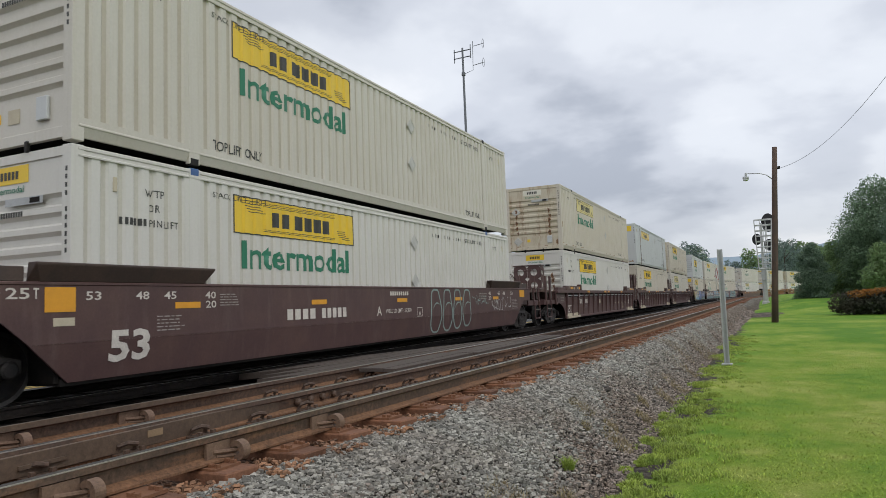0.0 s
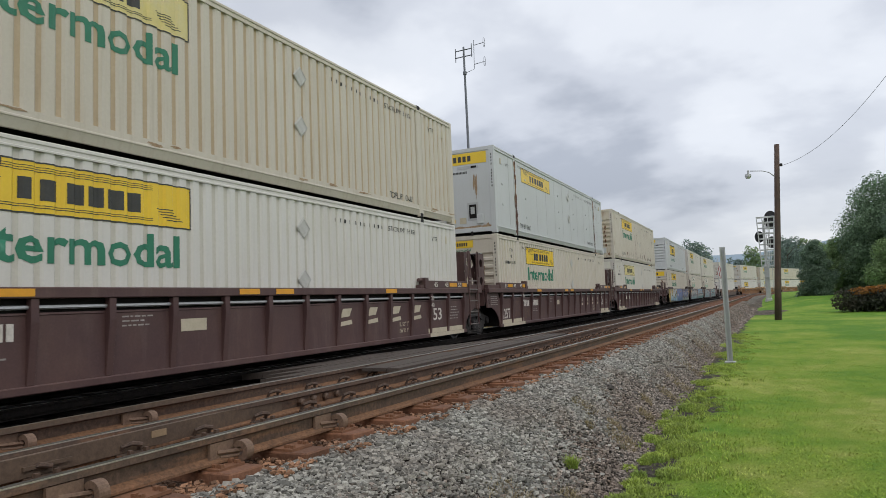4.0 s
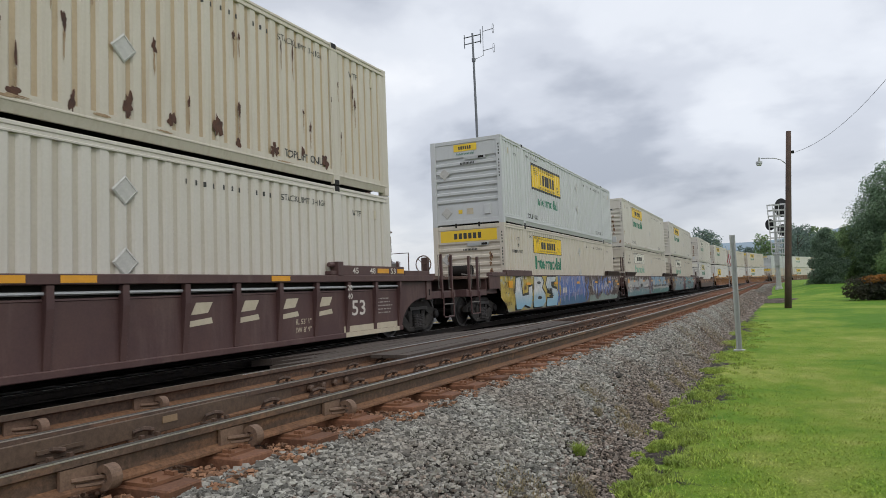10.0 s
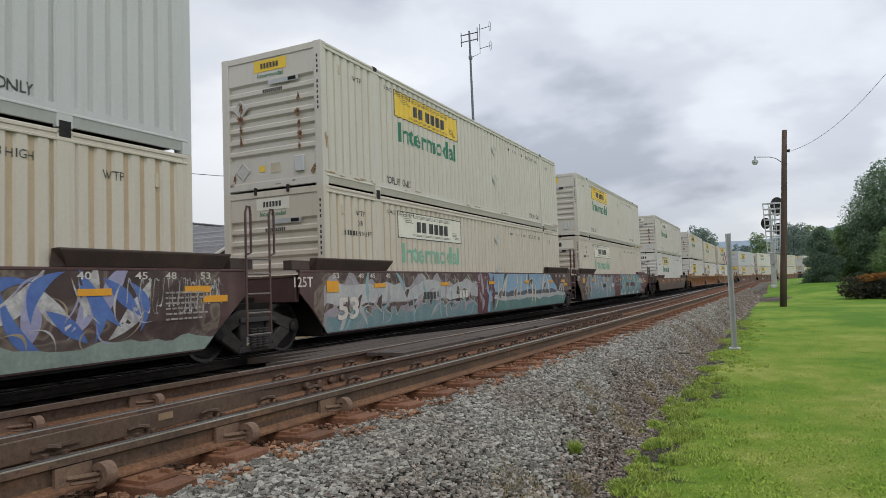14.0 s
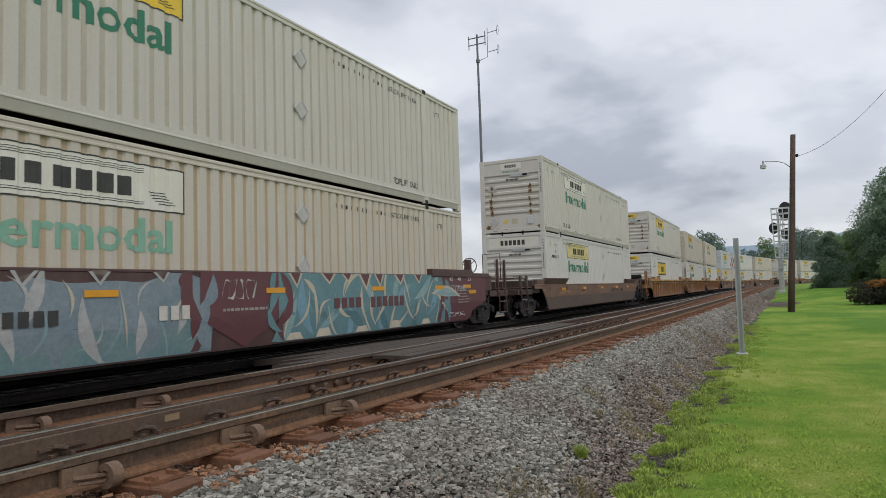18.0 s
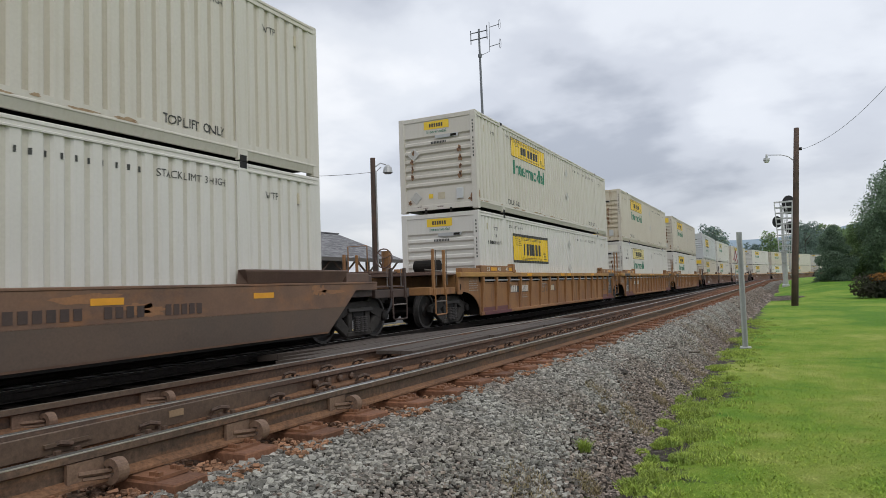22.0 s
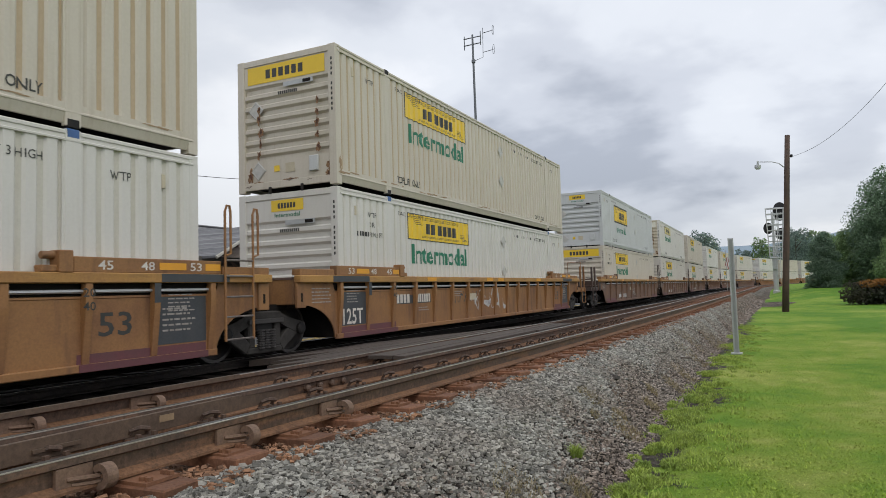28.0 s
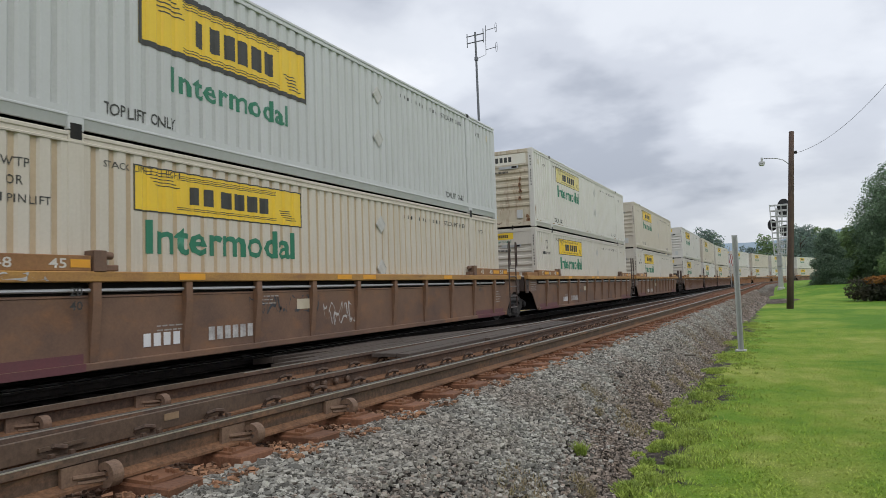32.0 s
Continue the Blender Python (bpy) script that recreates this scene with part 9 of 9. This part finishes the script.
def build_mast():
    """A thin radio mast with two rows of small dipoles."""
    mast = thing("antenna_mast", "thin grey radio antenna mast with small dipole arrays", "antenna", pose(-16.06, 38.3, -0.3))
    part("mast", rod([(0, 0, 0), (0.02, 0, 12), (-0.02, 0, 17.35)], 0.095, 8, 0.06), M["mast_steel"], mast)
    part("clamp", rod([(0, 0, 15.55), (0, 0, 15.75)], 0.12, 8), M["mast_steel"], mast)
    for z in (16.72, 17.15):
        part("boom", rod([(-0.58, -0.1, z - 0.04), (0.52, 0.1, z + 0.06)], 0.033, 6), M["mast_steel"], mast)
    for x, z in ((-0.58, 16.45), (0.52, 16.6)):
        part("dipole", rod([(x, 0, z), (x, 0, z + 0.88)], 0.03, 6), M["mast_steel"], mast)
    part("arm", rod([(0.05, 0, 15.65), (0.66, 0, 15.8), (0.69, 0, 17.65)], 0.02, 6), M["mast_steel"], mast)
    for z in (16.1, 17.32):
        part("boom", rod([(0.68, 0, z), (1.33, 0.1, z + 0.10)], 0.02, 6), M["mast_steel"], mast)
        pts = [(1.33 + 0.06 * math.cos(a), 0.1, z + 0.10 + 0.30 * math.sin(a)) for a in [2 * math.pi * k / 14 for k in range(15)]]
        part("loop_dipole", rod(pts, 0.014, 5), M["mast_steel"], mast)
    pole = thing("wooden_pole", "weathered brown wooden pole beyond the train", "utility pole", pose(-14, 22.2, -0.3, 0, 0, 0))
    part("pole_shaft", rod([(0, 0, 0), (0, 0, 6.45)], 0.13, 10, 0.10), M["pole_wood"], pole)
    part("conduit", rod([(0.13, 0, 0), (0.13, 0, 5.9), (0.2, 0.25, 6.1)], 0.03, 6), M["galv"], pole)
    part("lamp_arm", rod([(0.05, 0.05, 6.1), (0.1, 0.4, 6.3), (0.1, 0.8, 6.3)], 0.025, 6), M["galv"], pole, "short lamp arm")
    bm = bmesh.new()
    disc(bm, (0.1, 0.95, 5.95), "z", [(0, 0.13), (0.05, 0.2), (0.25, 0.16), (0.36, 0.06)], 14)
    part("lamp_head", bm, M["galv"], pole, "grey lamp head")
    far = thing("wooden_pole", "weathered brown wooden pole by the red-roofed block", "utility pole", pose(-30, 15.6, -0.3))
    part("pole_shaft", rod([(0, 0, 0), (0, 0, 6.2)], 0.12, 8, 0.09), M["pole_wood"], far)
    part("crossarm", bar(-0.06, 0.06, -0.9, 0.9, 5.3, 5.42), M["pole_wood"], far)
    pts = [Vector((-14, 22.2, 5.6)).lerp(Vector((-15, 0, 5.3)), t) - Vector((0, 0, 1.05 * 4 * t * (1 - t))) for t in [k / 24 for k in range(25)]]
    solid("overhead_cable", rod(pts, 0.009, 5), M["wire"], "thin dark cable strung from the wooden pole", "cable", smooth=True)


# ---- trees, bush, hill ----
def leaf_cloud(name, lumps, count, size, mat, seed, parent, squash=0.75):
    """A crown of many small leaf clumps (bent quads) on and within overlapping lumps."""
    rng = np.random.default_rng(seed)
    share = np.array([l[3] ** 2 for l in lumps])
    pick = rng.choice(len(lumps), count, p=share / share.sum())
    c = np.array([l[:3] for l in lumps])[pick]
    r = np.array([l[3] for l in lumps])[pick]
    d = rng.normal(size=(count, 3))
    d /= np.linalg.norm(d, axis=1)[:, None]
    q = (0.55 + 0.5 * rng.random(count) ** 0.5) * r
    p = c + d * (q * rng.uniform(0.8, 1.22, count))[:, None] * np.array((1, 1, squash))
    face = d + np.array((0, 0, 0.45)) + 0.55 * rng.normal(size=(count, 3))
    a = np.cross(face, rng.normal(size=(count, 3)))
    a /= np.linalg.norm(a, axis=1)[:, None] + 1e-9
    b = np.cross(face, a)
    b /= np.linalg.norm(b, axis=1)[:, None] + 1e-9
    s = size * rng.uniform(0.5, 1.3, count)[:, None]
    bend = d * s * 0.35
    verts = np.stack((p - a * s, p - b * s * 0.6 + bend, p + a * s, p + b * s * 0.6 + bend), 1).reshape(-1, 3)
    k = 4 * np.arange(count)[:, None]
    faces = (k + np.array((0, 1, 2))).tolist() + (k + np.array((0, 2, 3))).tolist()
    return part(name, soup(name, verts.tolist(), faces, mat), None, parent)


def build_tree(x, y, tall, wide, mat, seed, label, leaves=5000, base=0.2, leaf=0.22, conical=False):
    rng = random.Random(seed)
    z0 = lawn_height(x, y) if x > -3 else -0.4
    tree = thing("tree", label, "tree", pose(x, y, z0), group="trees along the line")
    trunk = bmesh.new()
    tube(trunk, [(0, 0, -0.3), (0.05, 0, tall * 0.25), (-0.1, 0.1, tall * 0.55), (0, 0, tall * 0.9)], 0.035 * tall * 0.6, 8, 0.03)
    lumps = []
    for k in range(26 if not conical else 22):
        t = (k + 0.5) / (26 if not conical else 22)
        z = tall * (base + (1 - base) * t)
        reach = wide * ((1 - 0.85 * t) if conical is True else (0.95 - 0.75 * t ** 1.6) * (0.75 + 0.25 * min(1, 4 * t)) if conical else (0.55 + 0.75 * math.sin(math.pi * min(1, t * 0.85 + 0.12))) * 0.72)
        a = k * 2.4 + rng.uniform(-0.5, 0.5)
        q = reach * rng.uniform(0.35, 0.8)
        lumps.append((q * math.cos(a), q * math.sin(a), z - tall * 0.06, reach * rng.uniform(0.32, 0.5) + 0.15))
        if k % 3 == 0:
            tube(trunk, [(0, 0, z * 0.75), (q * math.cos(a) * 0.5, q * math.sin(a) * 0.5, z * 0.9), (q * math.cos(a), q * math.sin(a), z)], 0.012 * tall * 0.7, 6, 0.015)
    part("trunk", trunk, M["bark"], tree)
    leaf_cloud("crown", lumps, leaves, leaf, M[mat], seed, tree)
    return tree


def build_woods():
    for x, y, tall, wide, mat_name, n, leaf, base, con, tells in (
        (11.2, 75, 11.3, 5.0, "leaf_mid", 42000, 0.115, 0.10, False, "tall broad-leaved tree with a dense green crown"),
        (9.4, 74, 6.8, 2.9, "leaf_mid", 22000, 0.11, 0.04, False, "green broad-leaved tree beside the lawn"),
        (12.6, 68, 9.5, 4.2, "leaf_dark", 28000, 0.115, 0.05, False, "dark green broad-leaved tree beside the lawn"),
        (4.25, 70.5, 5.3, 2.0, "leaf_dark", 24000, 0.08, -0.02, "egg", "rounded dark green tree at the lawn's end"),
        (7.0, 76, 5.6, 1.9, "leaf_light", 14000, 0.10, 0.0, False, "rounded dark green tree at the lawn's end"),
        (8.9, 60, 4.4, 1.8, "leaf_light", 10000, 0.11, 0.05, False, "light green young tree on the lawn"),
        (16.5, 78, 13, 5.5, "leaf_mid", 14000, 0.2, 0.05, False, "tall broad-leaved tree with a dense green crown"),
        (17.5, 300, 20.5, 8.5, "leaf_light", 12000, 0.4, 0.0, False, "green tree beyond the line, haze in its leaf colour"),
        (27, 290, 19.0, 8.0, "leaf_blue", 10000, 0.4, 0.0, False, "green tree beyond the line, haze in its leaf colour"),
        (10, 300, 20.0, 6.5, "leaf_blue", 10000, 0.4, 0.0, False, "green tree beyond the line, haze in its leaf colour"),
    ):
        build_tree(x, y, tall, wide, mat_name, int(x * 7 + y), tells, n, base, leaf, con)
    rng = random.Random(21)
    for k in range(16):
        x, y, _ = along(150 + 10 * k, -16 - rng.uniform(0, 12))
        tall, wide = rng.uniform(14, 19), rng.uniform(6, 8)
        if k < 10 and k != 6:
            continue
        build_tree(x, y, tall, wide, ("leaf_mid", "leaf_light", "leaf_blue", "leaf_dark")[k % 4], 50 + k, "green broad-leaved tree of the woods beyond the line", 6000, 0.0, 0.34)
    build_tree(-18.5, 230, 17.5, 5.5, "leaf_light", 77, "light green tree rising behind the train", 2500, 0.1, 0.4)
    build_tree(-2.5, 240, 16.3, 4.5, "leaf_light", 78, "light green tree rising behind the train", 4000, 0.0, 0.35)
    build_tree(-8.0, 240, 12.5, 4.0, "leaf_blue", 79, "green tree rising behind the train, haze in its leaf colour", 3000, 0.0, 0.35)
    # the clipped bush on the lawn, orange on top
    bush = thing("bush", "low rounded bush, dark below with orange new growth on top", "bush", pose(6.75, 43.5, lawn_height(6.75, 43)))
    lumps = [(-2.6 + 0.52 * k, 0.3 * math.sin(k), 0.62, 0.75) for k in range(12)]
    leaf_cloud("lower_leaves", lumps, 9000, 0.09, M["leaf_purple"], 31, bush, 0.85)
    leaf_cloud("orange_growth", [(-2.0 + 0.5 * k, 0.2 * math.sin(k), 1.12 + 0.1 * math.sin(k * 0.5), 0.5) for k in range(11)], 5000, 0.07, M["leaf_orange"], 32, bush, 0.42)
    # far wooded ridge, its distance haze painted as a pale blue
    verts, faces = [], []
    n = 60
    for k in range(n + 1):
        t = k / n
        x = -500 + 1500 * t
        y = 1500 - 60 * math.sin(t * 5)
        h = 62 + 60 * math.exp(-((t - 0.62) / 0.28) ** 2) + 10 * math.sin(t * 13) + 6 * noise.noise((t * 20, 0, 0))
        verts += [(x, y - 250, -2), (x, y - 60, h * 0.7), (x, y, h)]
        if k:
            a, b = 3 * (k - 1), 3 * k
            faces += [(a, b, b + 1, a + 1), (a + 1, b + 1, b + 2, a + 2)]
    tagged(new("backdrop_hill", soup("backdrop_hill", verts, faces, M["hill"], True)), "wooded ridge on the horizon, haze painted into its blue", "hill", kind="structure")
    # a small flag on its staff beyond the post
    flag = thing("flag", "small striped flag on a thin staff beside the line", "flag", pose(-3.45, 62, 0.75))
    part("staff", rod([(0, 0, -0.3), (0, 0, 3.1)], 0.02, 6), M["galv"], flag)
    for k in range(7):
        part("stripe", bar(-0.075 * (k + 1), -0.075 * k - 0.002, -0.01, 0.01, 1.35 + 0.05 * k, 2.7 - 0.05 * k), M["flag_red" if k % 2 == 0 else "flag_white"], flag, at=pose(0, 0, 0, 0, 14, 0))
    part("canton", bar(-0.26, -0.005, -0.016, 0.016, 2.25, 2.72), M["flag_blue"], flag, at=pose(0, 0, 0, 0, 14, 0))


build_crossing()
build_rail_gear()
build_posts()
build_signal()
build_yard()
build_shed()
build_station()
build_mast()
build_woods()
build_ballast()
build_greens()


# ---- motion: the train runs towards the camera and past it ----
def travelled(t):
    return 7.459 * (t - 16) + 0.0165 * (t - 16) ** 2


def motions():
    times = [i * 1.0 for i in range(33)]
    for ob, s0, z in MOVING:
        walk(ob, [(t, on_track(s0 - travelled(t), 0.0, z)) for t in times])

    # wheels roll: those of the cars that come close, a sixth of a turn or less from row to row
    reach = {car: s0 for car, s0, _ in MOVING}
    for axle, y, car in WHEELS:
        if reach[car] < 190:
            walk(axle, [(k / 15, Matrix.Translation((0, y, WHEEL_R)) @ Matrix.Rotation(travelled(k / 15) / WHEEL_R % (2 * math.pi), 4, "X")) for k in range(481)])


motions()
